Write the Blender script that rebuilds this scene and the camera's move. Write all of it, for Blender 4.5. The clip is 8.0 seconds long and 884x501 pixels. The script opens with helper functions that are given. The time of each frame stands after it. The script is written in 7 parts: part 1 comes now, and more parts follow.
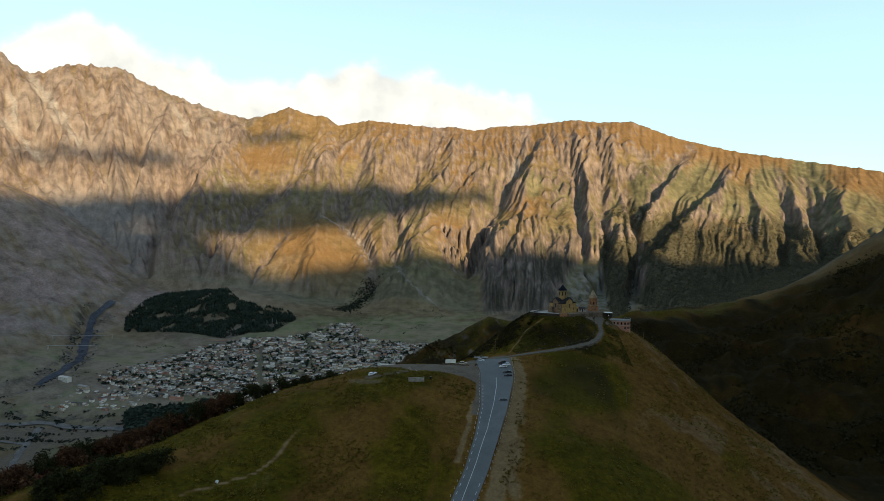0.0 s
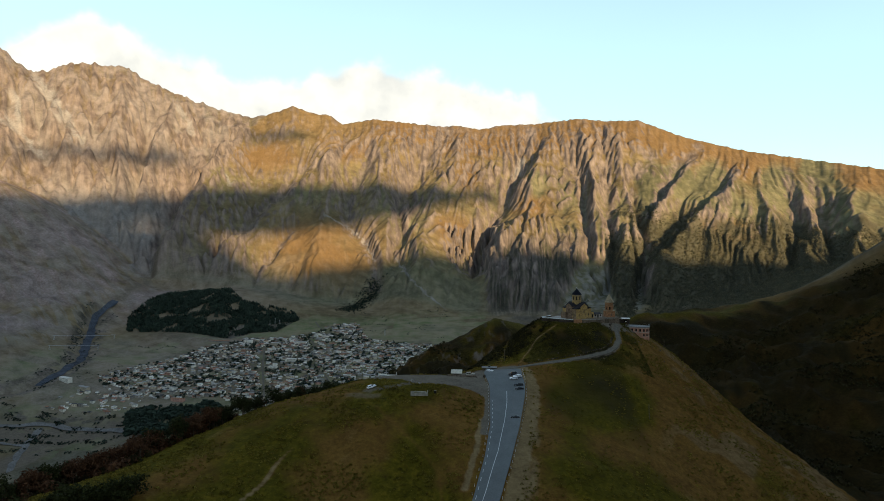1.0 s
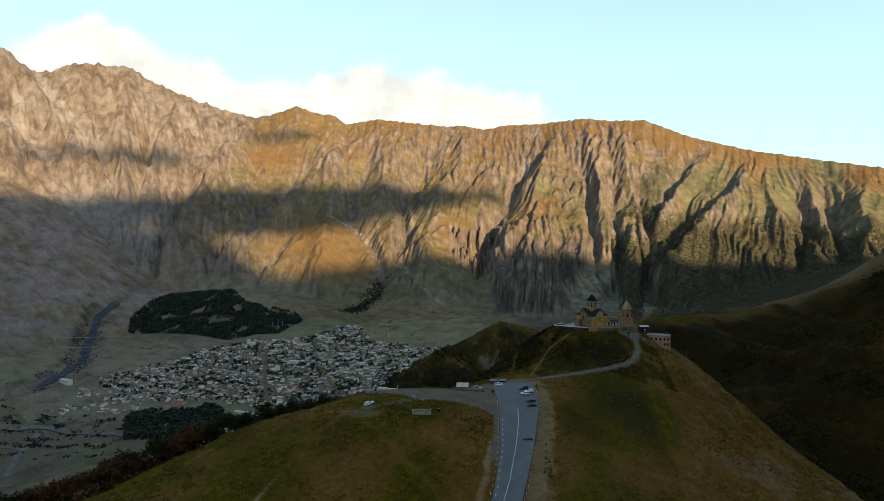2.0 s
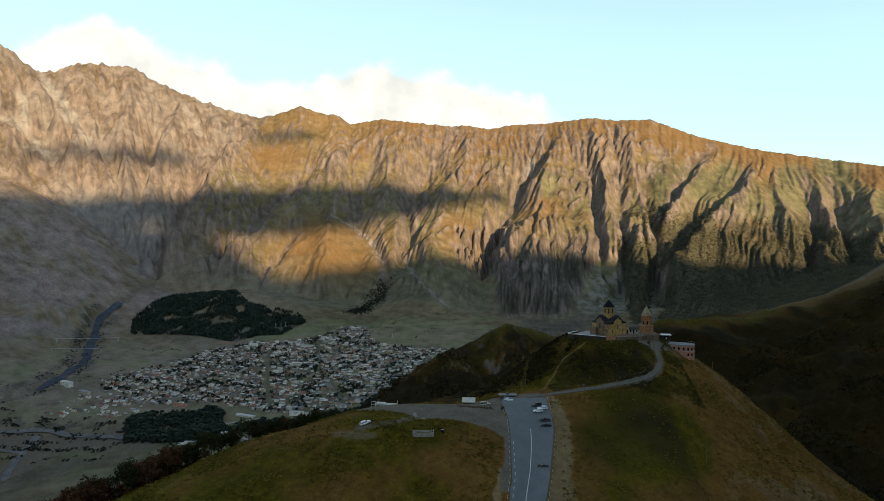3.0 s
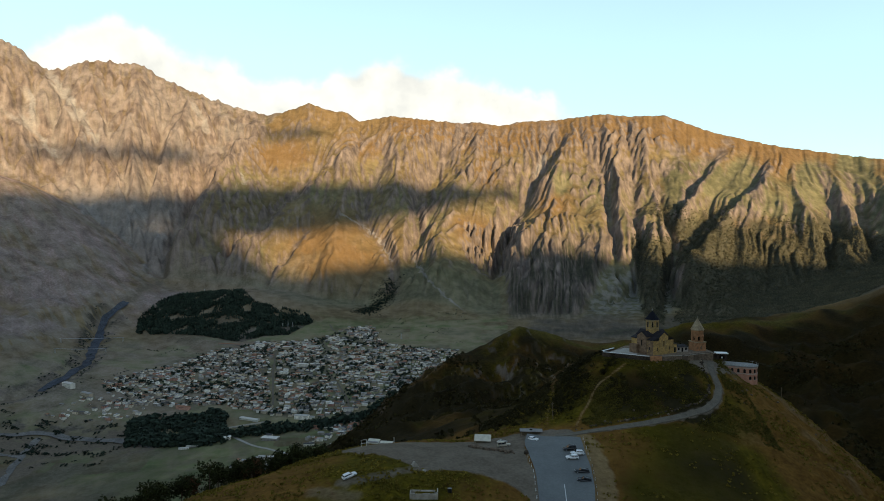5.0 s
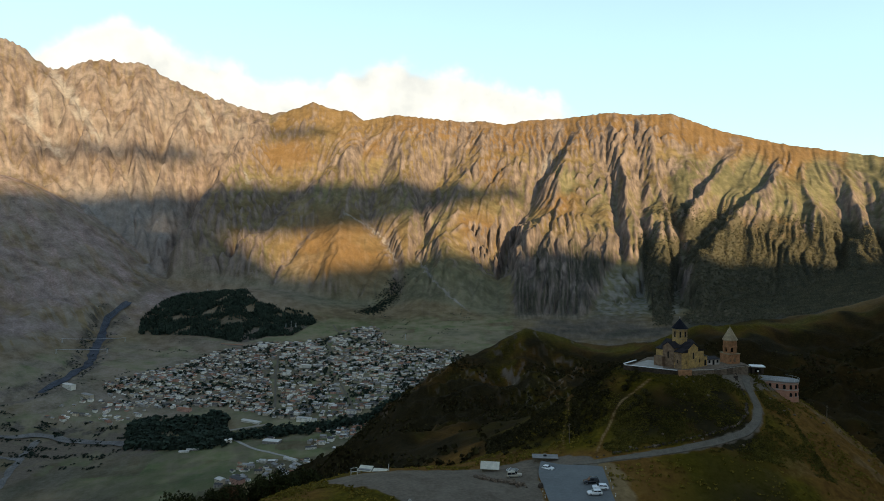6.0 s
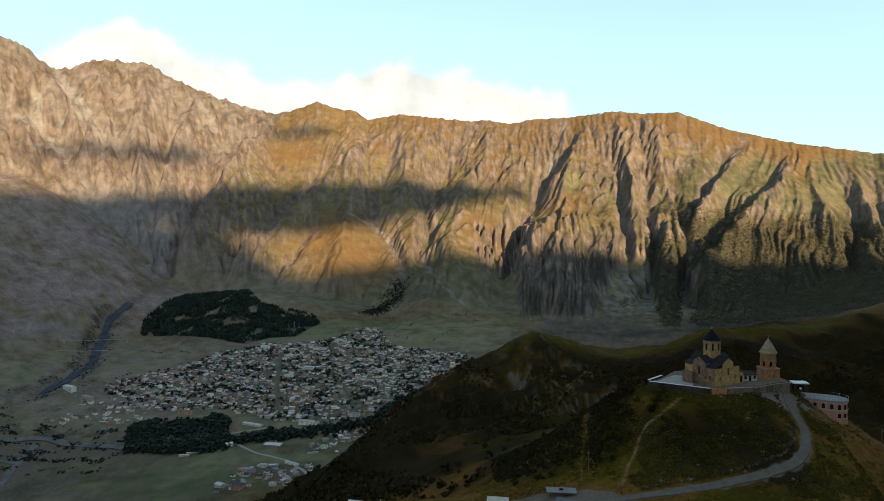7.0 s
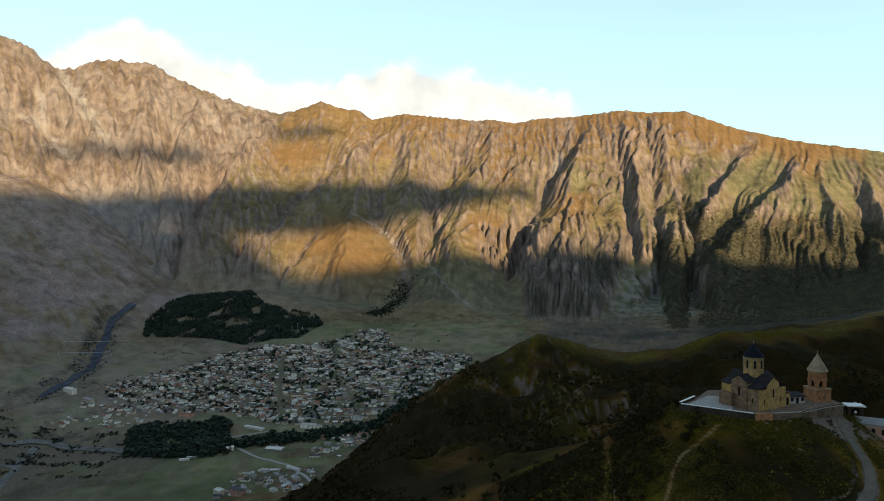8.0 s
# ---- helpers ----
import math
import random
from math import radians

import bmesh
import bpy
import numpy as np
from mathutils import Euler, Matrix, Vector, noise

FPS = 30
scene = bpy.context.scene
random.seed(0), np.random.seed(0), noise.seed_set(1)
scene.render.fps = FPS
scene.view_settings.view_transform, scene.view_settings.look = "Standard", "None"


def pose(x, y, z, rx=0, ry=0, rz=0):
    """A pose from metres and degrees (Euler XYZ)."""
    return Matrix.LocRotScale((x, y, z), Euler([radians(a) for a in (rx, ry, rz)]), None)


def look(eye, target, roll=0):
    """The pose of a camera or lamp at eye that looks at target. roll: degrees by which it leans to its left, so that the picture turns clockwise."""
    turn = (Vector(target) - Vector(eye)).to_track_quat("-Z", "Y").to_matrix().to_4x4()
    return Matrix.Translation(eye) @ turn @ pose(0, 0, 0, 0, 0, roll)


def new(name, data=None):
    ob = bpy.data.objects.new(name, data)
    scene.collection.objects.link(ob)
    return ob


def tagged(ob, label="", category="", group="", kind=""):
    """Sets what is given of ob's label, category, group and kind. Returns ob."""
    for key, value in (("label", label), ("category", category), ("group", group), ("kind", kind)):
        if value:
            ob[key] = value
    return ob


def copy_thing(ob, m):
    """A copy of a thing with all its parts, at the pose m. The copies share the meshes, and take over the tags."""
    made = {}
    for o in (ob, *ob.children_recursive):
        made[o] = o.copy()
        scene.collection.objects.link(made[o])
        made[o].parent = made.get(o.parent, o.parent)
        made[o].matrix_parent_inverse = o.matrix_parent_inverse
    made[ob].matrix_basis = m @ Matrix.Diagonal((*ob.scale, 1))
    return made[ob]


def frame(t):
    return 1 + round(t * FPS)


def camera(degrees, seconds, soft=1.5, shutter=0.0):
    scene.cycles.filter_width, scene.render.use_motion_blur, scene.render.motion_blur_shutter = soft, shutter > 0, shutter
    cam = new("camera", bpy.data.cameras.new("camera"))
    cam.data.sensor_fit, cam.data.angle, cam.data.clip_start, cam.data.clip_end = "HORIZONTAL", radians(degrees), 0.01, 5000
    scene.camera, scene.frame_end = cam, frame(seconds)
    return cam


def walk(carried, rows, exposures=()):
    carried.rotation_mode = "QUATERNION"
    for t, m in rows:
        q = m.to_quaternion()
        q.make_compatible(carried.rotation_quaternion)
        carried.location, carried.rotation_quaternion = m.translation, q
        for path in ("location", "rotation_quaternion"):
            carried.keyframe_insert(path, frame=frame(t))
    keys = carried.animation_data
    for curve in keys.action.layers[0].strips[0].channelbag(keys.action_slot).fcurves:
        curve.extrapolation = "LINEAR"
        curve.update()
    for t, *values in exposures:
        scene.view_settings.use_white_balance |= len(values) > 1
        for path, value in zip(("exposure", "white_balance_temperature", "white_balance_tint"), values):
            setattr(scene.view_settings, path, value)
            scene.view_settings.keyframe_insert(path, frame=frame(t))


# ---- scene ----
cam = camera(72.49, 8.0, soft=0.9)
PATH = [
    (0.0, (0.09, 0.48, 479.48), (-4.18, 1000.38, 465.85), -0.281),
    (0.5, (-0.30, 14.25, 479.84), (-8.28, 1014.11, 465.39), -0.258),
    (1.0, (-0.57, 27.44, 480.23), (-12.19, 1027.27, 465.68), -0.227),
    (1.5, (-0.85, 40.81, 480.61), (-15.95, 1040.60, 466.50), -0.212),
    (3.0, (-1.43, 81.04, 481.42), (-27.67, 1080.61, 468.59), -0.210),
    (3.5, (-1.58, 94.97, 481.48), (-31.63, 1094.43, 468.38), -0.208),
    (4.0, (-1.72, 108.80, 481.57), (-35.88, 1108.12, 467.58), -0.203),
    (4.5, (-1.87, 122.58, 481.67), (-40.41, 1121.73, 466.78), -0.221),
    (6.0, (-1.96, 164.72, 481.66), (-53.09, 1163.28, 465.59), -0.236),
    (6.5, (-1.84, 178.32, 481.65), (-57.04, 1176.66, 465.55), -0.271),
    (7.0, (-1.98, 191.67, 481.82), (-60.98, 1189.80, 465.74), -0.296),
    (7.5, (-2.16, 204.70, 481.94), (-64.87, 1202.61, 465.93), -0.316),
    (8.0, (-2.37, 218.44, 482.24), (-69.39, 1216.07, 466.61), -0.329),
]
walk(cam, [(t, look(eye, target, roll)) for t, eye, target, roll in PATH],
     exposures=[(0.0, 1.42, 7500, 5), (8.0, 1.42, 7500, 5)])

# ---- sky, sun ----
SUN_AZ, SUN_EL = 150.0, 13.0          # degrees clockwise from +y; height above the horizon
sun_way = Vector((math.sin(radians(SUN_AZ)) * math.cos(radians(SUN_EL)),
                  math.cos(radians(SUN_AZ)) * math.cos(radians(SUN_EL)), math.sin(radians(SUN_EL))))
world = bpy.data.worlds.new("sky")
scene.world = world
world.use_nodes = True
wn, wl = world.node_tree.nodes, world.node_tree.links
wn.clear()


def wnode(kind, **values):
    n = wn.new(kind)
    for key, value in values.items():
        n.inputs[int(key[1:])].default_value = value
    return n


def wmath(op, a, b=None, clamp=False):
    n = wn.new("ShaderNodeMath")
    n.operation, n.use_clamp = op, clamp
    for k, v in enumerate((a, b)):
        if v is None:
            continue
        if isinstance(v, (int, float)):
            n.inputs[k].default_value = v
        else:
            wl.new(v, n.inputs[k])
    return n.outputs[0]


w_out, w_bg, w_sky = wn.new("ShaderNodeOutputWorld"), wn.new("ShaderNodeBackground"), wn.new("ShaderNodeTexSky")
w_sky.sky_type = "NISHITA"
w_sky.sun_disc = False
w_sky.sun_elevation = radians(SUN_EL)
w_sky.sun_rotation = radians(SUN_AZ)
w_sky.altitude = 1800
w_sky.dust_density = 2.0
w_sky.ozone_density = 0.6
# A bank of cumulus behind the range: its top by azimuth, broken up by noise.
CLOUD_TOP = [(-44, 0.23), (-39, 0.262), (-36.3, 0.275), (-33.4, 0.315), (-30.7, 0.337), (-28.6, 0.322), (-26.2, 0.288), (-22.6, 0.291),
             (-19.5, 0.25), (-14, 0.262), (-11, 0.295), (-8, 0.308), (-5.2, 0.302), (-3.1, 0.278), (-1, 0.286), (3, 0.26), (6.5, 0.24), (9.5, 0.214), (12, 0.17), (15, 0.05)]
w_dir = wn.new("ShaderNodeTexCoord").outputs["Generated"]
w_xyz = wn.new("ShaderNodeSeparateXYZ")
wl.new(w_dir, w_xyz.inputs[0])
w_az = wmath("ARCTAN2", w_xyz.outputs[0], w_xyz.outputs[1])
w_flat = wmath("SQRT", wmath("SUBTRACT", 1.0, wmath("MULTIPLY", w_xyz.outputs[2], w_xyz.outputs[2])))
w_el = wmath("DIVIDE", w_xyz.outputs[2], wmath("MAXIMUM", w_flat, 0.01))
w_ramp = wn.new("ShaderNodeValToRGB")
w_ramp.color_ramp.interpolation = "B_SPLINE"
while len(w_ramp.color_ramp.elements) < len(CLOUD_TOP):
    w_ramp.color_ramp.elements.new(0.5)
for w_e, (w_a, w_h) in zip(w_ramp.color_ramp.elements, CLOUD_TOP):
    w_e.position = (w_a + 50) / 80
    w_e.color = (w_h * 2, w_h * 2, w_h * 2, 1)
wl.new(wmath("DIVIDE", wmath("ADD", w_az, radians(50)), radians(80)), w_ramp.inputs[0])
w_n1, w_n2 = wn.new("ShaderNodeTexNoise"), wn.new("ShaderNodeTexNoise")
for w_n, w_scale, w_detail in ((w_n1, 16.0, 7.0), (w_n2, 5.0, 5.0)):
    w_n.inputs["Scale"].default_value, w_n.inputs["Detail"].default_value = w_scale, w_detail
    wl.new(w_dir, w_n.inputs["Vector"])
w_top = wmath("ADD", wmath("MULTIPLY", w_ramp.outputs[0], 0.5), wmath("MULTIPLY", wmath("SUBTRACT", w_n1.outputs[0], 0.44), 0.085))
w_mask = wn.new("ShaderNodeMapRange")
w_mask.interpolation_type = "SMOOTHERSTEP"
wl.new(wmath("SUBTRACT", w_top, w_el), w_mask.inputs[0])
w_mask.inputs[1].default_value, w_mask.inputs[2].default_value = -0.004, 0.032
# Thin bright haze round the whole horizon, thinning out towards the zenith.
w_veil = wn.new("ShaderNodeMapRange")
wl.new(w_n2.outputs[0], w_veil.inputs[0])
w_veil.inputs[1].default_value, w_veil.inputs[2].default_value = 0.3, 0.8
w_veil.inputs[3].default_value, w_veil.inputs[4].default_value = 0.66, 0.74
w_mix0, w_mix1 = wn.new("ShaderNodeMix"), wn.new("ShaderNodeMix")
w_shade = wn.new("ShaderNodeMix")
for w_m in (w_mix0, w_mix1, w_shade):
    w_m.data_type = "RGBA"
w_shade.inputs[6].default_value, w_shade.inputs[7].default_value = (2.45, 2.6, 2.85, 1), (3.5, 3.6, 3.75, 1)
w_lit = wn.new("ShaderNodeMapRange")
wl.new(w_n1.outputs[0], w_lit.inputs[0])
w_lit.inputs[1].default_value, w_lit.inputs[2].default_value = 0.3, 0.62
wl.new(w_lit.outputs[0], w_shade.inputs[0])
w_low = wn.new("ShaderNodeMapRange")
wl.new(w_xyz.outputs[2], w_low.inputs[0])
w_low.inputs[1].default_value, w_low.inputs[2].default_value = 0.62, 0.25
wl.new(wmath("MULTIPLY", w_veil.outputs[0], w_low.outputs[0]), w_mix0.inputs[0])
wl.new(w_sky.outputs[0], w_mix0.inputs[6])
w_mix0.inputs[7].default_value = (2.05, 3.4, 4.3, 1)
wl.new(w_mask.outputs[0], w_mix1.inputs[0])
wl.new(w_mix0.outputs[2], w_mix1.inputs[6])
wl.new(w_shade.outputs[2], w_mix1.inputs[7])
w_bg.inputs[1].default_value = 0.12
wl.new(w_mix1.outputs[2], w_bg.inputs[0])
wl.new(w_bg.outputs[0], w_out.inputs[0])

sun_data = bpy.data.lights.new("sun", "SUN")
sun_data.energy = 3.35
sun_data.angle = radians(1.2)
sun_data.color = (1.0, 0.765, 0.49)
sun = new("sun", sun_data)
sun.rotation_euler = (-sun_way).to_track_quat("-Z", "Y").to_euler()
sun.location = sun_way * 3000

# ---- terrain shape ----
def smooth(a, b, x):
    t = np.clip((x - a) / (b - a), 0, 1)
    return t * t * (3 - 2 * t)


def perlin(x, y, seed=0):
    """Gradient noise in two dimensions, about -1 to 1."""
    xi, yi = np.floor(x).astype(np.int64), np.floor(y).astype(np.int64)
    xf, yf = x - xi, y - yi

    def corner(ix, iy, dx, dy):
        h = (ix * 374761393 + iy * 668265263 + seed * 1442695041) & 0xFFFFFFFF
        h = ((h ^ (h >> 13)) * 1274126177) & 0xFFFFFFFF
        ang = ((h ^ (h >> 16)) & 0xFFFF) / 65536.0 * 2 * np.pi
        return np.cos(ang) * dx + np.sin(ang) * dy

    u, v = xf * xf * xf * (xf * (xf * 6 - 15) + 10), yf * yf * yf * (yf * (yf * 6 - 15) + 10)
    low = corner(xi, yi, xf, yf) * (1 - u) + corner(xi + 1, yi, xf - 1, yf) * u
    high = corner(xi, yi + 1, xf, yf - 1) * (1 - u) + corner(xi + 1, yi + 1, xf - 1, yf - 1) * u
    return 1.5 * (low * (1 - v) + high * v)


def fractal(x, y, octaves=4, seed=0, ridged=False, gain=0.5):
    total, amp = 0, 1.0
    for k in range(octaves):
        n = perlin(x * 2**k + 17.3 * k, y * 2**k - 9.1 * k, seed + k)
        total = total + amp * ((1 - 2 * np.abs(n)) if ridged else n)
        amp *= gain
    return total


def line_distance(px, py, line):
    """Distance from points to a polyline, and the share of the way along it."""
    best, along = np.full(np.shape(px), 1e9), np.zeros(np.shape(px))
    n = len(line) - 1
    for k in range(n):
        (ax, ay), (bx, by) = line[k][:2], line[k + 1][:2]
        dx, dy = bx - ax, by - ay
        t = np.clip(((px - ax) * dx + (py - ay) * dy) / (dx * dx + dy * dy), 0, 1)
        d = np.hypot(px - ax - t * dx, py - ay - t * dy)
        along = np.where(d < best, (k + t) / n, along)
        best = np.minimum(best, d)
    return best, along


# Crest, shoulder and foot lines of the hills (x, y, z in metres).
CAR_PARK_HILL = [(-20, 90, 330), (0, 180, 364), (-2, 236, 381), (17, 253, 391), (-67, 265, 395), (-121, 263, 391),
                 (-39, 318, 410), (-15, 306, 409), (32, 343, 410), (40, 357, 412), (22, 377, 406), (0, 350, 408.5), (30, 300, 402),
                 (-41, 371, 402), (-97, 325, 397), (-76, 348, 398), (-150, 215, 390), (-183, 250, 372), (-100, 190, 378)]
HILL_FLANKS = [(-230, 260, 338), (-300, 300, 290), (-130, 400, 345), (-60, 430, 365), (0, 440, 380), (-250, 450, 230),
               (-400, 300, 200), (-500, 500, 80), (-420, 650, 90), (60, 255, 388), (97, 330, 396), (60, 300, 396),
               (120, 250, 355), (60, 180, 360), (180, 180, 310), (0, 0, 300), (-250, 100, 330), (250, 0, 250)]
CHURCH_HILL = [(57, 405, 431), (76, 400, 431), (100, 413, 430), (85, 425, 430), (112, 413, 428), (118, 403, 419.5), (90, 368, 415.5), (75, 383, 424),
               (47, 390, 418), (43, 443, 410), (130, 412, 414), (151, 420, 398), (152, 372, 388), (170, 383, 375),
               (205, 320, 345), (220, 420, 340), (270, 380, 296), (80, 460, 415), (110, 470, 400), (130, 335, 385)]
HOLLOW = [(330, 520, 280), (357, 600, 278), (310, 410, 284), (40, 520, 380), (50, 620, 335), (60, 750, 300),
          (30, 900, 268), (-84, 607, 322), (200, 600, 320), (250, 800, 300), (400, 300, 260)]
NOSE = [(75, 1200, 323), (87, 1230, 321), (29, 1118, 284), (-70, 974, 256), (-50, 1168, 268), (-125, 1068, 222),
        (-160, 870, 212), (-300, 1000, 95), (-250, 1250, 70), (-420, 900, 40), (-60, 1330, 120), (120, 1400, 180), (-230, 700, 220)]
DARK_HILL = [(160, 1150, 296), (220, 1100, 293), (325, 1050, 349), (420, 1080, 355), (555, 1150, 368), (662, 1150, 397), (727, 1150, 434),
             (810, 1100, 500), (950, 1050, 580), (1150, 1000, 700), (480, 1000, 325), (520, 800, 330), (700, 800, 400),
             (600, 500, 330), (850, 500, 480), (700, 1400, 280), (400, 1400, 210), (1100, 1500, 450)]
VALLEY = [(-290, 1273, 45), (-424, 1308, 20), (-577, 1563, 5), (-1070, 1565, -11), (-1175, 1856, 60), (-774, 2358, 91),
          (0, 2000, 70), (300, 2000, 95), (0, 2600, 128), (400, 2400, 120), (-400, 2000, 55), (-400, 2700, 135), (-1030, 2760, 250),
          (-900, 2500, 120), (-1200, 2900, 240), (-1489, 3112, 266), (-1380, 2548, 140), (-600, 2900, 180), (0, 3100, 190), (800, 2400, 150),
          (800, 3100, 220), (1500, 2300, 300), (1500, 3100, 300), (0, 1600, 75)]
WEST_BANK = [(-1262, 1764, 50), (-1694, 2710, 382), (-1896, 2673, 481), (-2126, 2900, 750), (-1700, 2000, 230), (-2200, 2000, 480),
             (-1500, 1600, 100), (-2000, 1300, 250), (-1200, 1000, -10), (-1500, 600, 100), (-800, 600, 0), (-600, 1000, 5),
             (-700, 200, 60), (-800, -300, 150), (-2600, 2600, 800), (-2500, 3300, 800)]
shape = np.array(CAR_PARK_HILL + HILL_FLANKS + CHURCH_HILL + HOLLOW + NOSE + DARK_HILL + VALLEY + WEST_BANK, float)


def plate(q):
    return np.where(q > 1e-9, q * np.log(np.maximum(q, 1e-9)), 0.0)


def bend_sheet(pts, stiff=0.02):
    """A thin bent plate through the lines above; returns its height as a function."""
    c = pts[:, :2] / 100
    n = len(c)
    k = plate(((c[:, None] - c[None]) ** 2).sum(-1)) + stiff * np.eye(n)
    p = np.c_[np.ones(n), c]
    sol = np.linalg.solve(np.block([[k, p], [p.T, np.zeros((3, 3))]]), np.r_[pts[:, 2], 0, 0, 0])

    def height(x, y):
        x, y = np.asarray(x, float) / 100, np.asarray(y, float) / 100
        z = sol[n] + sol[n + 1] * x + sol[n + 2] * y
        for (cx, cy), w in zip(c, sol):
            z = z + w * plate((x - cx) ** 2 + (y - cy) ** 2)
        return z

    return height


hills = bend_sheet(shape)

# The range across the valley: skyline and foot (azimuth in degrees, slope of the line of sight from the hill).
SKYLINE = [(-46, 0.24), (-40.9, 0.257), (-38.3, 0.272), (-36.3, 0.258), (-34.9, 0.236), (-33.6, 0.237), (-32.5, 0.248), (-31.5, 0.255),
           (-29.1, 0.256), (-27.9, 0.256), (-26.2, 0.238), (-23.1, 0.218), (-20.8, 0.206), (-18.0, 0.196), (-16.3, 0.204),
           (-14.4, 0.218), (-12.5, 0.207), (-11.0, 0.205), (-9.9, 0.191), (-7.0, 0.201), (-3.6, 0.195), (-0.4, 0.189),
           (0.9, 0.191), (2.8, 0.184), (4.9, 0.19), (8.3, 0.191), (12.1, 0.197), (14.2, 0.191), (17.2, 0.189), (19.4, 0.172),
           (21.0, 0.159), (25.5, 0.134), (29.7, 0.117), (33.5, 0.102), (36.0, 0.091), (40.3, 0.067), (46, 0.05)]
FOOT = [(-46, -0.06), (-36.5, -0.066), (-25.1, -0.062), (-19.1, -0.079), (-14.2, -0.108), (-9.0, -0.116), (-4.8, -0.10),
        (-1.6, -0.11), (2.2, -0.136), (5.9, -0.138), (21.0, -0.15), (46, -0.147)]
FOOT_RANGE = [(-46, 3300), (-25, 3350), (-14, 3050), (-5, 2900), (5, 2800), (20, 2650), (46, 2500)]
CREST_RANGE = 4620.0
# Gullies and (below zero) spurs: depth in metres, half width in degrees, then azimuth and share of the height.
WEST_GULLIES = [
    (60, 0.9, [(-34.4, 0.98), (-33.4, 0.89), (-32.5, 0.78), (-31.7, 0.69), (-31.3, 0.65), (-31.5, 0.55), (-30.9, 0.45)]),
    (140, 1.7, [(-37.0, 0.72), (-35.6, 0.71), (-34.7, 0.68), (-33.8, 0.60), (-32.8, 0.49), (-31.3, 0.38), (-29.9, 0.28), (-28.7, 0.20), (-27.2, 0.13), (-25.9, 0.02)]),
    (130, 1.2, [(-24.9, 0.90), (-25.8, 0.80), (-26.4, 0.73), (-27.0, 0.55), (-27.4, 0.41), (-27.6, 0.28), (-27.3, 0.14)]),
    (90, 0.9, [(-29.7, 0.81), (-30.5, 0.70), (-29.7, 0.55), (-28.9, 0.40), (-28.5, 0.23)]),
    (150, 1.5, [(-19.4, 0.95), (-20.8, 0.86), (-22.2, 0.76), (-22.9, 0.63), (-23.1, 0.53), (-24.4, 0.40), (-25.5, 0.27), (-26.3, 0.16), (-26.5, 0.05)]),
    (60, 0.6, [(-18.5, 0.92), (-19.9, 0.79), (-21.5, 0.66), (-23.0, 0.55)]),
    (-170, 1.7, [(-17.5, 0.97), (-19.4, 0.76), (-21.1, 0.63), (-22.0, 0.49), (-23.5, 0.29), (-25.0, 0.10), (-25.7, 0.02)]),
    (-120, 1.3, [(-27.9, 1.00), (-28.1, 0.86), (-28.3, 0.71), (-28.5, 0.56), (-28.6, 0.46)]),
    (-150, 1.2, [(-35.6, 0.98), (-34.6, 0.85), (-33.2, 0.70), (-32.4, 0.58), (-31.8, 0.48)]),
    (70, 0.7, [(-26.6, 0.95), (-27.6, 0.80), (-28.2, 0.66), (-28.0, 0.55)]),
    (80, 0.7, [(-22.0, 0.98), (-23.0, 0.86), (-24.6, 0.72), (-25.4, 0.58), (-25.8, 0.45), (-26.4, 0.30)]),
    (-130, 1.0, [(-24.0, 0.92), (-25.0, 0.75), (-26.2, 0.55), (-26.9, 0.40)]),
    (-120, 1.3, [(-31.3, 1.00), (-32.7, 0.89), (-33.0, 0.74), (-32.6, 0.56)]),
]
MIDDLE_GULLIES = [
    (110, 1.0, [(-9.6, 0.90), (-11.6, 0.76), (-13.9, 0.66), (-15.6, 0.56), (-17.5, 0.46), (-18.7, 0.35), (-19.4, 0.27), (-21.2, 0.17)]),
    (95, 0.9, [(-7.0, 0.83), (-8.6, 0.69), (-9.3, 0.61), (-9.5, 0.49), (-9.0, 0.43), (-7.9, 0.35), (-7.0, 0.25), (-6.6, 0.14), (-7.0, 0.05)]),
    (-150, 2.4, [(-11.3, 0.72), (-10.8, 0.58), (-11.6, 0.45), (-12.1, 0.29), (-12.6, 0.15), (-12.8, 0.04)]),
    (-110, 1.5, [(-12.9, 0.62), (-14.8, 0.48), (-17.0, 0.37), (-19.4, 0.24), (-20.8, 0.13)]),
    (45, 0.45, [(-14.6, 0.38), (-15.3, 0.32), (-16.0, 0.26), (-17.0, 0.19), (-17.7, 0.09)]),
    (150, 1.2, [(-0.2, 0.98), (-1.8, 0.84), (-2.9, 0.74), (-3.9, 0.67), (-4.4, 0.58), (-4.7, 0.49), (-4.4, 0.42), (-5.2, 0.31), (-5.1, 0.25)]),
    (22, 0.3, [(-5.1, 0.25), (-3.9, 0.16), (-1.9, 0.06), (0.2, 0.01), (2.2, 0.00)]),
]
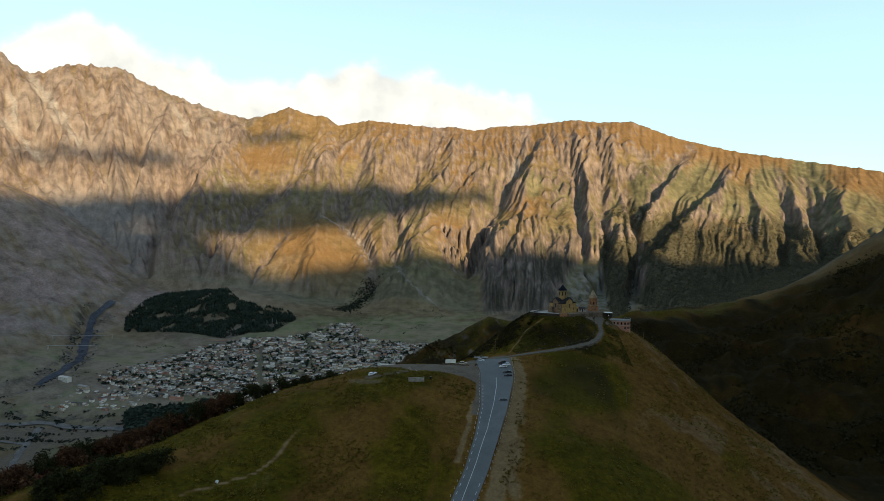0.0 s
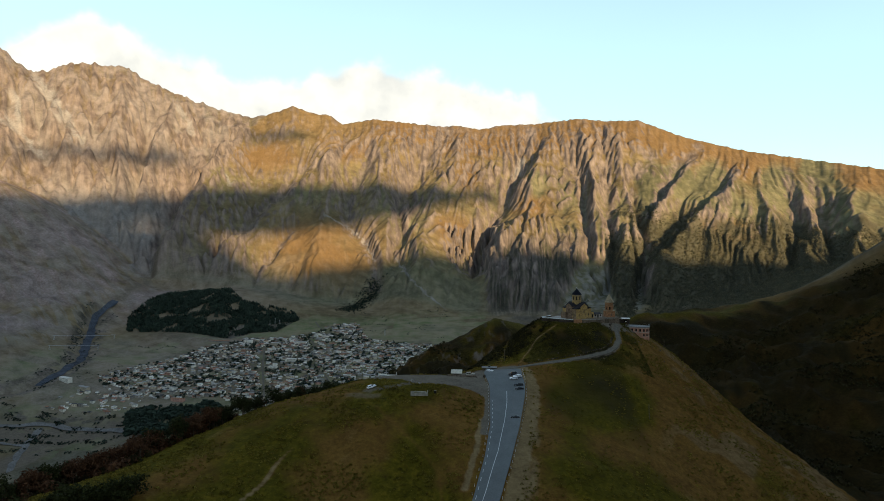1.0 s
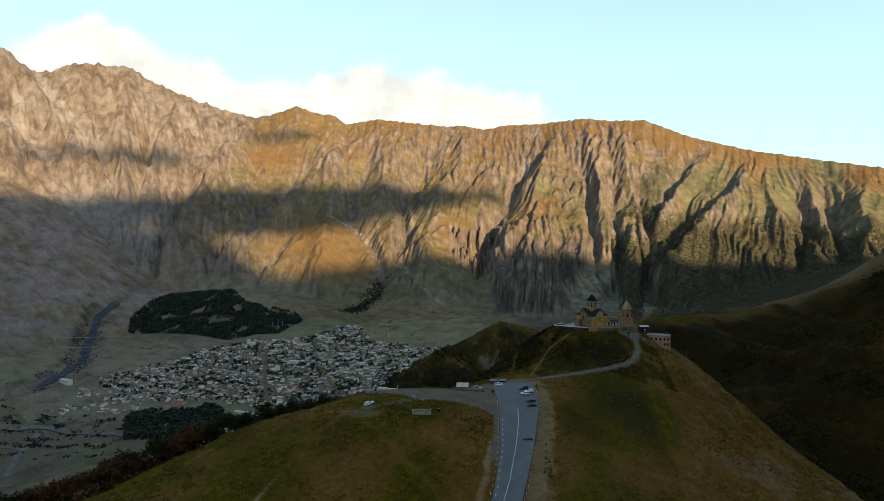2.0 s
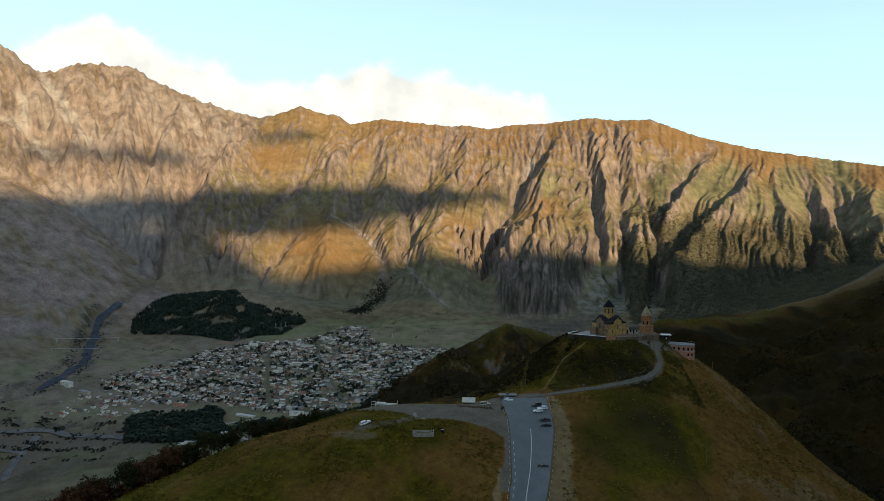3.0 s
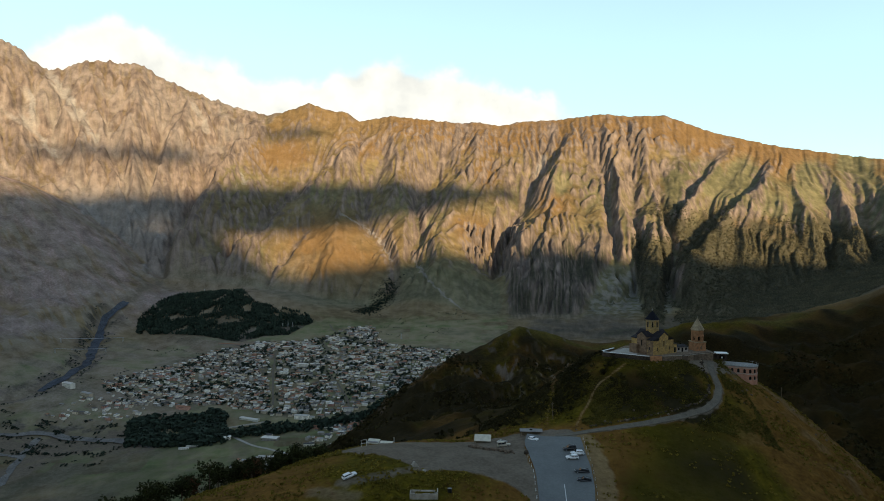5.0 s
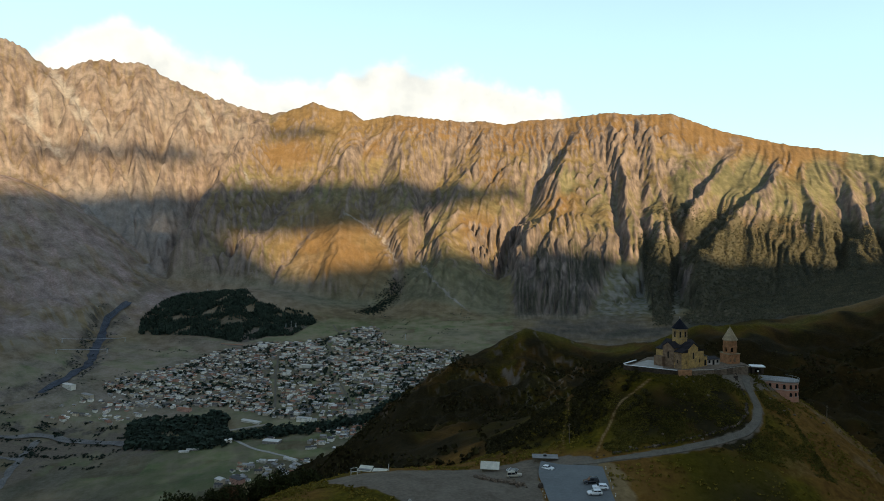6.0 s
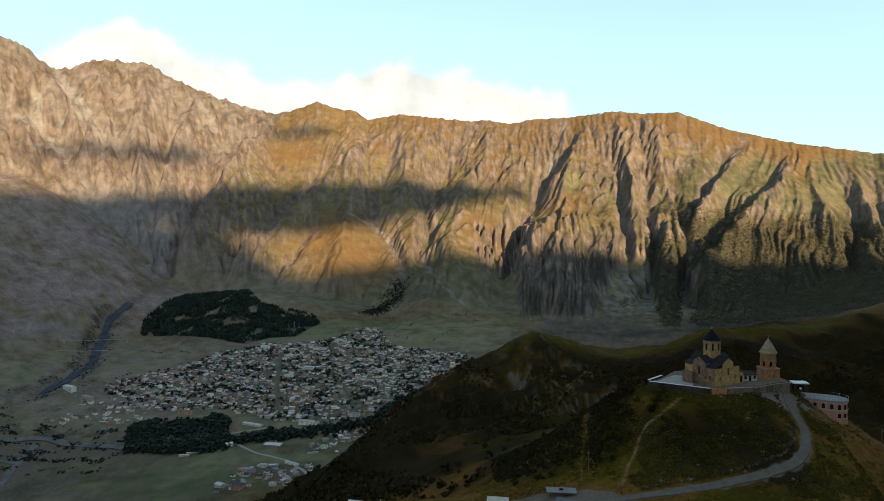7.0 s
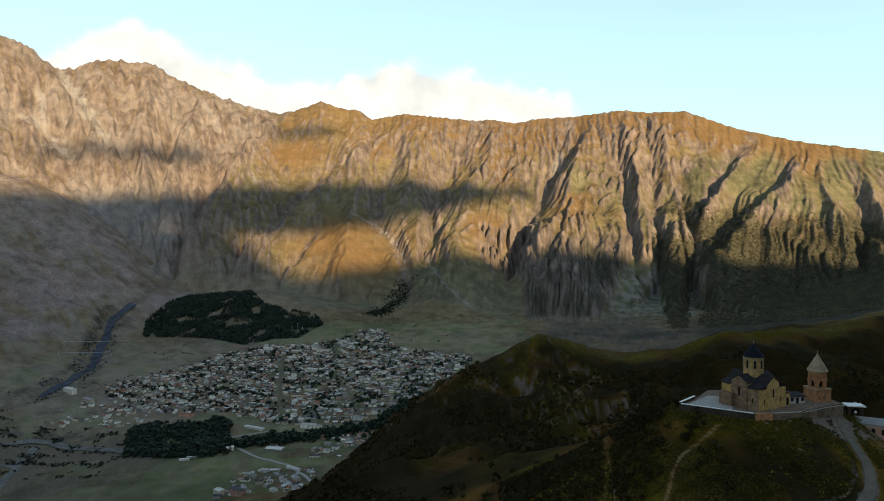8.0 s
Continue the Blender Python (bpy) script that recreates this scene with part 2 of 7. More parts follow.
MIDDLE_SPURS = [
    (-90, 1.3, [(-6.5, 0.95), (-6.2, 0.73), (-6.8, 0.58), (-5.9, 0.43), (-5.8, 0.30)]),
    (-120, 1.6, [(1.8, 0.99), (0.8, 0.79), (-0.3, 0.65), (-1.6, 0.45), (-2.8, 0.29), (-1.9, 0.15)]),
    (110, 1.0, [(7.7, 0.96), (6.7, 0.80), (5.6, 0.66), (4.6, 0.55), (3.8, 0.47), (3.0, 0.39), (2.3, 0.28)]),
    (-90, 1.3, [(4.4, 1.00), (4.1, 0.86), (3.2, 0.76), (2.9, 0.59), (1.9, 0.41)]),
    (-170, 1.7, [(9.5, 0.99), (8.9, 0.76), (7.7, 0.63), (7.8, 0.50), (6.4, 0.39), (5.1, 0.31)]),
    (-150, 2.0, [(8.1, 0.47), (7.1, 0.31), (6.3, 0.15), (6.0, 0.01)]),
]
SOUTH_GULLIES = [
    (110, 0.8, [(11.9, 0.94), (11.2, 0.87), (10.8, 0.78), (11.9, 0.74), (12.4, 0.67), (12.4, 0.55), (12.8, 0.44), (13.0, 0.36)]),
    (-120, 0.9, [(12.8, 0.95), (13.1, 0.76), (13.5, 0.63), (14.0, 0.48), (14.2, 0.35)]),
    (100, 0.85, [(14.3, 0.96), (14.2, 0.81), (14.5, 0.68), (14.7, 0.55), (14.6, 0.45), (14.9, 0.32), (14.2, 0.09)]),
    (-120, 0.9, [(15.3, 0.93), (15.8, 0.76), (16.2, 0.63), (16.8, 0.51), (17.1, 0.37)]),
    (-100, 1.0, [(16.1, 0.51), (16.1, 0.38), (16.5, 0.25), (16.1, 0.10)]),
    (150, 1.0, [(18.3, 0.86), (16.9, 0.74), (16.6, 0.63), (17.0, 0.56), (17.7, 0.46), (17.7, 0.39), (17.4, 0.26), (17.2, 0.11)]),
    (110, 1.0, [(22.2, 0.96), (20.7, 0.85), (19.3, 0.69), (18.3, 0.57), (17.8, 0.50)]),
    (-130, 1.2, [(23.1, 0.97), (21.3, 0.80), (20.0, 0.65), (18.5, 0.52)]),
]
FAR_SOUTH_GULLIES = [
    (100, 0.9, [(24.9, 0.88), (23.7, 0.71), (22.4, 0.61), (19.7, 0.49), (18.2, 0.42), (17.5, 0.33)]),
    (-190, 1.9, [(25.9, 0.94), (25.4, 0.83), (24.9, 0.71), (22.8, 0.58), (21.1, 0.43), (19.7, 0.28), (19.1, 0.14)]),
    (55, 0.7, [(24.1, 0.64), (21.9, 0.51), (19.8, 0.41), (18.5, 0.29)]),
    (70, 0.7, [(26.5, 0.61), (27.2, 0.53), (27.5, 0.39), (27.7, 0.28)]),
    (125, 0.9, [(28.9, 0.92), (29.4, 0.75), (29.6, 0.64), (28.8, 0.43), (28.6, 0.29)]),
    (-110, 1.1, [(28.5, 0.97), (30.2, 0.78), (30.9, 0.65), (31.9, 0.45)]),
    (-120, 1.3, [(26.4, 0.89), (27.1, 0.77), (27.8, 0.62), (28.3, 0.48)]),
    (125, 0.9, [(30.6, 0.89), (31.2, 0.73), (31.5, 0.62), (32.2, 0.44)]),
    (-130, 1.3, [(33.9, 0.96), (33.4, 0.73), (33.6, 0.47)]),
]
GULLIES = WEST_GULLIES + MIDDLE_GULLIES + MIDDLE_SPURS + SOUTH_GULLIES + FAR_SOUTH_GULLIES
# The great gully that parts the bare western massif from the grassy range (share of the height, azimuth).
WEST_EDGE = [(0, -26.5), (0.27, -25.5), (0.4, -24.4), (0.55, -23.0), (0.66, -21.5), (0.79, -19.9), (0.92, -18.3), (1.0, -17.0)]
# Streaks of pale scree: half width in degrees, then azimuth and share of the height.
STREAKS = [
    (0.3, [(-34.4, 0.98), (-33.4, 0.89), (-32.5, 0.78), (-31.7, 0.69), (-31.3, 0.65)]),
    (0.35, [(-35.8, 0.85), (-35.4, 0.79), (-35.2, 0.72), (-35.9, 0.72)]),
    (0.3, [(-24.0, 0.93), (-22.9, 0.85), (-23.1, 0.82)]),
    (0.25, [(-37.0, 0.71), (-34.9, 0.69), (-34.0, 0.61)]),
    (0.3, [(-20.1, 0.64), (-19.8, 0.60)]),
    (0.35, [(6.9, 0.82), (6.2, 0.74)]),
    (0.12, [(-11.6, 0.49), (-9.6, 0.46), (-7.9, 0.36), (-7.0, 0.25)]),
    (0.15, [(-5.1, 0.25), (-3.9, 0.16), (-1.9, 0.06), (0.2, 0.01)]),
]
# Green swards high on the range: azimuth, share of the height, half width in degrees.
SWARDS = [(18.2, 0.69, 1.2), (17.9, 0.60, 0.8), (20.9, 0.77, 1.3), (8.3, 0.70, 1.0), (12.9, 0.42, 0.6), (23.4, 0.82, 1.5), (23.0, 0.72, 1.0), (28.4, 0.86, 1.6), (31.0, 0.93, 1.8)]
# Amber grass: azimuth, share of the height, half widths of both.
AMBER = [(-16.6, 0.77, 4.0, 0.10), (-11.8, 0.32, 5.5, 0.17), (-9.8, 0.86, 3.2, 0.07), (1.8, 0.78, 1.6, 0.12), (0.6, 0.45, 2.4, 0.10), (7.6, 0.62, 2.2, 0.12), (24.0, 0.56, 2.5, 0.07), (26.5, 0.52, 1.8, 0.06)]


def table(rows, a):
    x, y = np.array(rows, float).T
    return np.interp(a, x, y)


def lower_slopes(a, v, n=0.0, m=0.0):
    """Weights of the dark crags, the wooded wedge and the pale fans between them; n, m: noise for the borders."""
    below = smooth(0.5, 0.38, v) * smooth(0.0, 0.03, v)
    crags = smooth(3.0, 4.4, a + 0.6 * n) * smooth(10.0 + 9 * v, 8.6 + 9 * v, a + 0.5 * n) * below
    half = 0.45 + 3.0 * v
    wedge = smooth(half + 0.3, half - 0.3, np.abs(a - 16.1 + 0.3 * m)) * below
    fans = smooth(7.5, 9.0, a) * smooth(17.8, 17.2, a) * below * smooth(0.36, 0.25, v) * (1 - crags) * (1 - wedge)
    return crags, wedge, fans


def range_height(a, r):
    """Height of the bare range at azimuth a (degrees) and distance r from the hill, before rain has worn it."""
    foot, crest, near = table(FOOT, a), table(SKYLINE, a), table(FOOT_RANGE, a)
    far = CREST_RANGE + 60 * perlin(a / 7.0, a * 0 + 0.5, 5)
    s = (r - near) / (far - near)
    v = np.clip(s, 0, 1)
    z = 480 + r * (foot + (crest - foot) * v) - np.maximum(0, near - r) * 0.5
    body = np.clip(v * 8, 0, 1) * np.clip((1 - v) * 7, 0, 1)
    top = np.clip((1 - v) * 3.2, 0, 1)
    # the lines wander a little, so that no bed or crest runs straight
    wa, wv = a + 0.45 * fractal(a / 1.6, v * 6, 3, 12), v + 0.012 * fractal(a / 1.6 + 40, v * 6, 3, 13)
    bed, rib = np.zeros_like(z), np.zeros_like(z)
    for depth, wide, line in GULLIES:
        d, t = line_distance(wa, wv * 17, [(p[0], p[1] * 17) for p in line])
        if depth > 0:
            bed = np.maximum(bed, depth * (0.55 + 0.45 * smooth(0.0, 0.5, t)) * np.exp(-d / wide))
        else:
            rib = np.maximum(rib, -depth * np.exp(-d / wide))
    z = z + (0.8 + 0.35 * smooth(-16, -22, a)) * (0.8 * rib - bed) * smooth(0.0, 0.09, v) * top
    # spurs run down to the left in the middle of the range, to the right at its south end
    lean = 11 * smooth(-27, -14, a) - 15 * smooth(21, 30, a)
    u = a - lean * v
    warp = 1.3 * fractal(a / 6, v * 3.0, 3, 11)
    calm = 1 - 0.75 * np.exp(-(((a + 12) / 4.5) ** 2) - ((v - 0.28) / 0.22) ** 2) - 0.7 * np.exp(-(((a + 16.5) / 3.4) ** 2) - ((v - 0.76) / 0.1) ** 2) - 0.5 * smooth(17, 22, a) * smooth(0.55, 0.75, v)
    big = fractal((u + warp) / 4.3, v * 1.1 + 3, 3, 21, ridged=True, gain=0.5)
    small = fractal((u + warp * 1.5) / 1.25, v * 3.2, 3, 41, ridged=True, gain=0.5)
    ribs = fractal((a + 0.5 * warp) / 0.8, v * 3.0, 3, 43, ridged=True, gain=0.5) * smooth(0.55, 0.75, v) * smooth(-9, -4, a) * smooth(18, 14, a)
    crag = fractal((a - 5 * v) / 1.6, v * 7, 4, 61, ridged=True, gain=0.5) * smooth(-15, -21, a)
    crags, wedge, fans = lower_slopes(a, v)
    z = z + (crags + 0.6 * wedge) * (16 * fractal((a + 0.6 * warp) / 0.9, v * 2.6, 3, 45, ridged=True, gain=0.55) + 28)
    calm = calm * (1 - 0.85 * fans)
    z = z + body * calm * (24 * big + 15 * small + 15 * ribs + 26 * crag + 16 * fractal(a / 4.0, v * 5, 3, 66))
    z = z + np.clip(v * 6 - 5, 0, 1) * (7 + 11 * smooth(-18, -24, a)) * fractal(a * 1.7, a * 0, 4, 71, gain=0.6)
    return np.where(s > 1, z - (r - far) * 0.7, z)


# A polar grid of the range, worn by many drops of rain at once.
EA, ER = np.arange(-46, 46.01, 0.085), np.arange(2480, 4850, 6.0)
A, R = np.meshgrid(EA, ER)
worn = range_height(A, R)


def wear(z, drops=90000, rounds=4, steps=60):
    rng = np.random.default_rng(4)
    rows, cols = z.shape
    z = z.copy()
    width = np.radians(0.085) * ER
    for _ in range(rounds):
        py, px = rng.uniform(20, rows - 3, drops), rng.uniform(2, cols - 3, drops)
        dy, dx = np.zeros(drops), np.zeros(drops)
        speed, water, load = np.ones(drops), np.ones(drops), np.zeros(drops)
        for _ in range(steps):
            iy, ix = py.astype(int), px.astype(int)
            fy, fx = py - iy, px - ix
            z00, z01, z10, z11 = z[iy, ix], z[iy, ix + 1], z[iy + 1, ix], z[iy + 1, ix + 1]
            gx = ((z01 - z00) * (1 - fy) + (z11 - z10) * fy) / width[iy]
            gy = ((z10 - z00) * (1 - fx) + (z11 - z01) * fx) / 6.0
            h = (z00 * (1 - fx) + z01 * fx) * (1 - fy) + (z10 * (1 - fx) + z11 * fx) * fy
            dx, dy = 0.35 * dx - gx, 0.35 * dy - gy
            n = np.hypot(dx, dy) + 1e-9
            dx, dy = dx / n, dy / n
            qx, qy = np.clip(px + dx, 1, cols - 3), np.clip(py + dy, 1, rows - 3)
            jy, jx = qy.astype(int), qx.astype(int)
            gy2, gx2 = qy - jy, qx - jx
            h2 = (z[jy, jx] * (1 - gx2) + z[jy, jx + 1] * gx2) * (1 - gy2) + (z[jy + 1, jx] * (1 - gx2) + z[jy + 1, jx + 1] * gx2) * gy2
            fall = h - h2
            hold = np.maximum(fall, 0.05) * speed * water * 0.35
            give = np.where(fall < 0, np.minimum(-fall, load), np.where(load > hold, (load - hold) * 0.3, -np.minimum((hold - load) * 0.3, np.maximum(fall, 0))))
            load = load - give
            for oy, ox, w in ((0, 0, (1 - fx) * (1 - fy)), (0, 1, fx * (1 - fy)), (1, 0, (1 - fx) * fy), (1, 1, fx * fy)):
                np.add.at(z, (iy + oy, ix + ox), np.where(give > 0, 0.25, 0.6) * give * w)
            speed = np.sqrt(np.clip(speed * speed + fall * 0.3, 0.05, 16))
            water *= 0.985
            py, px = qy, qx
    return z


bare_range = worn
worn = np.clip(wear(worn), bare_range - 55, bare_range + 12)
worn_v = np.clip((R - table(FOOT_RANGE, A)) / (CREST_RANGE - table(FOOT_RANGE, A)), 0, 1)
worn += np.clip(worn_v * 6, 0, 1) * np.clip((1 - worn_v) * 12, 0.15, 1) * (2.6 * fractal(A / 0.55, R / 75, 4, 91, ridged=True, gain=0.55) + 0.9 * fractal(A / 0.16, R / 24, 3, 95)) * (0.45 + 0.55 * smooth(-14, -20, A) + 0.5 * smooth(-6, 0, A) * smooth(19, 16, A))


def sample_range(a, r):
    fx, fy = np.clip((a + 46) / 0.085, 0, len(EA) - 1.001), np.clip((r - 2480) / 6.0, 0, len(ER) - 1.001)
    ix, iy = fx.astype(int), fy.astype(int)
    fx, fy = fx - ix, fy - iy
    return (worn[iy, ix] * (1 - fx) + worn[iy, ix + 1] * fx) * (1 - fy) + (worn[iy + 1, ix] * (1 - fx) + worn[iy + 1, ix + 1] * fx) * fy


def soft_max(a, b, k):
    h = np.clip(0.5 + 0.5 * (a - b) / k, 0, 1)
    return b * (1 - h) + a * h + k * h * (1 - h)


# Skyline of the snow range behind the hill, where the sun goes down (azimuth, height).
SUNSET_RANGE = [(46, 300), (70, 800), (83, 1110), (98, 1290), (105, 1520), (112, 1650), (118, 1690), (130, 1730), (137, 1750), (142, 2180), (150, 2260), (158, 2280), (170, 2000), (190, 1300),
                (220, 1000), (260, 700), (290, 500), (314, 300)]


# The road up the hill: left and right edge of its asphalt; the car park before the church; the lane up to the church.
ROAD_LEFT = [(-14, 165), (-8, 200), (2.7, 233.4), (8, 246), (13.2, 264.5), (17, 287), (18.6, 311.7), (19.3, 327), (18.5, 340), (18, 352), (20, 362)]
ROAD_RIGHT = [(-5, 163), (1.5, 198), (12.5, 231.9), (17.9, 244.8), (23, 260.6), (29.2, 284.6), (34, 308), (36.3, 320), (37.4, 331.5), (37.6, 342), (38, 353)]
ROAD_MID = [((a + c) / 2, (b + d) / 2) for (a, b), (c, d) in zip(ROAD_LEFT, ROAD_RIGHT)]
LANE = [(30, 358.4), (37, 356.9), (49.3, 357.8), (62.7, 359.7), (77.3, 364.2), (88.8, 370.0), (95.6, 376.8), (100.2, 386), (101, 393), (102, 400), (105, 406)]
GRAVEL_LOT = [(-37, 352), (-26, 346), (-12, 341), (2, 337), (12, 335)]
LOT = [(-50, 356), (-24, 360), (-2.4, 366), (8, 368), (17.7, 372), (29.7, 368), (37, 361), (37, 353), (18, 353), (18.5, 337), (19.3, 317), (17.5, 300), (16.8, 309.5), (13.6, 314.6), (6.3, 320.5), (-3.2, 322.5),
       (-14.2, 321), (-20.1, 324.5), (-32.5, 337.7), (-46, 346)]
TRACK = [(-8, 220), (-6.5, 234), (-3.6, 246), (-4.8, 259), (-14, 271.3), (-30, 291), (-39.2, 304), (-45, 318)]
TRACK_SIDE = [(-98, 222), (-88.3, 228.6), (-76, 238.1), (-70.6, 247.5), (-68.4, 260), (-64, 272.2), (-60.2, 285.2), (-54, 298.5), (-48, 310)]
HILL_PATHS = [[(342, 587), (400, 607), (441, 607), (520, 640)], [(300, 500), (369, 553), (420, 581), (500, 610)], [(331, 608), (390, 663), (438, 711)]]
# the grassy crest from the nose over the saddle to the dark hill
CREST_GRASS = [(55, 1170), (90, 1225), (147, 1205), (223, 1190), (290, 1110), (360, 1060), (462, 1096), (600, 1150), (727, 1150), (810, 1100), (950, 1050)]
FOOTPATH = [(64.2, 393.7), (57.6, 390.2), (52.6, 389), (49.3, 385.9), (45.8, 378.6), (41.9, 372), (38.5, 364)]
FOOTPATH_LOW = [(42.7, 446.4), (38, 418), (35.1, 401.3), (32.9, 394.1), (30.5, 384), (29, 374)]
TERRACE = [(57.6, 405.4), (75.5, 396.5), (90, 399.5), (99, 405), (107, 409), (106, 419), (92, 428), (72, 424), (64.5, 413)]


def inside(px, py, ring):
    hit = np.zeros(np.shape(px), bool)
    for (ax, ay), (bx, by) in zip(ring, ring[1:] + ring[:1]):
        hit ^= ((ay > py) != (by > py)) & (px < (bx - ax) * (py - ay) / (by - ay + 1e-12) + ax)
    return hit


def terrain(x, y):
    """Height of the ground at any place."""
    x, y = np.asarray(x, float), np.asarray(y, float)
    a, r = np.degrees(np.arctan2(x, y)), np.hypot(x, y)
    z = hills(x, y)
    rough = smooth(250, 900, r)
    kept = smooth(8, 22, line_distance(x, y, ROAD_MID)[0]) * smooth(3, 9, line_distance(x, y, LANE)[0]) * smooth(6, 16, line_distance(x, y, GRAVEL_LOT)[0])
    lumps = (1 + 6 * rough) * 0.9 * fractal(x / 60, y / 60, 4, 3) * smooth(2600, 1500, r)
    lumps = lumps + (0.55 * fractal(x / 14, y / 14, 3, 8) + 0.16 * fractal(x / 2.6, y / 2.6, 2, 13)) * smooth(700, 350, r)
    wild = smooth(480, 700, r) * smooth(1700, 1250, r) * smooth(120, 200, z)
    wild = wild * smooth(30, 130, line_distance(x, y, CREST_GRASS)[0])
    lumps = lumps + wild * (13 * fractal(x / 90, y / 90, 4, 15, ridged=True) - 7)
    town_flat = smooth(1150, 1500, r) * smooth(-1350, -1150, x)
    z = z + lumps * kept * (1 - 0.85 * town_flat)
    # old trenches and hummocks round the ruined foundation
    z = z + np.exp(-(((x + 18) / 26) ** 2) - ((y - 299) / 17) ** 2) * 0.75 * fractal(x / 7.5, y / 6.0, 2, 27)
    # cattle steps and slips on the steep side below the lane
    steep = smooth(105, 135, x) * smooth(300, 330, y) * smooth(600, 480, r)
    z = z + steep * 1.6 * fractal(x / 22, y / 9, 3, 19, ridged=True)
    ahead = np.abs(a) < 46
    z = np.where(ahead & (r > 2480), soft_max(sample_range(np.clip(a, -46, 46), r), z, 30.0), z)
    bank = smooth(-1380, -1600, x) * smooth(1500, 1900, y)
    z = z + bank * smooth(3400, 3000, r) * 26 * (fractal(x / 240 + y / 900, y / 420 - x / 900, 5, 23, ridged=True) - 0.6)
    # the ground is cut back below the terrace and the lodge
    out = np.where(inside(x, y, TERRACE), 0.0, line_distance(x, y, TERRACE + TERRACE[:1])[0])
    z = np.minimum(z, 430.2 - 0.15 * np.minimum(out, 4) + np.maximum(out - 4, 0) * 0.7)
    stream = line_distance(x, y, STREAM)[0]
    z = z - 15 * np.exp(-((stream / 34) ** 2)) * smooth(1350, 1500, r) * smooth(2750, 2500, y)
    turn = a % 360
    peak = table(SUNSET_RANGE, turn)
    back = 260 + (peak - 260) * smooth(500, 3300, r) - np.maximum(r - 3300, 0) * 0.5 + 60 * fractal(x / 700, y / 700, 4, 9) * smooth(500, 1500, r)
    side = smooth(46, 75, np.minimum(turn, 360 - turn)) * smooth(250, 700, r)
    return z * (1 - side) + back * side


STREAM = [(-1514, 3173), (-1467, 2663), (-1481, 2523), (-1392, 2322), (-1283, 2103), (-1239, 1930), (-1253, 1825), (-1330, 1700), (-1400, 1560)]


def lie(x, y):
    """The height of the ground under one place."""
    return float(terrain(np.array([x]), np.array([y]))[0])

# ---- materials ----
def material(name, colour=(0.5, 0.5, 0.5), rough=0.9, vary=0.25, scale=1.0, bump=0.0, metal=0.0, each=0.0, second=None):
    """A surface with fine grain and broader stains. each: how far alike pieces differ; second: the colour of the stains."""
    m = bpy.data.materials.new(name)
    m.use_nodes = True
    nt = m.node_tree
    b = nt.nodes["Principled BSDF"]
    b.inputs["Roughness"].default_value, b.inputs["Metallic"].default_value = rough, metal
    b.inputs["Specular IOR Level"].default_value = 0.5 if rough < 0.6 else 0.08
    geo = nt.nodes.new("ShaderNodeNewGeometry")
    fine, broad = nt.nodes.new("ShaderNodeTexNoise"), nt.nodes.new("ShaderNodeTexNoise")
    fine.inputs["Scale"].default_value, fine.inputs["Detail"].default_value = 6.0 * scale, 5
    broad.inputs["Scale"].default_value, broad.inputs["Detail"].default_value = 0.7 * scale, 3
    nt.links.new(geo.outputs["Position"], fine.inputs["Vector"])
    nt.links.new(geo.outputs["Position"], broad.inputs["Vector"])
    mix = nt.nodes.new("ShaderNodeMix")
    mix.data_type = "RGBA"
    dark = second or tuple(c * (1 - 1.6 * vary) for c in colour)
    mix.inputs[6].default_value, mix.inputs[7].default_value = (*[max(c, 0.003) for c in dark], 1), (*[min(c * (1 + vary), 0.95) for c in colour], 1)
    add = nt.nodes.new("ShaderNodeMath")
    add.operation = "ADD"
    nt.links.new(fine.outputs[0], add.inputs[0])
    nt.links.new(broad.outputs[0], add.inputs[1])
    rng = nt.nodes.new("ShaderNodeMapRange")
    rng.inputs[1].default_value, rng.inputs[2].default_value = 0.7, 1.3
    nt.links.new(add.outputs[0], rng.inputs[0])
    nt.links.new(rng.outputs[0], mix.inputs[0])
    out = mix.outputs[2]
    if each:
        info, hsv, er = nt.nodes.new("ShaderNodeObjectInfo"), nt.nodes.new("ShaderNodeHueSaturation"), nt.nodes.new("ShaderNodeMapRange")
        isl, tot = nt.nodes.new("ShaderNodeMath"), nt.nodes.new("ShaderNodeMath")
        tot.operation, isl.operation = "ADD", "FRACT"
        nt.links.new(info.outputs["Random"], tot.inputs[0])
        nt.links.new(geo.outputs["Random Per Island"], tot.inputs[1])
        nt.links.new(tot.outputs[0], isl.inputs[0])
        er.inputs[3].default_value, er.inputs[4].default_value = 1 - each, 1 + each
        nt.links.new(isl.outputs[0], er.inputs[0])
        nt.links.new(er.outputs[0], hsv.inputs["Value"])
        nt.links.new(out, hsv.inputs["Color"])
        out = hsv.outputs[0]
    nt.links.new(out, b.inputs["Base Color"])
    if bump:
        bp = nt.nodes.new("ShaderNodeBump")
        bp.inputs["Strength"].default_value, bp.inputs["Distance"].default_value = bump, 0.1
        nt.links.new(fine.outputs[0], bp.inputs["Height"])
        nt.links.new(bp.outputs[0], b.inputs["Normal"])
    return m


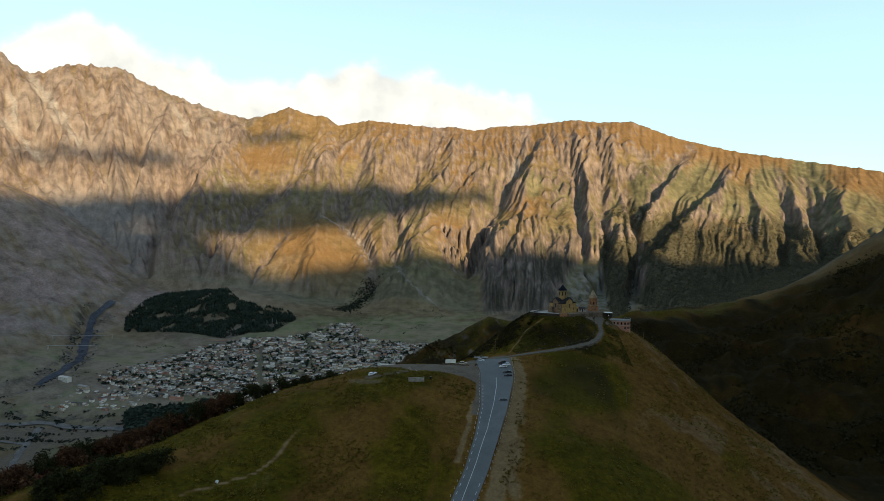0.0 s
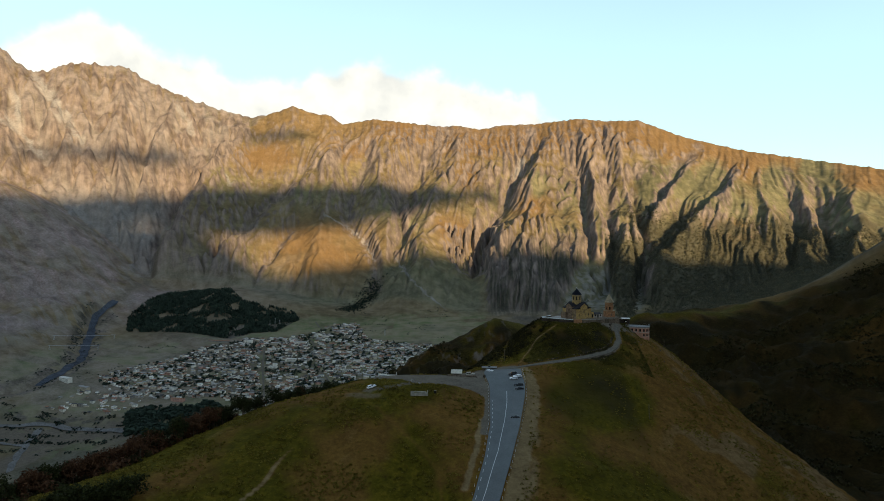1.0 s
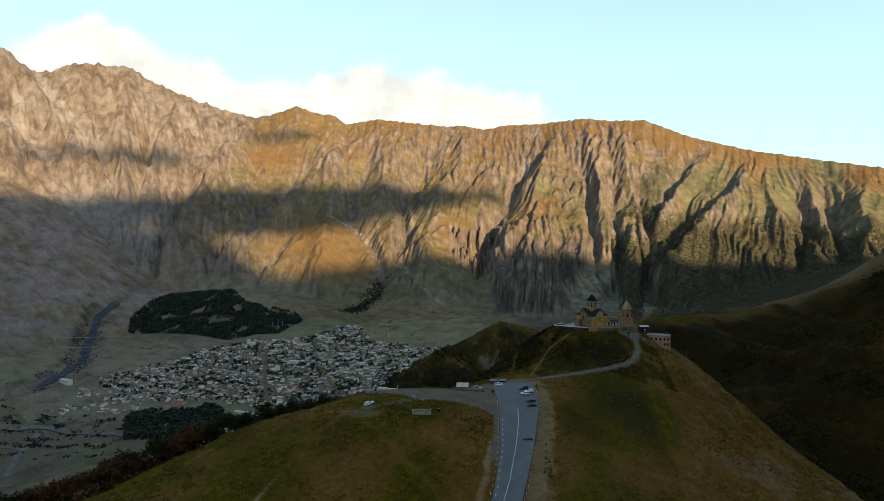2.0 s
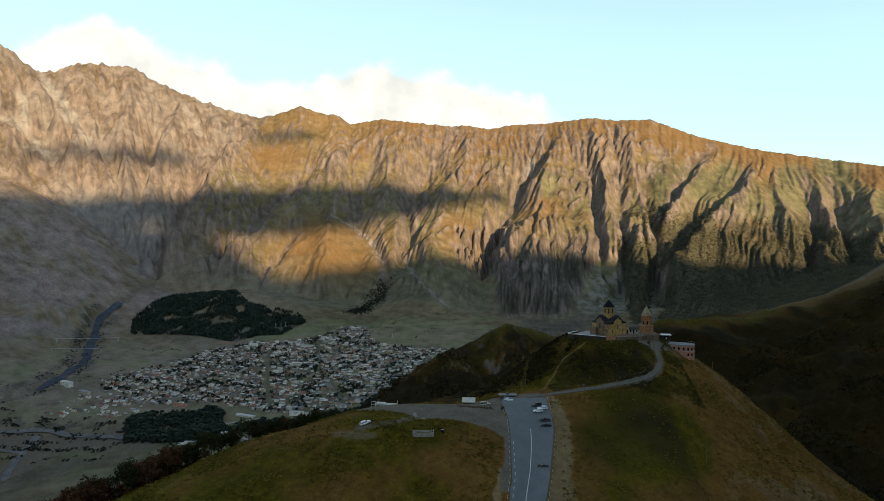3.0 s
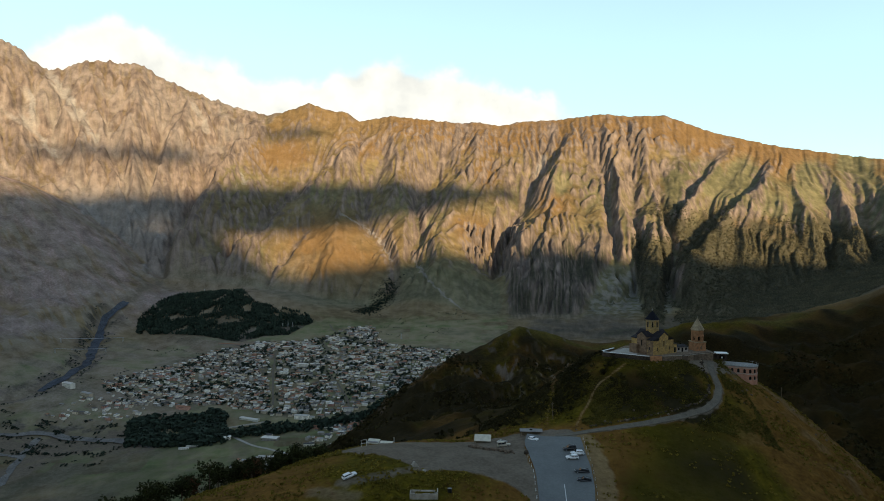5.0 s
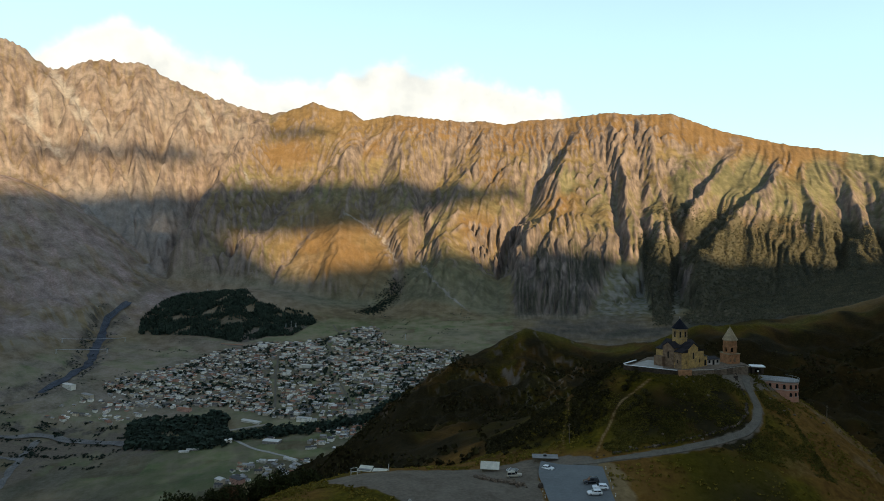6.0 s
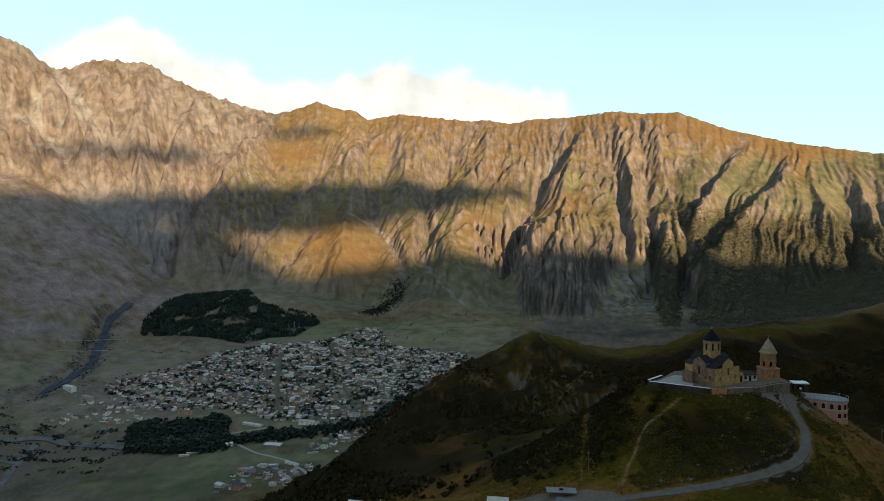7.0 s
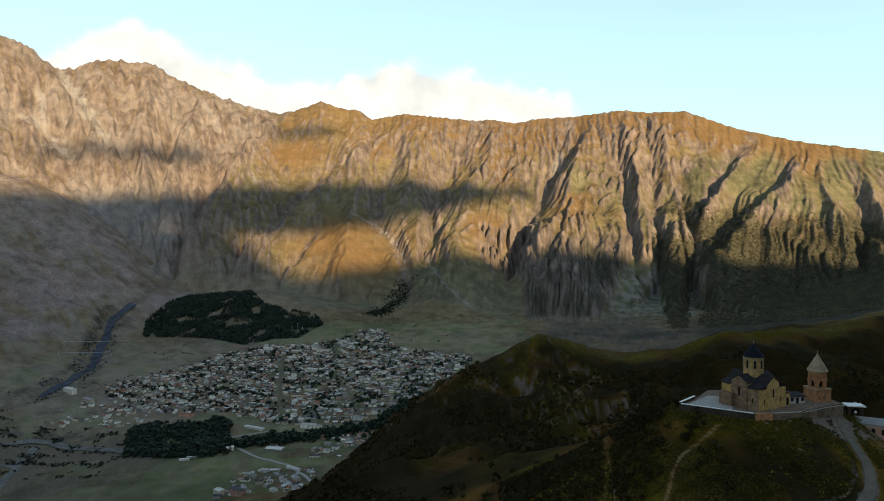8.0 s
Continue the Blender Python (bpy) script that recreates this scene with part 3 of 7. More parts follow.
def ground_material():
    """Land cover by weights: six kinds of ground, each with its own grain at two scales. Some colours hold shade or
    haze.
    """
    m = bpy.data.materials.new("land")
    m.use_nodes = True
    nt = m.node_tree
    b = nt.nodes["Principled BSDF"]
    b.inputs["Roughness"].default_value = 0.95
    b.inputs["Specular IOR Level"].default_value = 0.03
    geo = nt.nodes.new("ShaderNodeNewGeometry")

    def noise_at(scale, detail=5, rough=0.6, stretch=None):
        n = nt.nodes.new("ShaderNodeTexNoise")
        n.inputs["Scale"].default_value, n.inputs["Detail"].default_value, n.inputs["Roughness"].default_value = scale, detail, rough
        if stretch:
            mp = nt.nodes.new("ShaderNodeMapping")
            mp.inputs["Scale"].default_value = stretch
            nt.links.new(geo.outputs["Position"], mp.inputs["Vector"])
            nt.links.new(mp.outputs[0], n.inputs["Vector"])
        else:
            nt.links.new(geo.outputs["Position"], n.inputs["Vector"])
        return n.outputs[0]

    def ramp(value, low, high, a, c, mid=None):
        r = nt.nodes.new("ShaderNodeValToRGB")
        r.color_ramp.elements[0].position, r.color_ramp.elements[1].position = low, high
        r.color_ramp.elements[0].color, r.color_ramp.elements[1].color = (*a, 1), (*c, 1)
        if mid:
            e = r.color_ramp.elements.new((low + high) / 2)
            e.color = (*mid, 1)
        nt.links.new(value, r.inputs[0])
        return r.outputs[0]

    def calc(op, a, c, clamp=False):
        n = nt.nodes.new("ShaderNodeMath")
        n.operation, n.use_clamp = op, clamp
        for k, v in enumerate((a, c)):
            if isinstance(v, (int, float)):
                n.inputs[k].default_value = v
            else:
                nt.links.new(v, n.inputs[k])
        return n.outputs[0]

    def blend(w, a, c):
        n = nt.nodes.new("ShaderNodeMix")
        n.data_type = "RGBA"
        nt.links.new(w, n.inputs[0])
        nt.links.new(a, n.inputs[6])
        nt.links.new(c, n.inputs[7])
        return n.outputs[2]

    tiny, small, wide, huge = noise_at(0.9, 4), noise_at(0.13, 6), noise_at(0.02, 6), noise_at(0.004, 5)
    tuft = noise_at(0.35, 4, 0.7)
    grain = calc("ADD", calc("MULTIPLY", small, 0.5), calc("MULTIPLY", wide, 0.5))
    grain2 = calc("ADD", calc("ADD", calc("MULTIPLY", tuft, 0.36), calc("MULTIPLY", tiny, 0.24)), calc("MULTIPLY", grain, 0.4))
    grain_wide = calc("ADD", calc("MULTIPLY", wide, 0.6), calc("MULTIPLY", small, 0.4))
    masks = {}
    for name in ("cover_a", "cover_b", "cover_c"):
        at = nt.nodes.new("ShaderNodeAttribute")
        at.attribute_name = name
        sep = nt.nodes.new("ShaderNodeSeparateColor")
        nt.links.new(at.outputs["Color"], sep.inputs[0])
        masks[name] = list(sep.outputs) + [at.outputs["Alpha"]]

    grain_far = calc("ADD", calc("MULTIPLY", wide, 0.55), calc("MULTIPLY", huge, 0.45))
    far_land = masks["cover_c"][3]

    def edge(w, amount=0.5):
        """Breaks up a weight's border with noise."""
        near = calc("MULTIPLY", calc("SUBTRACT", calc("ADD", w, calc("MULTIPLY", calc("SUBTRACT", grain2, 0.5), amount * 2)), 0.32), 2.8, True)
        soft = calc("SUBTRACT", calc("ADD", calc("MULTIPLY", w, 1.5), calc("MULTIPLY", calc("SUBTRACT", grain_far, 0.5), amount * 1.8)), 0.22, True)
        return calc("ADD", calc("MULTIPLY", near, calc("SUBTRACT", 1.0, far_land)), calc("MULTIPLY", soft, far_land), True)

    dry = ramp(grain2, 0.40, 0.61, (0.080, 0.038, 0.0095), (0.20, 0.104, 0.025), (0.135, 0.067, 0.016))
    green = ramp(grain2, 0.40, 0.61, (0.036, 0.027, 0.003), (0.135, 0.090, 0.010), (0.072, 0.054, 0.0056))
    scree_haze = ramp(grain_wide, 0.36, 0.64, (0.15, 0.142, 0.136), (0.30, 0.278, 0.258))
    heath = ramp(grain2, 0.38, 0.64, (0.105, 0.064, 0.030), (0.225, 0.142, 0.066), (0.160, 0.100, 0.047))
    bush = ramp(grain2, 0.38, 0.64, (0.012, 0.010, 0.005), (0.036, 0.027, 0.011))
    gravel = ramp(calc("ADD", calc("MULTIPLY", tiny, 0.5), calc("MULTIPLY", small, 0.5)), 0.36, 0.64, (0.105, 0.083, 0.062), (0.18, 0.145, 0.110))
    field = ramp(calc("ADD", calc("MULTIPLY", huge, 0.5), calc("MULTIPLY", wide, 0.5)), 0.4, 0.6, (0.105, 0.130, 0.055), (0.24, 0.20, 0.12), (0.165, 0.165, 0.08))
    a, c = masks["cover_a"], masks["cover_b"]
    # relief that runs down the fall line of the range
    split = nt.nodes.new("ShaderNodeSeparateXYZ")
    nt.links.new(geo.outputs["Position"], split.inputs[0])
    turn, run = calc("ARCTAN2", split.outputs[0], split.outputs[1]), calc("SQRT", calc("ADD", calc("MULTIPLY", split.outputs[0], split.outputs[0]), calc("MULTIPLY", split.outputs[1], split.outputs[1])), 0.0)
    join = nt.nodes.new("ShaderNodeCombineXYZ")
    nt.links.new(calc("MULTIPLY", turn, 3700 / 26.0), join.inputs[0])
    nt.links.new(calc("MULTIPLY", run, 1 / 85.0), join.inputs[1])
    nt.links.new(calc("MULTIPLY", split.outputs[2], 1 / 150.0), join.inputs[2])
    rill = nt.nodes.new("ShaderNodeTexNoise")
    rill.inputs["Scale"].default_value, rill.inputs["Detail"].default_value, rill.inputs["Roughness"].default_value = 1.0, 7, 0.6
    rill.inputs["Distortion"].default_value = 0.0
    nt.links.new(join.outputs[0], rill.inputs["Vector"])
    rock = ramp(calc("ADD", calc("MULTIPLY", rill.outputs[0], 0.65), calc("MULTIPLY", wide, 0.35)), 0.36, 0.64,
                (0.072, 0.058, 0.053), (0.225, 0.178, 0.152), (0.142, 0.113, 0.098))
    # Distant grasses are lighter and bluer than near ones, with haze in their colour
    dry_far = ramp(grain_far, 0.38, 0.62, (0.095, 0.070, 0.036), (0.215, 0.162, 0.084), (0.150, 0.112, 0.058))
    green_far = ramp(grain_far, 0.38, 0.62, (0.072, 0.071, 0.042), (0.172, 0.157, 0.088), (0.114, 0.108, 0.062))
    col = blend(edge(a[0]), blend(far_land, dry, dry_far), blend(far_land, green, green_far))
    col = blend(edge(c[2], 0.3), col, field)
    col = blend(edge(a[3]), col, heath)
    col = blend(edge(a[1]), col, rock)
    col = blend(edge(a[2]), col, scree_haze)
    # bare ribs of rock between the rills of the range
    rib = ramp(rill.outputs[0], 0.3, 0.7, (0.10, 0.078, 0.068), (0.31, 0.25, 0.205))
    col = blend(calc("MULTIPLY", calc("MULTIPLY", far_land, 0.12), calc("MULTIPLY", calc("SUBTRACT", calc("ADD", calc("MULTIPLY", rill.outputs[0], 0.75), calc("MULTIPLY", wide, 0.45)), 0.56), 6.0, True)), col, rib)
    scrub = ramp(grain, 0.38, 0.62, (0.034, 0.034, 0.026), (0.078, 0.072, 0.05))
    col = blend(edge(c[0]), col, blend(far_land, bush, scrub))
    e = masks["cover_c"]
    # Greyish valley cover, paled for the haze over the floor
    hazed_turf = ramp(grain2, 0.38, 0.64, (0.158, 0.126, 0.108), (0.35, 0.28, 0.242))
    # Moor colour is near black: the dark hill's deep shade is painted in
    shaded_moor = ramp(grain2, 0.38, 0.62, (0.0085, 0.006, 0.002), (0.031, 0.020, 0.0065), (0.016, 0.0108, 0.0036))
    dust = ramp(grain2, 0.36, 0.64, (0.115, 0.073, 0.034), (0.27, 0.18, 0.088))
    col = blend(calc("MULTIPLY", e[0], calc("MULTIPLY", calc("SUBTRACT", calc("ADD", wide, small), 0.55), 1.6, True)), col, hazed_turf)
    shale = ramp(grain, 0.38, 0.62, (0.165, 0.118, 0.110), (0.37, 0.275, 0.255), (0.25, 0.184, 0.170))
    col = blend(e[1], col, shaded_moor)
    col = blend(e[2], col, shale)
    col = blend(edge(c[3], 0.35), col, dust)
    col = blend(edge(c[1], 0.25), col, gravel)
    nt.links.new(col, b.inputs["Base Color"])
    far = calc("ADD", calc("ADD", calc("MULTIPLY", noise_at(0.035, 8, 0.62), 1.4), calc("MULTIPLY", rill.outputs[0], 1.4)), calc("MULTIPLY", tuft, 0.6))
    bp = nt.nodes.new("ShaderNodeBump")
    bp.inputs["Distance"].default_value = 1.0
    # coarse relief on rock only, tufts everywhere
    height = calc("ADD", calc("MULTIPLY", far, calc("ADD", calc("ADD", calc("MULTIPLY", a[1], 0.5), calc("MULTIPLY", far_land, 0.8)), 0.06)), calc("MULTIPLY", tuft, 0.7))
    bp.inputs["Strength"].default_value = 0.8
    nt.links.new(height, bp.inputs["Height"])
    nt.links.new(bp.outputs[0], b.inputs["Normal"])
    return m


MAT_LAND = ground_material()
MAT_ASPHALT = material("asphalt", (0.142, 0.148, 0.146), 0.85, 0.1, 0.25, 0.2)
MAT_LANE = material("worn_concrete_lane", (0.14, 0.118, 0.092), 0.9, 0.2, 0.6, 0.3)
MAT_LINE = material("road_paint", (0.62, 0.62, 0.60), 0.7, 0.15, 2)
MAT_STONE = material("church_stone", (0.48, 0.30, 0.105), 0.9, 0.28, 1.2, 0.5, each=0.14, second=(0.20, 0.14, 0.075))
MAT_STONE_DARK = material("dark_church_stone", (0.215, 0.140, 0.092), 0.9, 0.3, 1.2, 0.5, each=0.15)
MAT_STONE_RED = material("reddish_stone", (0.36, 0.175, 0.088), 0.9, 0.3, 1.2, 0.5, each=0.16)
MAT_ROOF = material("dark_slate_roof", (0.028, 0.024, 0.026), 0.75, 0.3, 1.5, 0.3)
MAT_CONE = material("dome_metal", (0.010, 0.011, 0.016), 0.8, 0.2, 1.0, 0.1)
MAT_SPIRE = material("stone_spire", (0.31, 0.24, 0.155), 0.85, 0.25, 1.0, 0.3)
MAT_PAVING = material("pale_paving", (0.33, 0.305, 0.27), 0.85, 0.15, 0.8, 0.2, each=0.06)
MAT_WALL_DARK = material("retaining_stone", (0.065, 0.048, 0.036), 0.95, 0.35, 1.5, 0.6, each=0.25)
MAT_WALL_RUBBLE = material("rubble_stone", (0.16, 0.118, 0.085), 0.95, 0.35, 1.5, 0.6, each=0.25)
MAT_VOID = material("dark_opening", (0.012, 0.011, 0.010), 0.9, 0.1)
MAT_PINK = material("pink_plaster", (0.46, 0.225, 0.155), 0.9, 0.18, 0.8, 0.2)
MAT_TRIM = material("pale_trim", (0.42, 0.37, 0.33), 0.85, 0.15)
MAT_DECK = material("grey_roof_deck", (0.25, 0.238, 0.225), 0.9, 0.18, 0.5, 0.1)
MAT_WHITE = material("white_paint", (0.72, 0.72, 0.70), 0.5, 0.1)
MAT_CONCRETE = material("weathered_concrete", (0.34, 0.305, 0.255), 0.9, 0.25, 1, 0.3)
MAT_WOOD = material("grey_timber", (0.17, 0.13, 0.09), 0.85, 0.3, 2, 0.2)
MAT_METAL = material("galvanised_steel", (0.45, 0.46, 0.47), 0.45, 0.1, 1, 0, 0.7)
MAT_BLACK = material("black_paint", (0.012, 0.012, 0.014), 0.3, 0.1)
MAT_TYRE = material("tyre_rubber", (0.015, 0.015, 0.015), 0.85, 0.1)
MAT_RIM = material("alloy_rim", (0.45, 0.45, 0.46), 0.35, 0.05, 1, 0, 0.8)
MAT_CAR_GLASS = material("dark_car_glass", (0.015, 0.018, 0.022), 0.08, 0.1)
MAT_CAR_WHITE = material("white_car_paint", (0.75, 0.76, 0.77), 0.28, 0.04)
MAT_CAR_BLACK = material("black_car_paint", (0.012, 0.013, 0.016), 0.25, 0.05)
MAT_CAR_BEIGE = material("beige_car_paint", (0.36, 0.32, 0.25), 0.35, 0.05)
MAT_LAMP = material("lamp_glass", (0.6, 0.6, 0.58), 0.15, 0.05)
MAT_TAIL = material("red_lamp_glass", (0.35, 0.02, 0.015), 0.2, 0.05)
MAT_BARK = material("bark", (0.10, 0.07, 0.05), 0.95, 0.3, 3, 0.4)
MAT_LEAF = material("green_leaves", (0.032, 0.034, 0.010), 0.8, 0.35, 0.5, each=0.35)
MAT_LEAF_RUST = material("rust_leaves", (0.10, 0.045, 0.022), 0.85, 0.35, 0.5, each=0.35)
MAT_PINE = material("pine_needles", (0.027, 0.040, 0.028), 0.85, 0.3, 0.05, each=0.35)
MAT_SHRUB = material("shrub_leaves", (0.034, 0.027, 0.009), 0.85, 0.3, 0.05, each=0.4)
MAT_CRAG = material("forest_leaves", (0.11, 0.098, 0.062), 0.9, 0.3, 0.03, each=0.28, second=(0.06, 0.064, 0.045))
MAT_CLOUD = material("cloud_water", (0.9, 0.9, 0.9), 1.0, 0.02)

# ---- ground ----
cols = np.r_[np.arange(-46, 46.01, 0.1), np.arange(49, 312, 3.0)]
rows = np.r_[2, 20, 45, 70, 90, 105, np.arange(118, 340, 2.0), np.arange(340, 440, 1.0), np.arange(440, 520, 2.0), 520 * 1.008 ** np.arange(0, 106), np.arange(1212, 2500, 8.0), np.arange(2500, 4850, 7.0)]
GA, GR = np.meshgrid(np.radians(cols), rows)
GX, GY = GR * np.sin(GA), GR * np.cos(GA)
GZ = terrain(GX, GY)


def sheet(name, x, y, z, closed=False):
    """A mesh from a grid of places; closed joins the last column to the first."""
    nr, nc = x.shape
    i = np.arange(nr * nc).reshape(nr, nc)
    j = np.roll(i, -1, 1) if closed else i[:, 1:]
    i = i if closed else i[:, :-1]
    quads = np.stack([i[:-1], j[:-1], j[1:], i[1:]], -1).reshape(-1, 4)[:, ::-1]
    me = bpy.data.meshes.new(name)
    me.vertices.add(nr * nc)
    me.vertices.foreach_set("co", np.stack([x, y, z], -1).astype(np.float32).ravel())
    me.loops.add(quads.size)
    me.loops.foreach_set("vertex_index", quads.astype(np.int32).ravel())
    me.polygons.add(len(quads))
    me.polygons.foreach_set("loop_start", np.arange(0, quads.size, 4, dtype=np.int32))
    me.polygons.foreach_set("use_smooth", np.ones(len(quads), bool))
    me.update(calc_edges=True)
    return me


def blur(z, n):
    for axis in (0, 1):
        s = sum(np.roll(z, k, axis) for k in range(-n, n + 1)) / (2 * n + 1)
        z = s
    return z


def land_cover(x, y, z, az, r):
    """Weights of the kinds of ground: green, rock, scree, heath; bush, gravel, field."""
    deg = np.degrees(az)
    gr = np.gradient(z, axis=0) / np.maximum(np.gradient(r, axis=0), 0.1)
    gc = np.gradient(z, axis=1) / np.maximum(r * np.radians(0.1), 0.1)
    slope = np.hypot(gr, gc)
    hollow = blur(z, 8) - z
    hollow2 = blur(z, 3) - z
    n1, n2, n3 = fractal(x / 160, y / 160, 4, 31), fractal(x / 600, y / 600, 3, 33), fractal(x / 35, y / 35, 3, 35)
    el = (z - 480) / r
    foot, crest = table(FOOT, deg), table(SKYLINE, deg)
    v = np.clip((el - foot) / (crest - foot), 0, 1)
    far = smooth(2550, 2950, r) * (np.abs(deg) < 46)
    bare = sample_range(np.clip(deg, -46, 46), r)
    bank = smooth(-1300, -1450, x + 0.1 * (2400 - y)) * smooth(1300, 1700, y) * (deg < -22) * (deg > -46) * np.where(r > 2500, smooth(-8, 25, z - bare), 1)
    mount = far * smooth(0.0, 0.06, v) * (1 - bank)
    pale = smooth(1.0, -2.5, deg - table(WEST_EDGE, v) + n2)
    # far range: dry grass all over, rock where it is steep, on ribs and along gullies
    west = smooth(0.6, -0.6, deg - table(WEST_EDGE, v) + 0.7 * n1)
    crown = smooth(0.62, 0.8, v + 0.08 * n1) * smooth(-9, -5, deg + n1) * smooth(20, 15, deg + n1)
    steep = smooth(0.95, 1.5, slope + 0.25 * n3)
    rock = mount * np.clip(0.6 * steep + 0.6 * west * smooth(0.1, 0.3, v + 0.1 * n1) + 0.42 * crown * smooth(-0.6, 0.4, n1 + 0.8 * n3) + 0.5 * smooth(3, 12, -hollow2), 0, 1)
    scree_haze = mount * np.clip(0.3 * smooth(8, 40, hollow) + 0.55 * pale * smooth(-0.2, 0.7, n1 + 0.5 * v), 0, 1)
    rust = smooth(0.80, 0.93, v + 0.05 * n1) * (1 - 0.85 * west) * (0.55 + 0.3 * smooth(-4, 2, deg)) + 0.3 * crown
    for aa, av, wa, wv in AMBER:
        rust = np.maximum(rust, np.exp(-(((deg - aa) / wa) ** 2) - ((v - av) / wv) ** 2) * (0.95 + 0.35 * n1 + 0.25 * n3))
    heath = mount * np.clip(rust, 0, 0.95)
    green = mount * np.clip(0.35 + 0.35 * n2 + 0.25 * n1 + 0.25 * smooth(0.4, 0.1, v) + 0.25 * smooth(15, 22, deg) * smooth(0.92, 0.8, v), 0, 1) * (1 - heath)
    butt = np.exp(-(((deg + 12) / 5.0) ** 2) - ((v - 0.27) / 0.2) ** 2)
    rock = rock * (1 - 0.8 * butt)
    crags, wedge, fans = (mount * w_ for w_ in lower_slopes(deg, v, n1, n3))
    bush = mount * smooth(17.3, 18.6, deg + n1 + 6 * smooth(0.45, 0.7, v)) * smooth(0.68, 0.5, v + 0.12 * n1 - 0.004 * (deg - 20)) * 0.75
    bush = np.maximum(bush, 0.85 * wedge)
    hit = r > 2400
    gully, streak, sward = np.full_like(x, 9.0), np.zeros_like(x), np.zeros_like(x)
    dh, vh = deg[hit] + 0.35 * n3[hit], v[hit] * 17
    for depth, wide, line in GULLIES:
        if depth > 0:
            gully[hit] = np.minimum(gully[hit], line_distance(dh, vh, [(p[0], p[1] * 17) for p in line])[0] / wide)
    for wide, line in STREAKS:
        streak[hit] = np.maximum(streak[hit], smooth(1.3, 0.3, line_distance(dh, vh, [(p[0], p[1] * 17) for p in line])[0] / wide))
    for sa, sv, wide in SWARDS:
        sward[hit] = np.maximum(sward[hit], smooth(1.3, 0.3, np.hypot(dh - sa, (vh - sv * 17) * 0.8) / wide))
    rock = np.clip(rock * (1 - sward) + 0.7 * mount * smooth(0.8, 0.15, gully) * smooth(-0.6, 0.2, n1 + 0.3), 0, 1)
    scree_haze, heath, green = np.clip(scree_haze * 0.7 + 0.6 * mount * streak, 0, 1), heath * (1 - sward), np.clip(green + mount * sward, 0, 1)
    # Pale cover low in the west paints the haze over the shaded canyon
    scree_haze = np.clip(scree_haze + 0.6 * mount * west * smooth(0.55, 0.3, v + 0.08 * n1), 0, 1)
    # bare ribs, grass in the furrows
    rib, furrow = mount * smooth(1.0, 5.0, -hollow2), mount * smooth(0.8, 4.0, hollow2)
    rock = np.clip((rock + 0.25 * rib * (1 - butt)) * (1 - 0.35 * furrow), 0, 1)
    green = np.clip(green + 0.2 * furrow * (1 - west), 0, 1)
    wooded = np.maximum(bush, 0.85 * wedge)
    # Crags take dark tone in streaks, rock colour plus painted shade between the ribs
    streaky = fractal(deg / 0.32 + 0.5 * n1, v * 5, 3, 97, ridged=True)
    rock = np.clip(rock + 0.8 * crags, 0, 1) * (1 - 0.85 * wooded) * (1 - 0.8 * fans)
    bush = np.maximum(bush, crags * np.clip(1.0 - 0.6 * streaky + 0.3 * n1, 0, 0.92))
    scree_haze = np.clip(scree_haze * (1 - 0.7 * crags) + 0.5 * fans * smooth(-0.6, 0.3, n3), 0, 1)
    green, heath = np.clip(green * (1 - 0.6 * crags) + 0.4 * fans, 0, 1), heath * (1 - 0.5 * wooded) * (1 - fans)
    # the smooth green fan beside the grassy butte, and meadows along the foot
    apron = mount * np.maximum(smooth(-7.2, -5.6, deg + 0.4 * n1) * smooth(3.6, 2.4, deg + 0.6 * n1) * smooth(0.27, 0.19, v), smooth(0.12, 0.05, v) * smooth(4, 1, deg) * (1 - west))
    rock, heath, bush, green = rock * (1 - 0.85 * apron), heath * (1 - 0.8 * apron), bush * (1 - apron), np.maximum(green, 0.9 * apron)
    # west bank scree slope
    rock = np.maximum(rock, bank * np.clip(0.3 + 0.5 * n1, 0, 1) * (0.2 + 0.8 * smooth(110, 260, z + 70 * n1)))
    scree_haze = np.maximum(scree_haze, bank * smooth(0.62, 0.95, fractal((x * 0.75 + y) / 75, (x - y) / 420, 4, 37, ridged=True) + 0.25 * n1) * smooth(60, 160, z) * 0.4)
    # valley floor
    floor_ = smooth(1050, 1250, r) * (1 - far) * (1 - bank) * smooth(240, 170, z) * (np.abs(deg) < 46)
    cell = perlin(np.round(x / 90 + 0.6 * n2 + 0.05 * n3) * 7.3, np.round(y / 60 + 0.4 * n2) * 5.1, 44)
    field = floor_ * np.clip(0.15 + 1.1 * cell + 0.6 * n2 + 0.3 * n3 + 0.45 * smooth(-900, -600, x) * smooth(1700, 1900, y) + 1.2 * np.exp(-(((x + 560) / 60) ** 2) - ((y - 1400) / 45) ** 2), 0, 1)
    green = np.maximum(green, floor_ * np.clip(0.45 + n1 * 0.6, 0, 1))
    # screes and woods at the foot of the southern spurs
    foothill = smooth(1250, 1450, r) * (1 - mount) * (1 - bank) * (np.abs(deg) < 46) * smooth(2, 6, deg + 2 * n2)
    field, green = field * (1 - foothill), green * (1 - 0.5 * foothill)
    rock = np.maximum(rock, foothill * np.clip(0.65 + 0.5 * n1, 0, 1))
    bush = np.maximum(bush, foothill * np.clip(0.5 + 0.35 * smooth(15, 19, deg) + 0.4 * n1, 0, 0.9))
    bed = np.exp(-((line_distance(x, y, [(-1300, 1500), (-1131, 1545), (-960, 1555), (-870, 1590), (-800, 1560)])[0] / 70) ** 2))
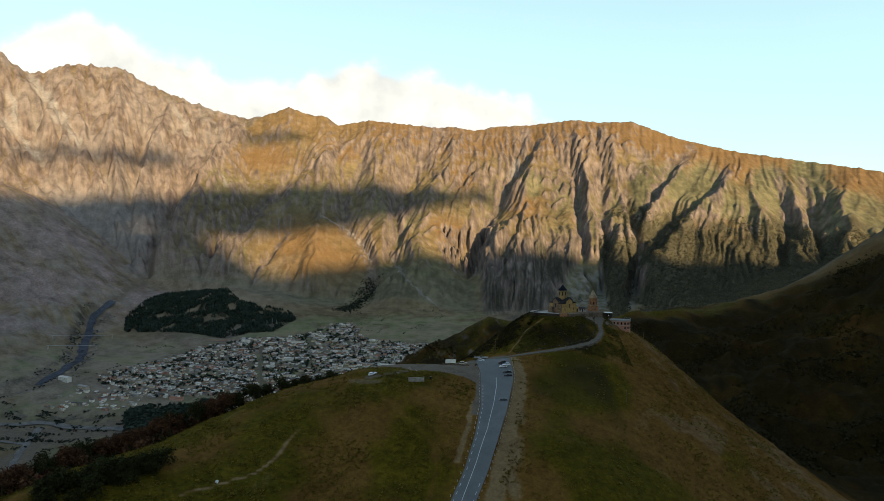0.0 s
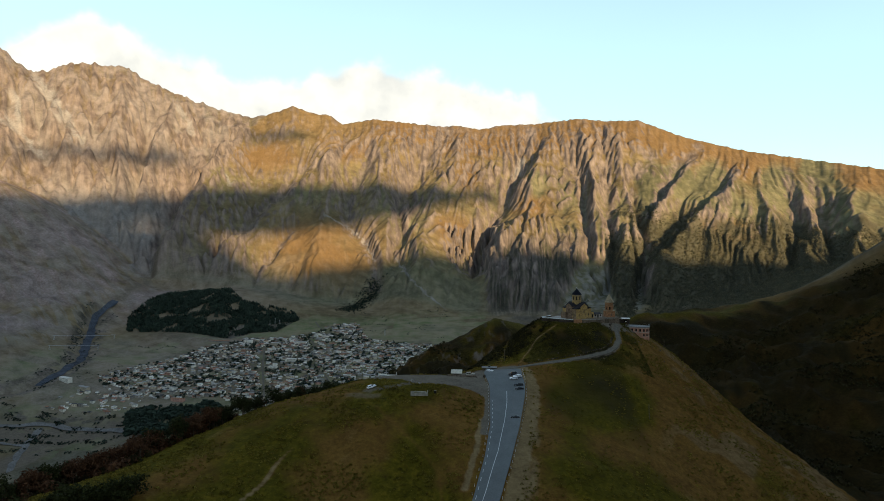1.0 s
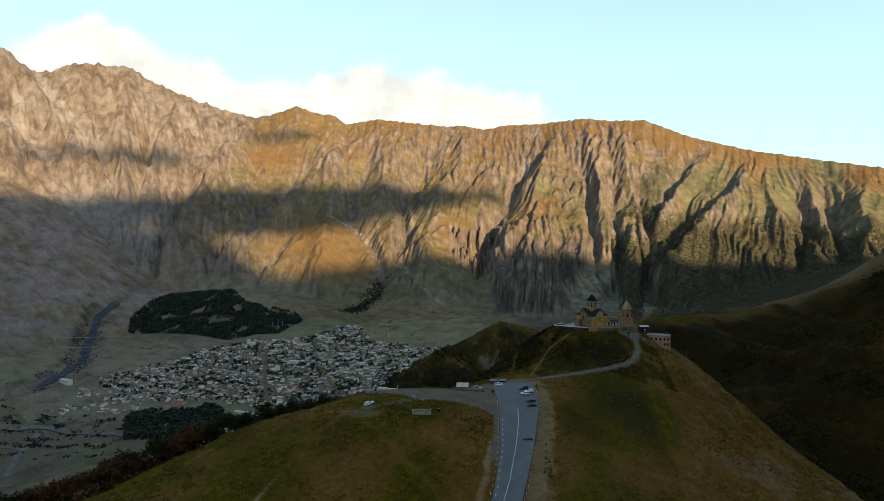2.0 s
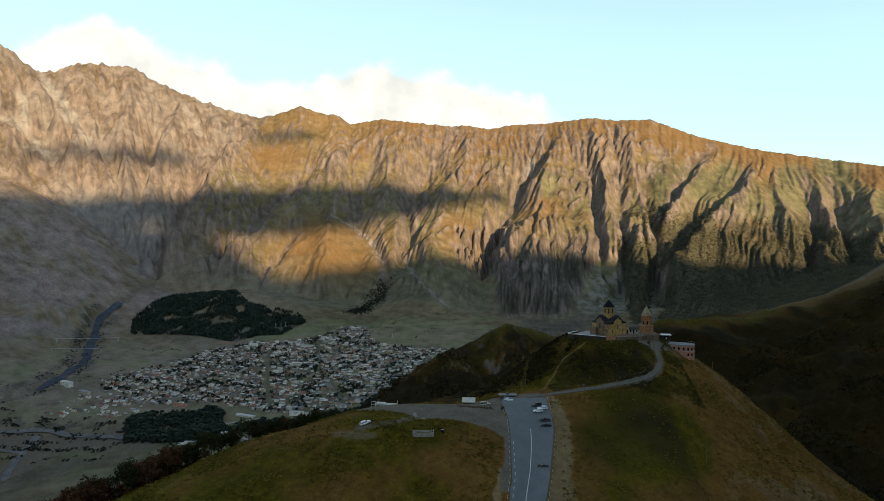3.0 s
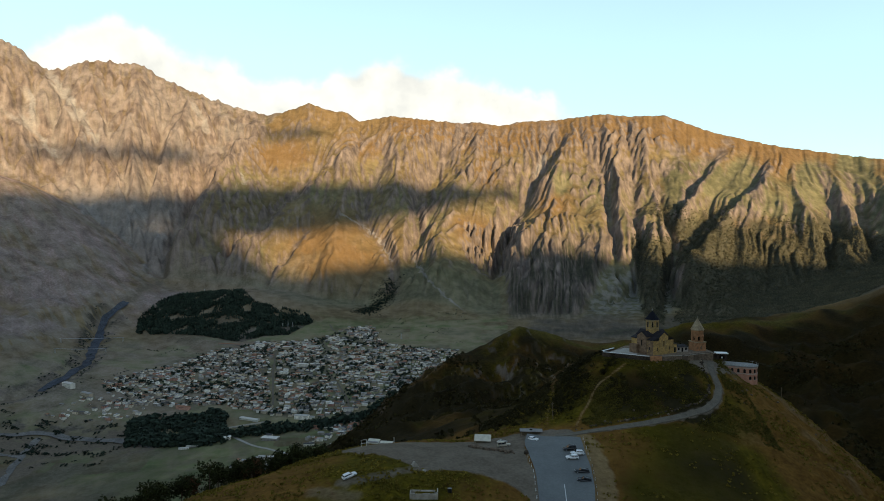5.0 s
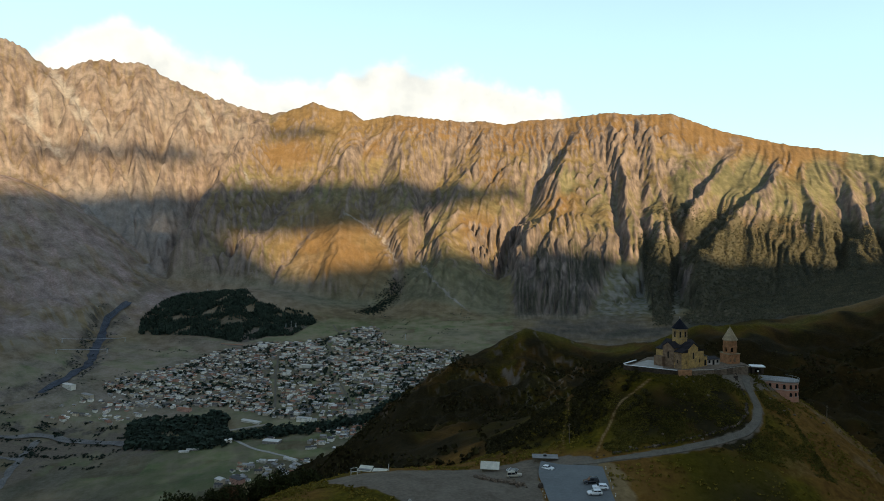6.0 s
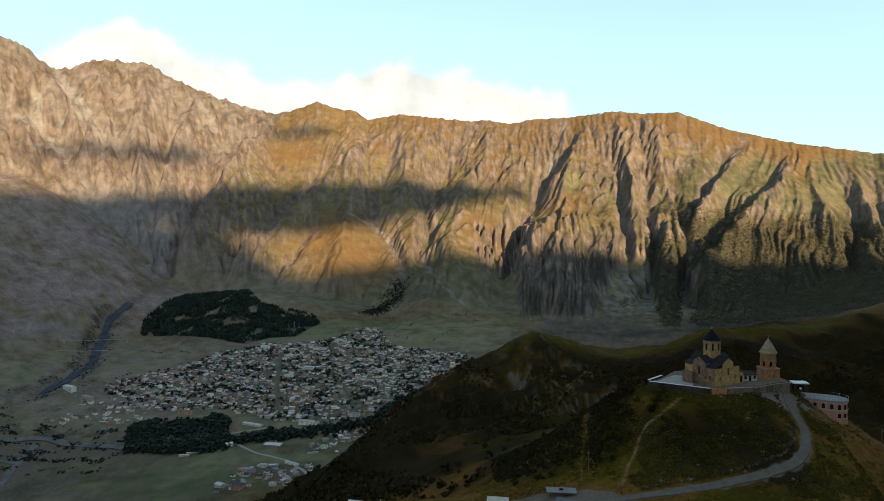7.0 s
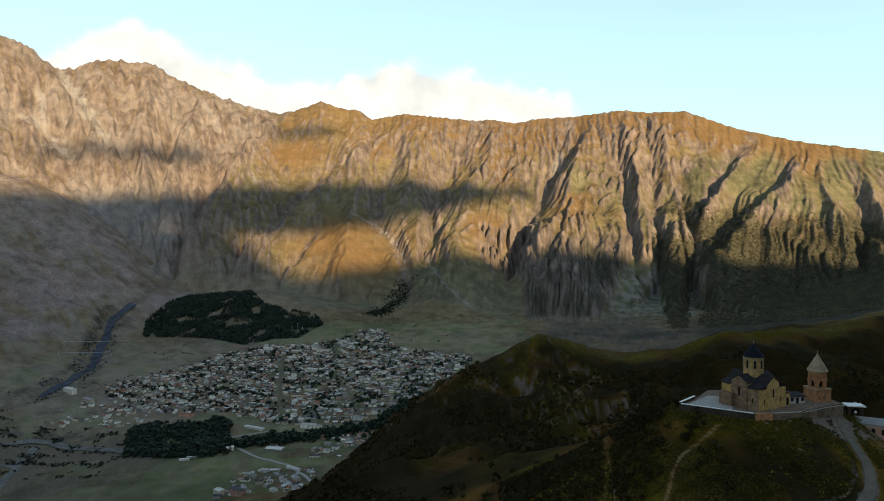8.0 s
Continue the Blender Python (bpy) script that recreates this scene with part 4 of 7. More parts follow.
    bed = np.maximum(bed, np.exp(-((line_distance(x, y, [(-1040, 1330), (-995, 1440), (-1020, 1540)])[0] / 45) ** 2)))
    flow = np.exp(-((line_distance(x, y, STREAM)[0] / 24) ** 2)) * smooth(1350, 1500, r)
    gravel = np.clip(bed * (1.1 + 0.8 * n3) + 0.9 * flow * smooth(-0.5, 0.3, n3 + 0.2), 0, 1)
    streets = floor_ * inside(x, y, TOWN) * np.clip(0.25 + 0.9 * n3, 0, 1) * 0.6
    gravel = np.maximum(gravel, streets)
    wet = line_distance(x, y, STREAM)[0]
    bush = np.maximum(bush, np.exp(-(((wet - 34) / 22) ** 2)) * smooth(1350, 1500, r) * smooth(2750, 2500, y) * smooth(-0.4, 0.2, n3) * 0.9)
    bush = np.maximum(bush, floor_ * np.exp(-((line_distance(x, y, [(-1180, 1640), (-1000, 1640), (-860, 1660)])[0] / 26) ** 2)) * smooth(-0.3, 0.2, n3))
    bush = np.maximum(bush, floor_ * inside(x, y, KNOLL) * 0.9)
    bush = np.maximum(bush, floor_ * inside(x, y, TOWN) * np.clip(-0.12 + 0.9 * fractal(x / 40, y / 70, 3, 73), 0, 1))
    bush = np.maximum(bush, floor_ * 0.42 * smooth(1700, 1560, y) * np.clip(0.7 + n1 + 0.4 * n3, 0, 1) * (1 - gravel))
    # hills near by
    hill = smooth(1350, 1200, r) * smooth(100, 180, z) * (np.abs(deg) < 60)
    patch = fractal(x / 55, y / 55, 4, 51)
    green = np.maximum(green, hill * np.clip(0.42 + 0.75 * patch + 0.35 * smooth(40, 60, x) * smooth(110, 85, x) - 0.5 * smooth(95, 130, x) * smooth(600, 450, r)
                                             + 0.5 * smooth(-50, -80, x) * smooth(300, 260, y), 0, 1))
    heath = np.maximum(heath, hill * smooth(600, 400, r) * np.clip(smooth(0.15, 0.6, fractal(x / 28, y / 28, 3, 53) + 0.5 * smooth(100, 140, x) - 0.15), 0, 1) * (0.36 + 0.2 * smooth(95, 125, x)))
    crest_line = np.exp(-((line_distance(x, y, CREST_GRASS)[0] / (30 + 15 * n3)) ** 2)) * hill
    green = np.maximum(green, 0.8 * crest_line)
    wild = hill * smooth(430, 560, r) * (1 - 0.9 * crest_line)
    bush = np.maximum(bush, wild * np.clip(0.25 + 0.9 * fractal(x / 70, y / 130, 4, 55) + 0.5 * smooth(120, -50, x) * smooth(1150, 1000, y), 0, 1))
    bush = np.maximum(bush, smooth(-150, -200, x + 0.25 * (250 - y)) * smooth(1200, 900, r) * smooth(90, 160, z) * (np.abs(deg) < 80) * 0.9)
    bush = np.maximum(bush, hill * smooth(36, 48, x) * smooth(102, 88, x) * smooth(440, 405, y) * np.where(y > 362, 0.55, 0.40) * smooth(270, 310, y) * np.clip(1 + np.where(y > 362, 1.2, 0.5) * n3, 0, 2))
    cliff = hill * smooth(600, 760, r) * smooth(0.45, 0.8, slope + 0.2 * n1) * np.clip(0.4 + 0.6 * fractal(x / 14, y / 90, 3, 99, ridged=True), 0, 1) * (x < 200)
    rock = np.maximum(rock, 0.6 * cliff)
    rock = np.maximum(rock, hill * smooth(600, 450, r) * smooth(0.95, 1.3, slope + 0.3 * n3) * 0.35 * smooth(95, 120, x))
    # worn ground
    close = r < 620
    gravel_near = np.zeros_like(x)
    xs, ys = x[close], y[close]
    def worn(line, wide, soft=1.2):
        return smooth(wide + soft, wide - soft, line_distance(xs, ys, line)[0] + 0.8 * perlin(xs / 3, ys / 3, 60))
    rim = np.where(inside(xs, ys, LOT), -1.0, 1.0) * line_distance(xs, ys, LOT + LOT[:1])[0]
    lot = np.maximum(smooth(1.2, -1.6, rim + 1.2 * perlin(xs / 4, ys / 4, 60)) * 0.9, worn([(18, 318), (17, 300), (14, 280)], 1.6))
    lot = np.maximum(lot, (worn([(-40, 316), (-30, 318), (-18, 322)], 3.2, 2) * 0.6))
    def path(line, wide, soft=0.6):
        return smooth(wide + soft, wide - soft, line_distance(xs, ys, line)[0] + 0.25 * perlin(xs / 3, ys / 3, 60))
    trod = np.maximum(path(FOOTPATH, 0.55, 0.8) * 0.72, path(FOOTPATH_LOW, 0.45, 0.8) * 0.6)
    lot = np.maximum(lot, worn([(96, 399), (103, 402), (112, 408)], 5, 2))
    lot = np.maximum(lot, worn([(-47, 311), (-36, 307)], 5.0, 3) * 0.45)
    lot = np.maximum(lot, worn(TRACK, 1.6, 1.4) * 0.3)
    lot = np.maximum(lot, worn(LANE, 1.7, 1.1) * 0.8)
    gravel_near[close] = lot
    dirt = np.zeros_like(x)
    dirt[close] = np.maximum(np.maximum(trod, np.maximum(path(TRACK_SIDE, 1.0, 0.9) * 0.75 * smooth(285, 255, ys), path(TRACK, 0.5, 0.6) * 0.25)), np.maximum(worn([(39, 352), (41, 330), (37, 305), (31, 280), (26, 255), (20, 235), (14, 215)], 3.6, 2.6), worn([(5, 250), (10, 268), (13.5, 290)], 1.4, 1.2) * 0.8))
    dirt[close] = np.maximum(dirt[close], worn([(33, 318), (34, 285), (30, 262), (26, 240), (22, 218)], 4.5, 4) * np.clip(0.75 + 0.8 * perlin(xs / 7, ys / 12, 64), 0, 1) * 0.8)
    for line in HILL_PATHS:
        dirt = np.maximum(dirt, smooth(5.0, 1.5, line_distance(x, y, line)[0] + 1.2 * perlin(x / 9, y / 9, 65)) * 0.24 * (r < 950))
    gravel = np.maximum(gravel, gravel_near)
    green, heath = green * (1 - dirt) * (1 - 0.5 * gravel_near), np.maximum(heath * (1 - dirt), 0)
    a = np.stack([green, rock, scree_haze, heath], -1)
    b = np.stack([bush, gravel, field, dirt], -1)
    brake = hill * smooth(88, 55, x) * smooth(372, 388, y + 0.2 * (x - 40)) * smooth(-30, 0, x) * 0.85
    # greyish cover that lays haze on the valley floor and the range's foot
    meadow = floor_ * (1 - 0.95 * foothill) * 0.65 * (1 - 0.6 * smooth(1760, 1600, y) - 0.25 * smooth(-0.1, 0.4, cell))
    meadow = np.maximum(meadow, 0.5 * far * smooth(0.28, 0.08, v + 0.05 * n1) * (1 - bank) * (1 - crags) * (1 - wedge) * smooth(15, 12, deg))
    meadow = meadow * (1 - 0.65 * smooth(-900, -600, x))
    # second weight: dark scrub, and painted shade over the hill past x 170
    c = np.stack([meadow, np.clip(np.maximum(wild * np.where(x > 170, 0.95 + 0.3 * n1, 0.85 + 0.3 * n1 + 0.2 * n3 - 0.6 * cliff), brake * (0.7 + 0.6 * n3)), 0, 0.95), np.clip(bank * (0.6 + 0.5 * n1 + 0.25 * n3) * (1 - 0.9 * scree_haze) * (0.25 + 0.75 * smooth(110, 260, z + 70 * n1)), 0, 0.9), np.clip(np.maximum(np.maximum(mount, bank), smooth(1150, 1450, r)), 0, 1)], -1)
    return np.clip(a, 0, 1), np.clip(b, 0, 1), np.clip(c, 0, 1)


TOWN = [(-1110, 1900), (-1060, 2046), (-982, 2182), (-937, 2303), (-806, 2400), (-684, 2400), (-560, 2450), (-500, 2590), (-400, 2630), (-320, 2401), (-200, 2330), (-30, 2280), (-60, 2080),
        (-160, 1942), (-216, 1824), (-317, 1733), (-415, 1690), (-520, 1715), (-708, 1800), (-818, 1790), (-1000, 1790)]
KNOLL = [(-1375, 2592), (-1372, 2760), (-1330, 2900), (-1235, 2960), (-1025, 2820), (-926, 2710), (-704, 2715), (-650, 2630), (-713, 2480), (-800, 2470), (-872, 2410), (-1024, 2456), (-1202, 2480), (-1323, 2480)]
ground = new("ground", sheet("ground", GX, GY, GZ, closed=True))
tagged(ground, "grassy hills, valley floor and bare rocky mountain range", "ground", kind="structure")
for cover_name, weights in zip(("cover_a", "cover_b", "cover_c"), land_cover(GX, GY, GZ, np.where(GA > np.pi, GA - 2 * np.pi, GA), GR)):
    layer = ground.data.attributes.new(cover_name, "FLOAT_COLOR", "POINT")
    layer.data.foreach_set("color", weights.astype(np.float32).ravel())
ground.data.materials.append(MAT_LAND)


# ---- helpers for things ----
def part(name, bm, mat, parent=None, label="", flat=True):
    """Links a bmesh as one mesh object, under a thing or a part."""
    me = bpy.data.meshes.new(name)
    bm.normal_update()
    bm.to_mesh(me)
    bm.free()
    if not flat:
        me.polygons.foreach_set("use_smooth", np.ones(len(me.polygons), bool))
    for one in mat if isinstance(mat, (list, tuple)) else (mat,):
        me.materials.append(one)
    ob = new(name, me)
    if parent:
        ob.parent = parent
    return tagged(ob, label)


def thing(name, label, category, m=None, group="", kind=""):
    """An Empty that holds a thing's parts."""
    ob = new(name)
    ob.empty_display_size = 0.2
    if m is not None:
        ob.matrix_basis = m
    return tagged(ob, label, category, group, kind)


def box(bm, x0, x1, y0, y1, z0, z1, bevel=0.0, m=None):
    ve = [bm.verts.new((x, y, z)) for x in (x0, x1) for y in (y0, y1) for z in (z0, z1)]
    if m is not None:
        for v_ in ve:
            v_.co = m @ v_.co
    fs = [bm.faces.new([ve[i] for i in q]) for q in ((0, 1, 3, 2), (4, 6, 7, 5), (0, 4, 5, 1), (2, 3, 7, 6), (0, 2, 6, 4), (1, 5, 7, 3))]
    if bevel:
        es = list({e for f_ in fs for e in f_.edges})
        bmesh.ops.bevel(bm, geom=es, offset=bevel, segments=1, affect="EDGES")
    return fs


def prism(bm, ring, z0, z1, top=None):
    """Walls and caps over a ring of (x, y); top: another ring for the upper edge."""
    top = top or ring
    lo, hi = [bm.verts.new((x, y, z0)) for x, y in ring], [bm.verts.new((x, y, z1)) for x, y in top]
    n = len(ring)
    for k in range(n):
        bm.faces.new((lo[k], lo[(k + 1) % n], hi[(k + 1) % n], hi[k]))
    bm.faces.new(hi)
    bm.faces.new(lo[::-1])


def hull(bm, rings):
    """Skin over rings of points of equal length, capped at both ends."""
    vs = [[bm.verts.new(p) for p in ring] for ring in rings]
    n = len(vs[0])
    for a_, b_ in zip(vs, vs[1:]):
        for k in range(n):
            bm.faces.new((a_[k], a_[(k + 1) % n], b_[(k + 1) % n], b_[k]))
    bm.faces.new(vs[0][::-1])
    bm.faces.new(vs[-1])


def circle(r, n, x=0.0, y=0.0, turn=0.0):
    return [(x + r * math.cos(turn + 2 * math.pi * k / n), y + r * math.sin(turn + 2 * math.pi * k / n)) for k in range(n)]


def cylinder(bm, p0, p1, r0, r1, n=8):
    a_, b_ = Vector(p0), Vector(p1)
    turn = (b_ - a_).to_track_quat("Z", "Y").to_matrix()
    hull(bm, [[a_ + turn @ Vector((*c_, 0)) for c_ in circle(r0, n)], [b_ + turn @ Vector((*c_, 0)) for c_ in circle(max(r1, 0.004), n)]])


def ribbon(name, left, right, mat, lift, step=2.0, thick=0.12, across=4):
    """A strip of paving laid on the ground between two edge lines."""
    def dense(line):
        p = np.array(line, float)
        s = np.r_[0, np.cumsum(np.hypot(*np.diff(p, axis=0).T))]
        return p, s / s[-1], s[-1]
    pl, sl, length = dense(left)
    pr, sr, _ = dense(right)
    n = int(length / step)
    t = np.linspace(0, 1, n)
    L = np.stack([np.interp(t, sl, pl[:, k]) for k in (0, 1)], -1)
    Rr = np.stack([np.interp(t, sr, pr[:, k]) for k in (0, 1)], -1)
    for _ in range(3):
        L[1:-1] = (L[:-2] + 2 * L[1:-1] + L[2:]) / 4
        Rr[1:-1] = (Rr[:-2] + 2 * Rr[1:-1] + Rr[2:]) / 4
    w = np.linspace(0, 1, across + 1)
    P = L[:, None] * (1 - w[None, :, None]) + Rr[:, None] * w[None, :, None]
    z = terrain(P[..., 0], P[..., 1]) + lift
    z = np.maximum(z, z.mean(1, keepdims=True) - 0.3)
    bm = bmesh.new()
    top = [[bm.verts.new((*P[i, j], z[i, j])) for j in range(across + 1)] for i in range(n)]
    low = [[bm.verts.new((*P[i, j], z[i, j] - thick - 0.3)) for j in (0, across)] for i in range(n)]
    for i in range(n - 1):
        for j in range(across):
            bm.faces.new((top[i][j], top[i][j + 1], top[i + 1][j + 1], top[i + 1][j]))
        bm.faces.new((low[i][0], top[i][0], top[i + 1][0], low[i + 1][0]))
        bm.faces.new((top[i][across], low[i][1], low[i + 1][1], top[i + 1][across]))
    return part(name, bm, mat)


def offset_line(line, d):
    p = np.array(line, float)
    t = np.gradient(p, axis=0)
    t /= np.hypot(t[:, 0], t[:, 1])[:, None]
    return [tuple(q) for q in p + d * np.stack([-t[:, 1], t[:, 0]], -1)]


# ---- clouds on the peaks in the west ----
def cloud(label, centre, size, seed):
    rng = np.random.default_rng(seed)
    bm = bmesh.new()
    for k in range(16):
        off = rng.uniform(-1, 1, 3) * (1, 1, 0.5)
        rad = 0.42 * (1.15 - 0.5 * abs(off[0])) * rng.uniform(0.7, 1.1)
        one = bmesh.ops.create_icosphere(bm, subdivisions=2, radius=rad, matrix=Matrix.Translation(off * (0.8, 0.7, 0.6)))
        for v_ in one["verts"]:
            v_.co *= 1 + 0.16 * noise.noise(v_.co * 3 + Vector((seed, k, 0)))
    bmesh.ops.transform(bm, matrix=Matrix.Translation(centre) @ Matrix.Rotation(radians(-SUN_AZ), 4, "Z") @ Matrix.Diagonal((*size, 1)), verts=bm.verts)
    ob = part("cloud", bm, MAT_CLOUD, flat=False)
    return tagged(ob, label, "cloud", "clouds over the western peaks")


def toward_sun(x, y, z, far):
    return tuple(Vector((x, y, z)) + sun_way * far)


# Unseen clouds, placed toward the sun to lay shadow bands on the range
cloud("long flat evening cloud over the western peaks", toward_sun(-1080, 3700, 680, 6500), (1300, 260, 250), 1)
cloud("thin evening cloud over the western peaks", toward_sun(-2000, 3560, 1010, 6600), (520, 200, 50), 2)
cloud("small evening cloud over the western peaks", toward_sun(-150, 3880, 745, 6700), (480, 200, 80), 3)
cloud("small thin evening cloud over the western peaks", toward_sun(-1147, 4255, 1215, 6400), (260, 160, 55), 4)

# ---- road, car park ----
road = ribbon("road", ROAD_LEFT, ROAD_RIGHT, MAT_ASPHALT, 0.16, 1.5, across=6)
tagged(road, "grey asphalt mountain road widening into a car park", "road", kind="structure")
lane = ribbon("lane", offset_line(LANE, 1.3), offset_line(LANE, -1.3), MAT_LANE, 0.2, 1.5)
tagged(lane, "worn pale concrete lane climbing to the church", "lane", kind="structure")


def along(line, t):
    p = np.array(line, float)
    s = np.r_[0, np.cumsum(np.hypot(*np.diff(p, axis=0).T))]
    return [float(np.interp(t * s[-1], s, p[:, k])) for k in (0, 1)], s[-1]


def road_line(label, line, wide, dash, gap, start=0.0, stop=1.0):
    """Painted marking; every dash follows the road."""
    length = along(line, 0)[1]
    bm = bmesh.new()
    s = start * length
    while s < stop * length - dash:
        n = max(2, int(dash / 2) + 1)
        row = []
        for k in range(n):
            (x, y), _ = along(line, (s + dash * k / (n - 1)) / length)
            (x2, y2), _ = along(line, min(1, (s + dash * k / (n - 1) + 0.5) / length))
            d = Vector((x2 - x, y2 - y, 0)).normalized() * wide / 2
            row.append([bm.verts.new((x - d.y * q, y + d.x * q, lie(x, y) + 0.2)) for q in (1, -1)])
        for a_, b_ in zip(row, row[1:]):
            bm.faces.new((a_[0], a_[1], b_[1], b_[0]))
        s += dash + gap
    ob = part("road_marking", bm, MAT_LINE)
    ob.data.flip_normals() if ob.data.polygons[0].normal.z < 0 else None
    return tagged(ob, label, "road marking", "painted road lines", "structure")


CENTRE = [(-9, 166), (-3, 200), (6.9, 232.8), (12.8, 248.3), (18.9, 268.5), (23.6, 291.5), (26.4, 310), (27.4, 322)]
road_line("solid white centre line on grey asphalt", CENTRE, 0.22, 4.0, 0.0)
road_line("broken white edge line on grey asphalt", offset_line(ROAD_LEFT[1:7], -1.0), 0.18, 1.6, 2.4)
road_line("broken white edge line beside the parked cars", offset_line([(1.5, 198), (12.5, 231.9), (17.9, 244.8), (23, 260.6), (28.5, 284.6), (31.8, 303), (34.6, 320)], 1.2), 0.18, 1.6, 2.4)


def marker_post():
    ob = thing("marker_post", "white roadside marker post with a black band", "marker post", group="posts along the road")
    bm = bmesh.new()
    box(bm, -0.09, 0.09, -0.06, 0.06, -0.3, 0.95, 0.02)
    part("post", bm, MAT_WHITE, ob)
    bm = bmesh.new()
    box(bm, -0.095, 0.095, -0.065, 0.065, 0.62, 0.78)
    part("band", bm, MAT_BLACK, ob, "black reflector band")
    return ob


post_made = None
for side_line, side_off in ((ROAD_LEFT[1:9], 0.7), (ROAD_RIGHT[1:], -0.7)):
    post_line = offset_line(side_line, side_off)
    n_posts = int(along(post_line, 0)[1] / 3.6)
    for k in range(n_posts):
        (px_, py_), _ = along(post_line, (k + 0.5) / n_posts)
        at_ = pose(px_, py_, lie(px_, py_), random.uniform(-3, 3), random.uniform(-3, 3), random.uniform(-10, 10))
        if post_made is None:
            post_made = marker_post()
            post_made.matrix_basis = at_
        else:
            copy_thing(post_made, at_)


def car(label, paint, m, long=4.4, wide=1.8, high=1.48, boxy=0.0):
    """A parked car, nose towards +x: lower body, cabin, four windows, four wheels, lamps, bumpers."""
    ob = thing("car", label, "car", m, "parked cars")
    L, W = long / 2, wide / 2
    bm = bmesh.new()
    secs = [(-L, 0.42, 0.78, 0.80), (-L + 0.12, 0.28, 0.92, 0.93), (-L * 0.5, 0.22, 0.97, 1.0), (L * 0.35, 0.22, 0.95, 1.0), (L - 0.35, 0.25, 0.80, 0.95), (L - 0.06, 0.32, 0.68, 0.85), (L, 0.4, 0.6, 0.78)]
    hull(bm, [[(x, -W * k, z0), (x, -W * k, (z0 + z1) / 2), (x, -W * k * 0.94, z1), (x, W * k * 0.94, z1), (x, W * k, (z0 + z1) / 2), (x, W * k, z0)] for x, z0, z1, k in secs])
    body = part("body", bm, paint, ob, flat=False)
    back, front = -L + 0.25 - 0.1 * boxy, L * 0.42
    bm = bmesh.new()
    hull(bm, [[(back, -W * 0.9, 0.93), (front, -W * 0.92, 0.93), (front, W * 0.92, 0.93), (back, W * 0.9, 0.93)],
              [(back + 0.28 * (1 - 0.6 * boxy), -W * 0.8, high - 0.06), (front - 0.75, -W * 0.8, high - 0.06), (front - 0.75, W * 0.8, high - 0.06), (back + 0.28 * (1 - 0.6 * boxy), W * 0.8, high - 0.06)],
              [(back + 0.5 * (1 - 0.6 * boxy), -W * 0.7, high), (front - 0.95, -W * 0.7, high), (front - 0.95, W * 0.7, high), (back + 0.5 * (1 - 0.6 * boxy), W * 0.7, high)]])
    part("cabin", bm, paint, ob, flat=False)
    t0, t1 = 0.15, 0.82
    def on(k, u):
        """A place on the cabin's skin: side k, share u of the height."""
        zz = 0.93 + (high - 0.99) * u
        return back + (0.28 * (1 - 0.6 * boxy)) * u, front - 0.75 * u, W * (0.91 - 0.11 * u) + 0.012, zz
    for s in (-1, 1):
        for a_, b_ in ((0.06, 0.47), (0.52, 0.94)):
            bm = bmesh.new()
            q = []
            for u, first in ((t0, True), (t1, False)):
                x0, x1, yy, zz = on(0, u)
                pts = [(x0 + (x1 - x0) * a_, s * yy, zz), (x0 + (x1 - x0) * b_, s * yy, zz)]
                q += pts if first else pts[::-1]
            bm.faces.new([bm.verts.new(p) for p in (q if s < 0 else q[::-1])])
            part("side_window", bm, MAT_CAR_GLASS, ob, "dark side window")
    for name, end in (("windscreen", 1), ("rear_window", 0)):
        bm = bmesh.new()
        x0, x1, y0, z0 = on(0, t0)
        x2, x3, y1, z1 = on(0, t1)
        xa, xb = (x1 + 0.02, x3 + 0.02) if end else (x0 - 0.02, x2 - 0.02)
        q = [(xa, -y0 * 0.9, z0), (xa, y0 * 0.9, z0), (xb, y1 * 0.9, z1), (xb, -y1 * 0.9, z1)]
        bm.faces.new([bm.verts.new(p) for p in (q if end else q[::-1])])
        part(name, bm, MAT_CAR_GLASS, ob, "dark glass")
    for x in (-L * 0.62, L * 0.62):
        for s in (-1, 1):
            bm = bmesh.new()
            cylinder(bm, (x, s * (W - 0.2), 0.32), (x, s * (W + 0.02), 0.32), 0.32, 0.31, 12)
            tyre = part("wheel", bm, MAT_TYRE, ob, "black rubber tyre")
            bm = bmesh.new()
            cylinder(bm, (x, s * (W + 0.01), 0.32), (x, s * (W + 0.035), 0.32), 0.2, 0.18, 10)
            part("rim", bm, MAT_RIM, tyre, "grey metal rim")
    for x, mat, nm in ((L - 0.05, MAT_LAMP, "headlight"), (-L + 0.04, MAT_TAIL, "tail_light")):
        for s in (-1, 1):
            bm = bmesh.new()
            box(bm, x - 0.06, x + 0.05, s * W * 0.62 - 0.17, s * W * 0.62 + 0.12, 0.56, 0.7, 0.02)
            part(nm, bm, mat, ob)
    return ob


def car_at(label, paint, x, y, turn, **sizes):
    # sit it on the slope: lift to the ground under it, tilt along its length
    d = Vector((math.cos(radians(turn)), math.sin(radians(turn))))
    pitch = math.degrees(math.atan2(lie(x - 2 * d.x, y - 2 * d.y) - lie(x + 2 * d.x, y + 2 * d.y), 4))
    lift = 0.17 if 18 < x < 38 and y < 358 else 0.02
    return car(label, paint, pose(x, y, lie(x, y) + lift, 0, pitch, turn), **sizes)


car_at("black off-road car parked beside two white cars", MAT_CAR_BLACK, 32.6, 343.2, 185, long=4.6, high=1.75, boxy=0.7)
car_at("white saloon parked between a black car and a white hatchback", MAT_CAR_WHITE, 34.6, 340.0, 178, long=4.5)
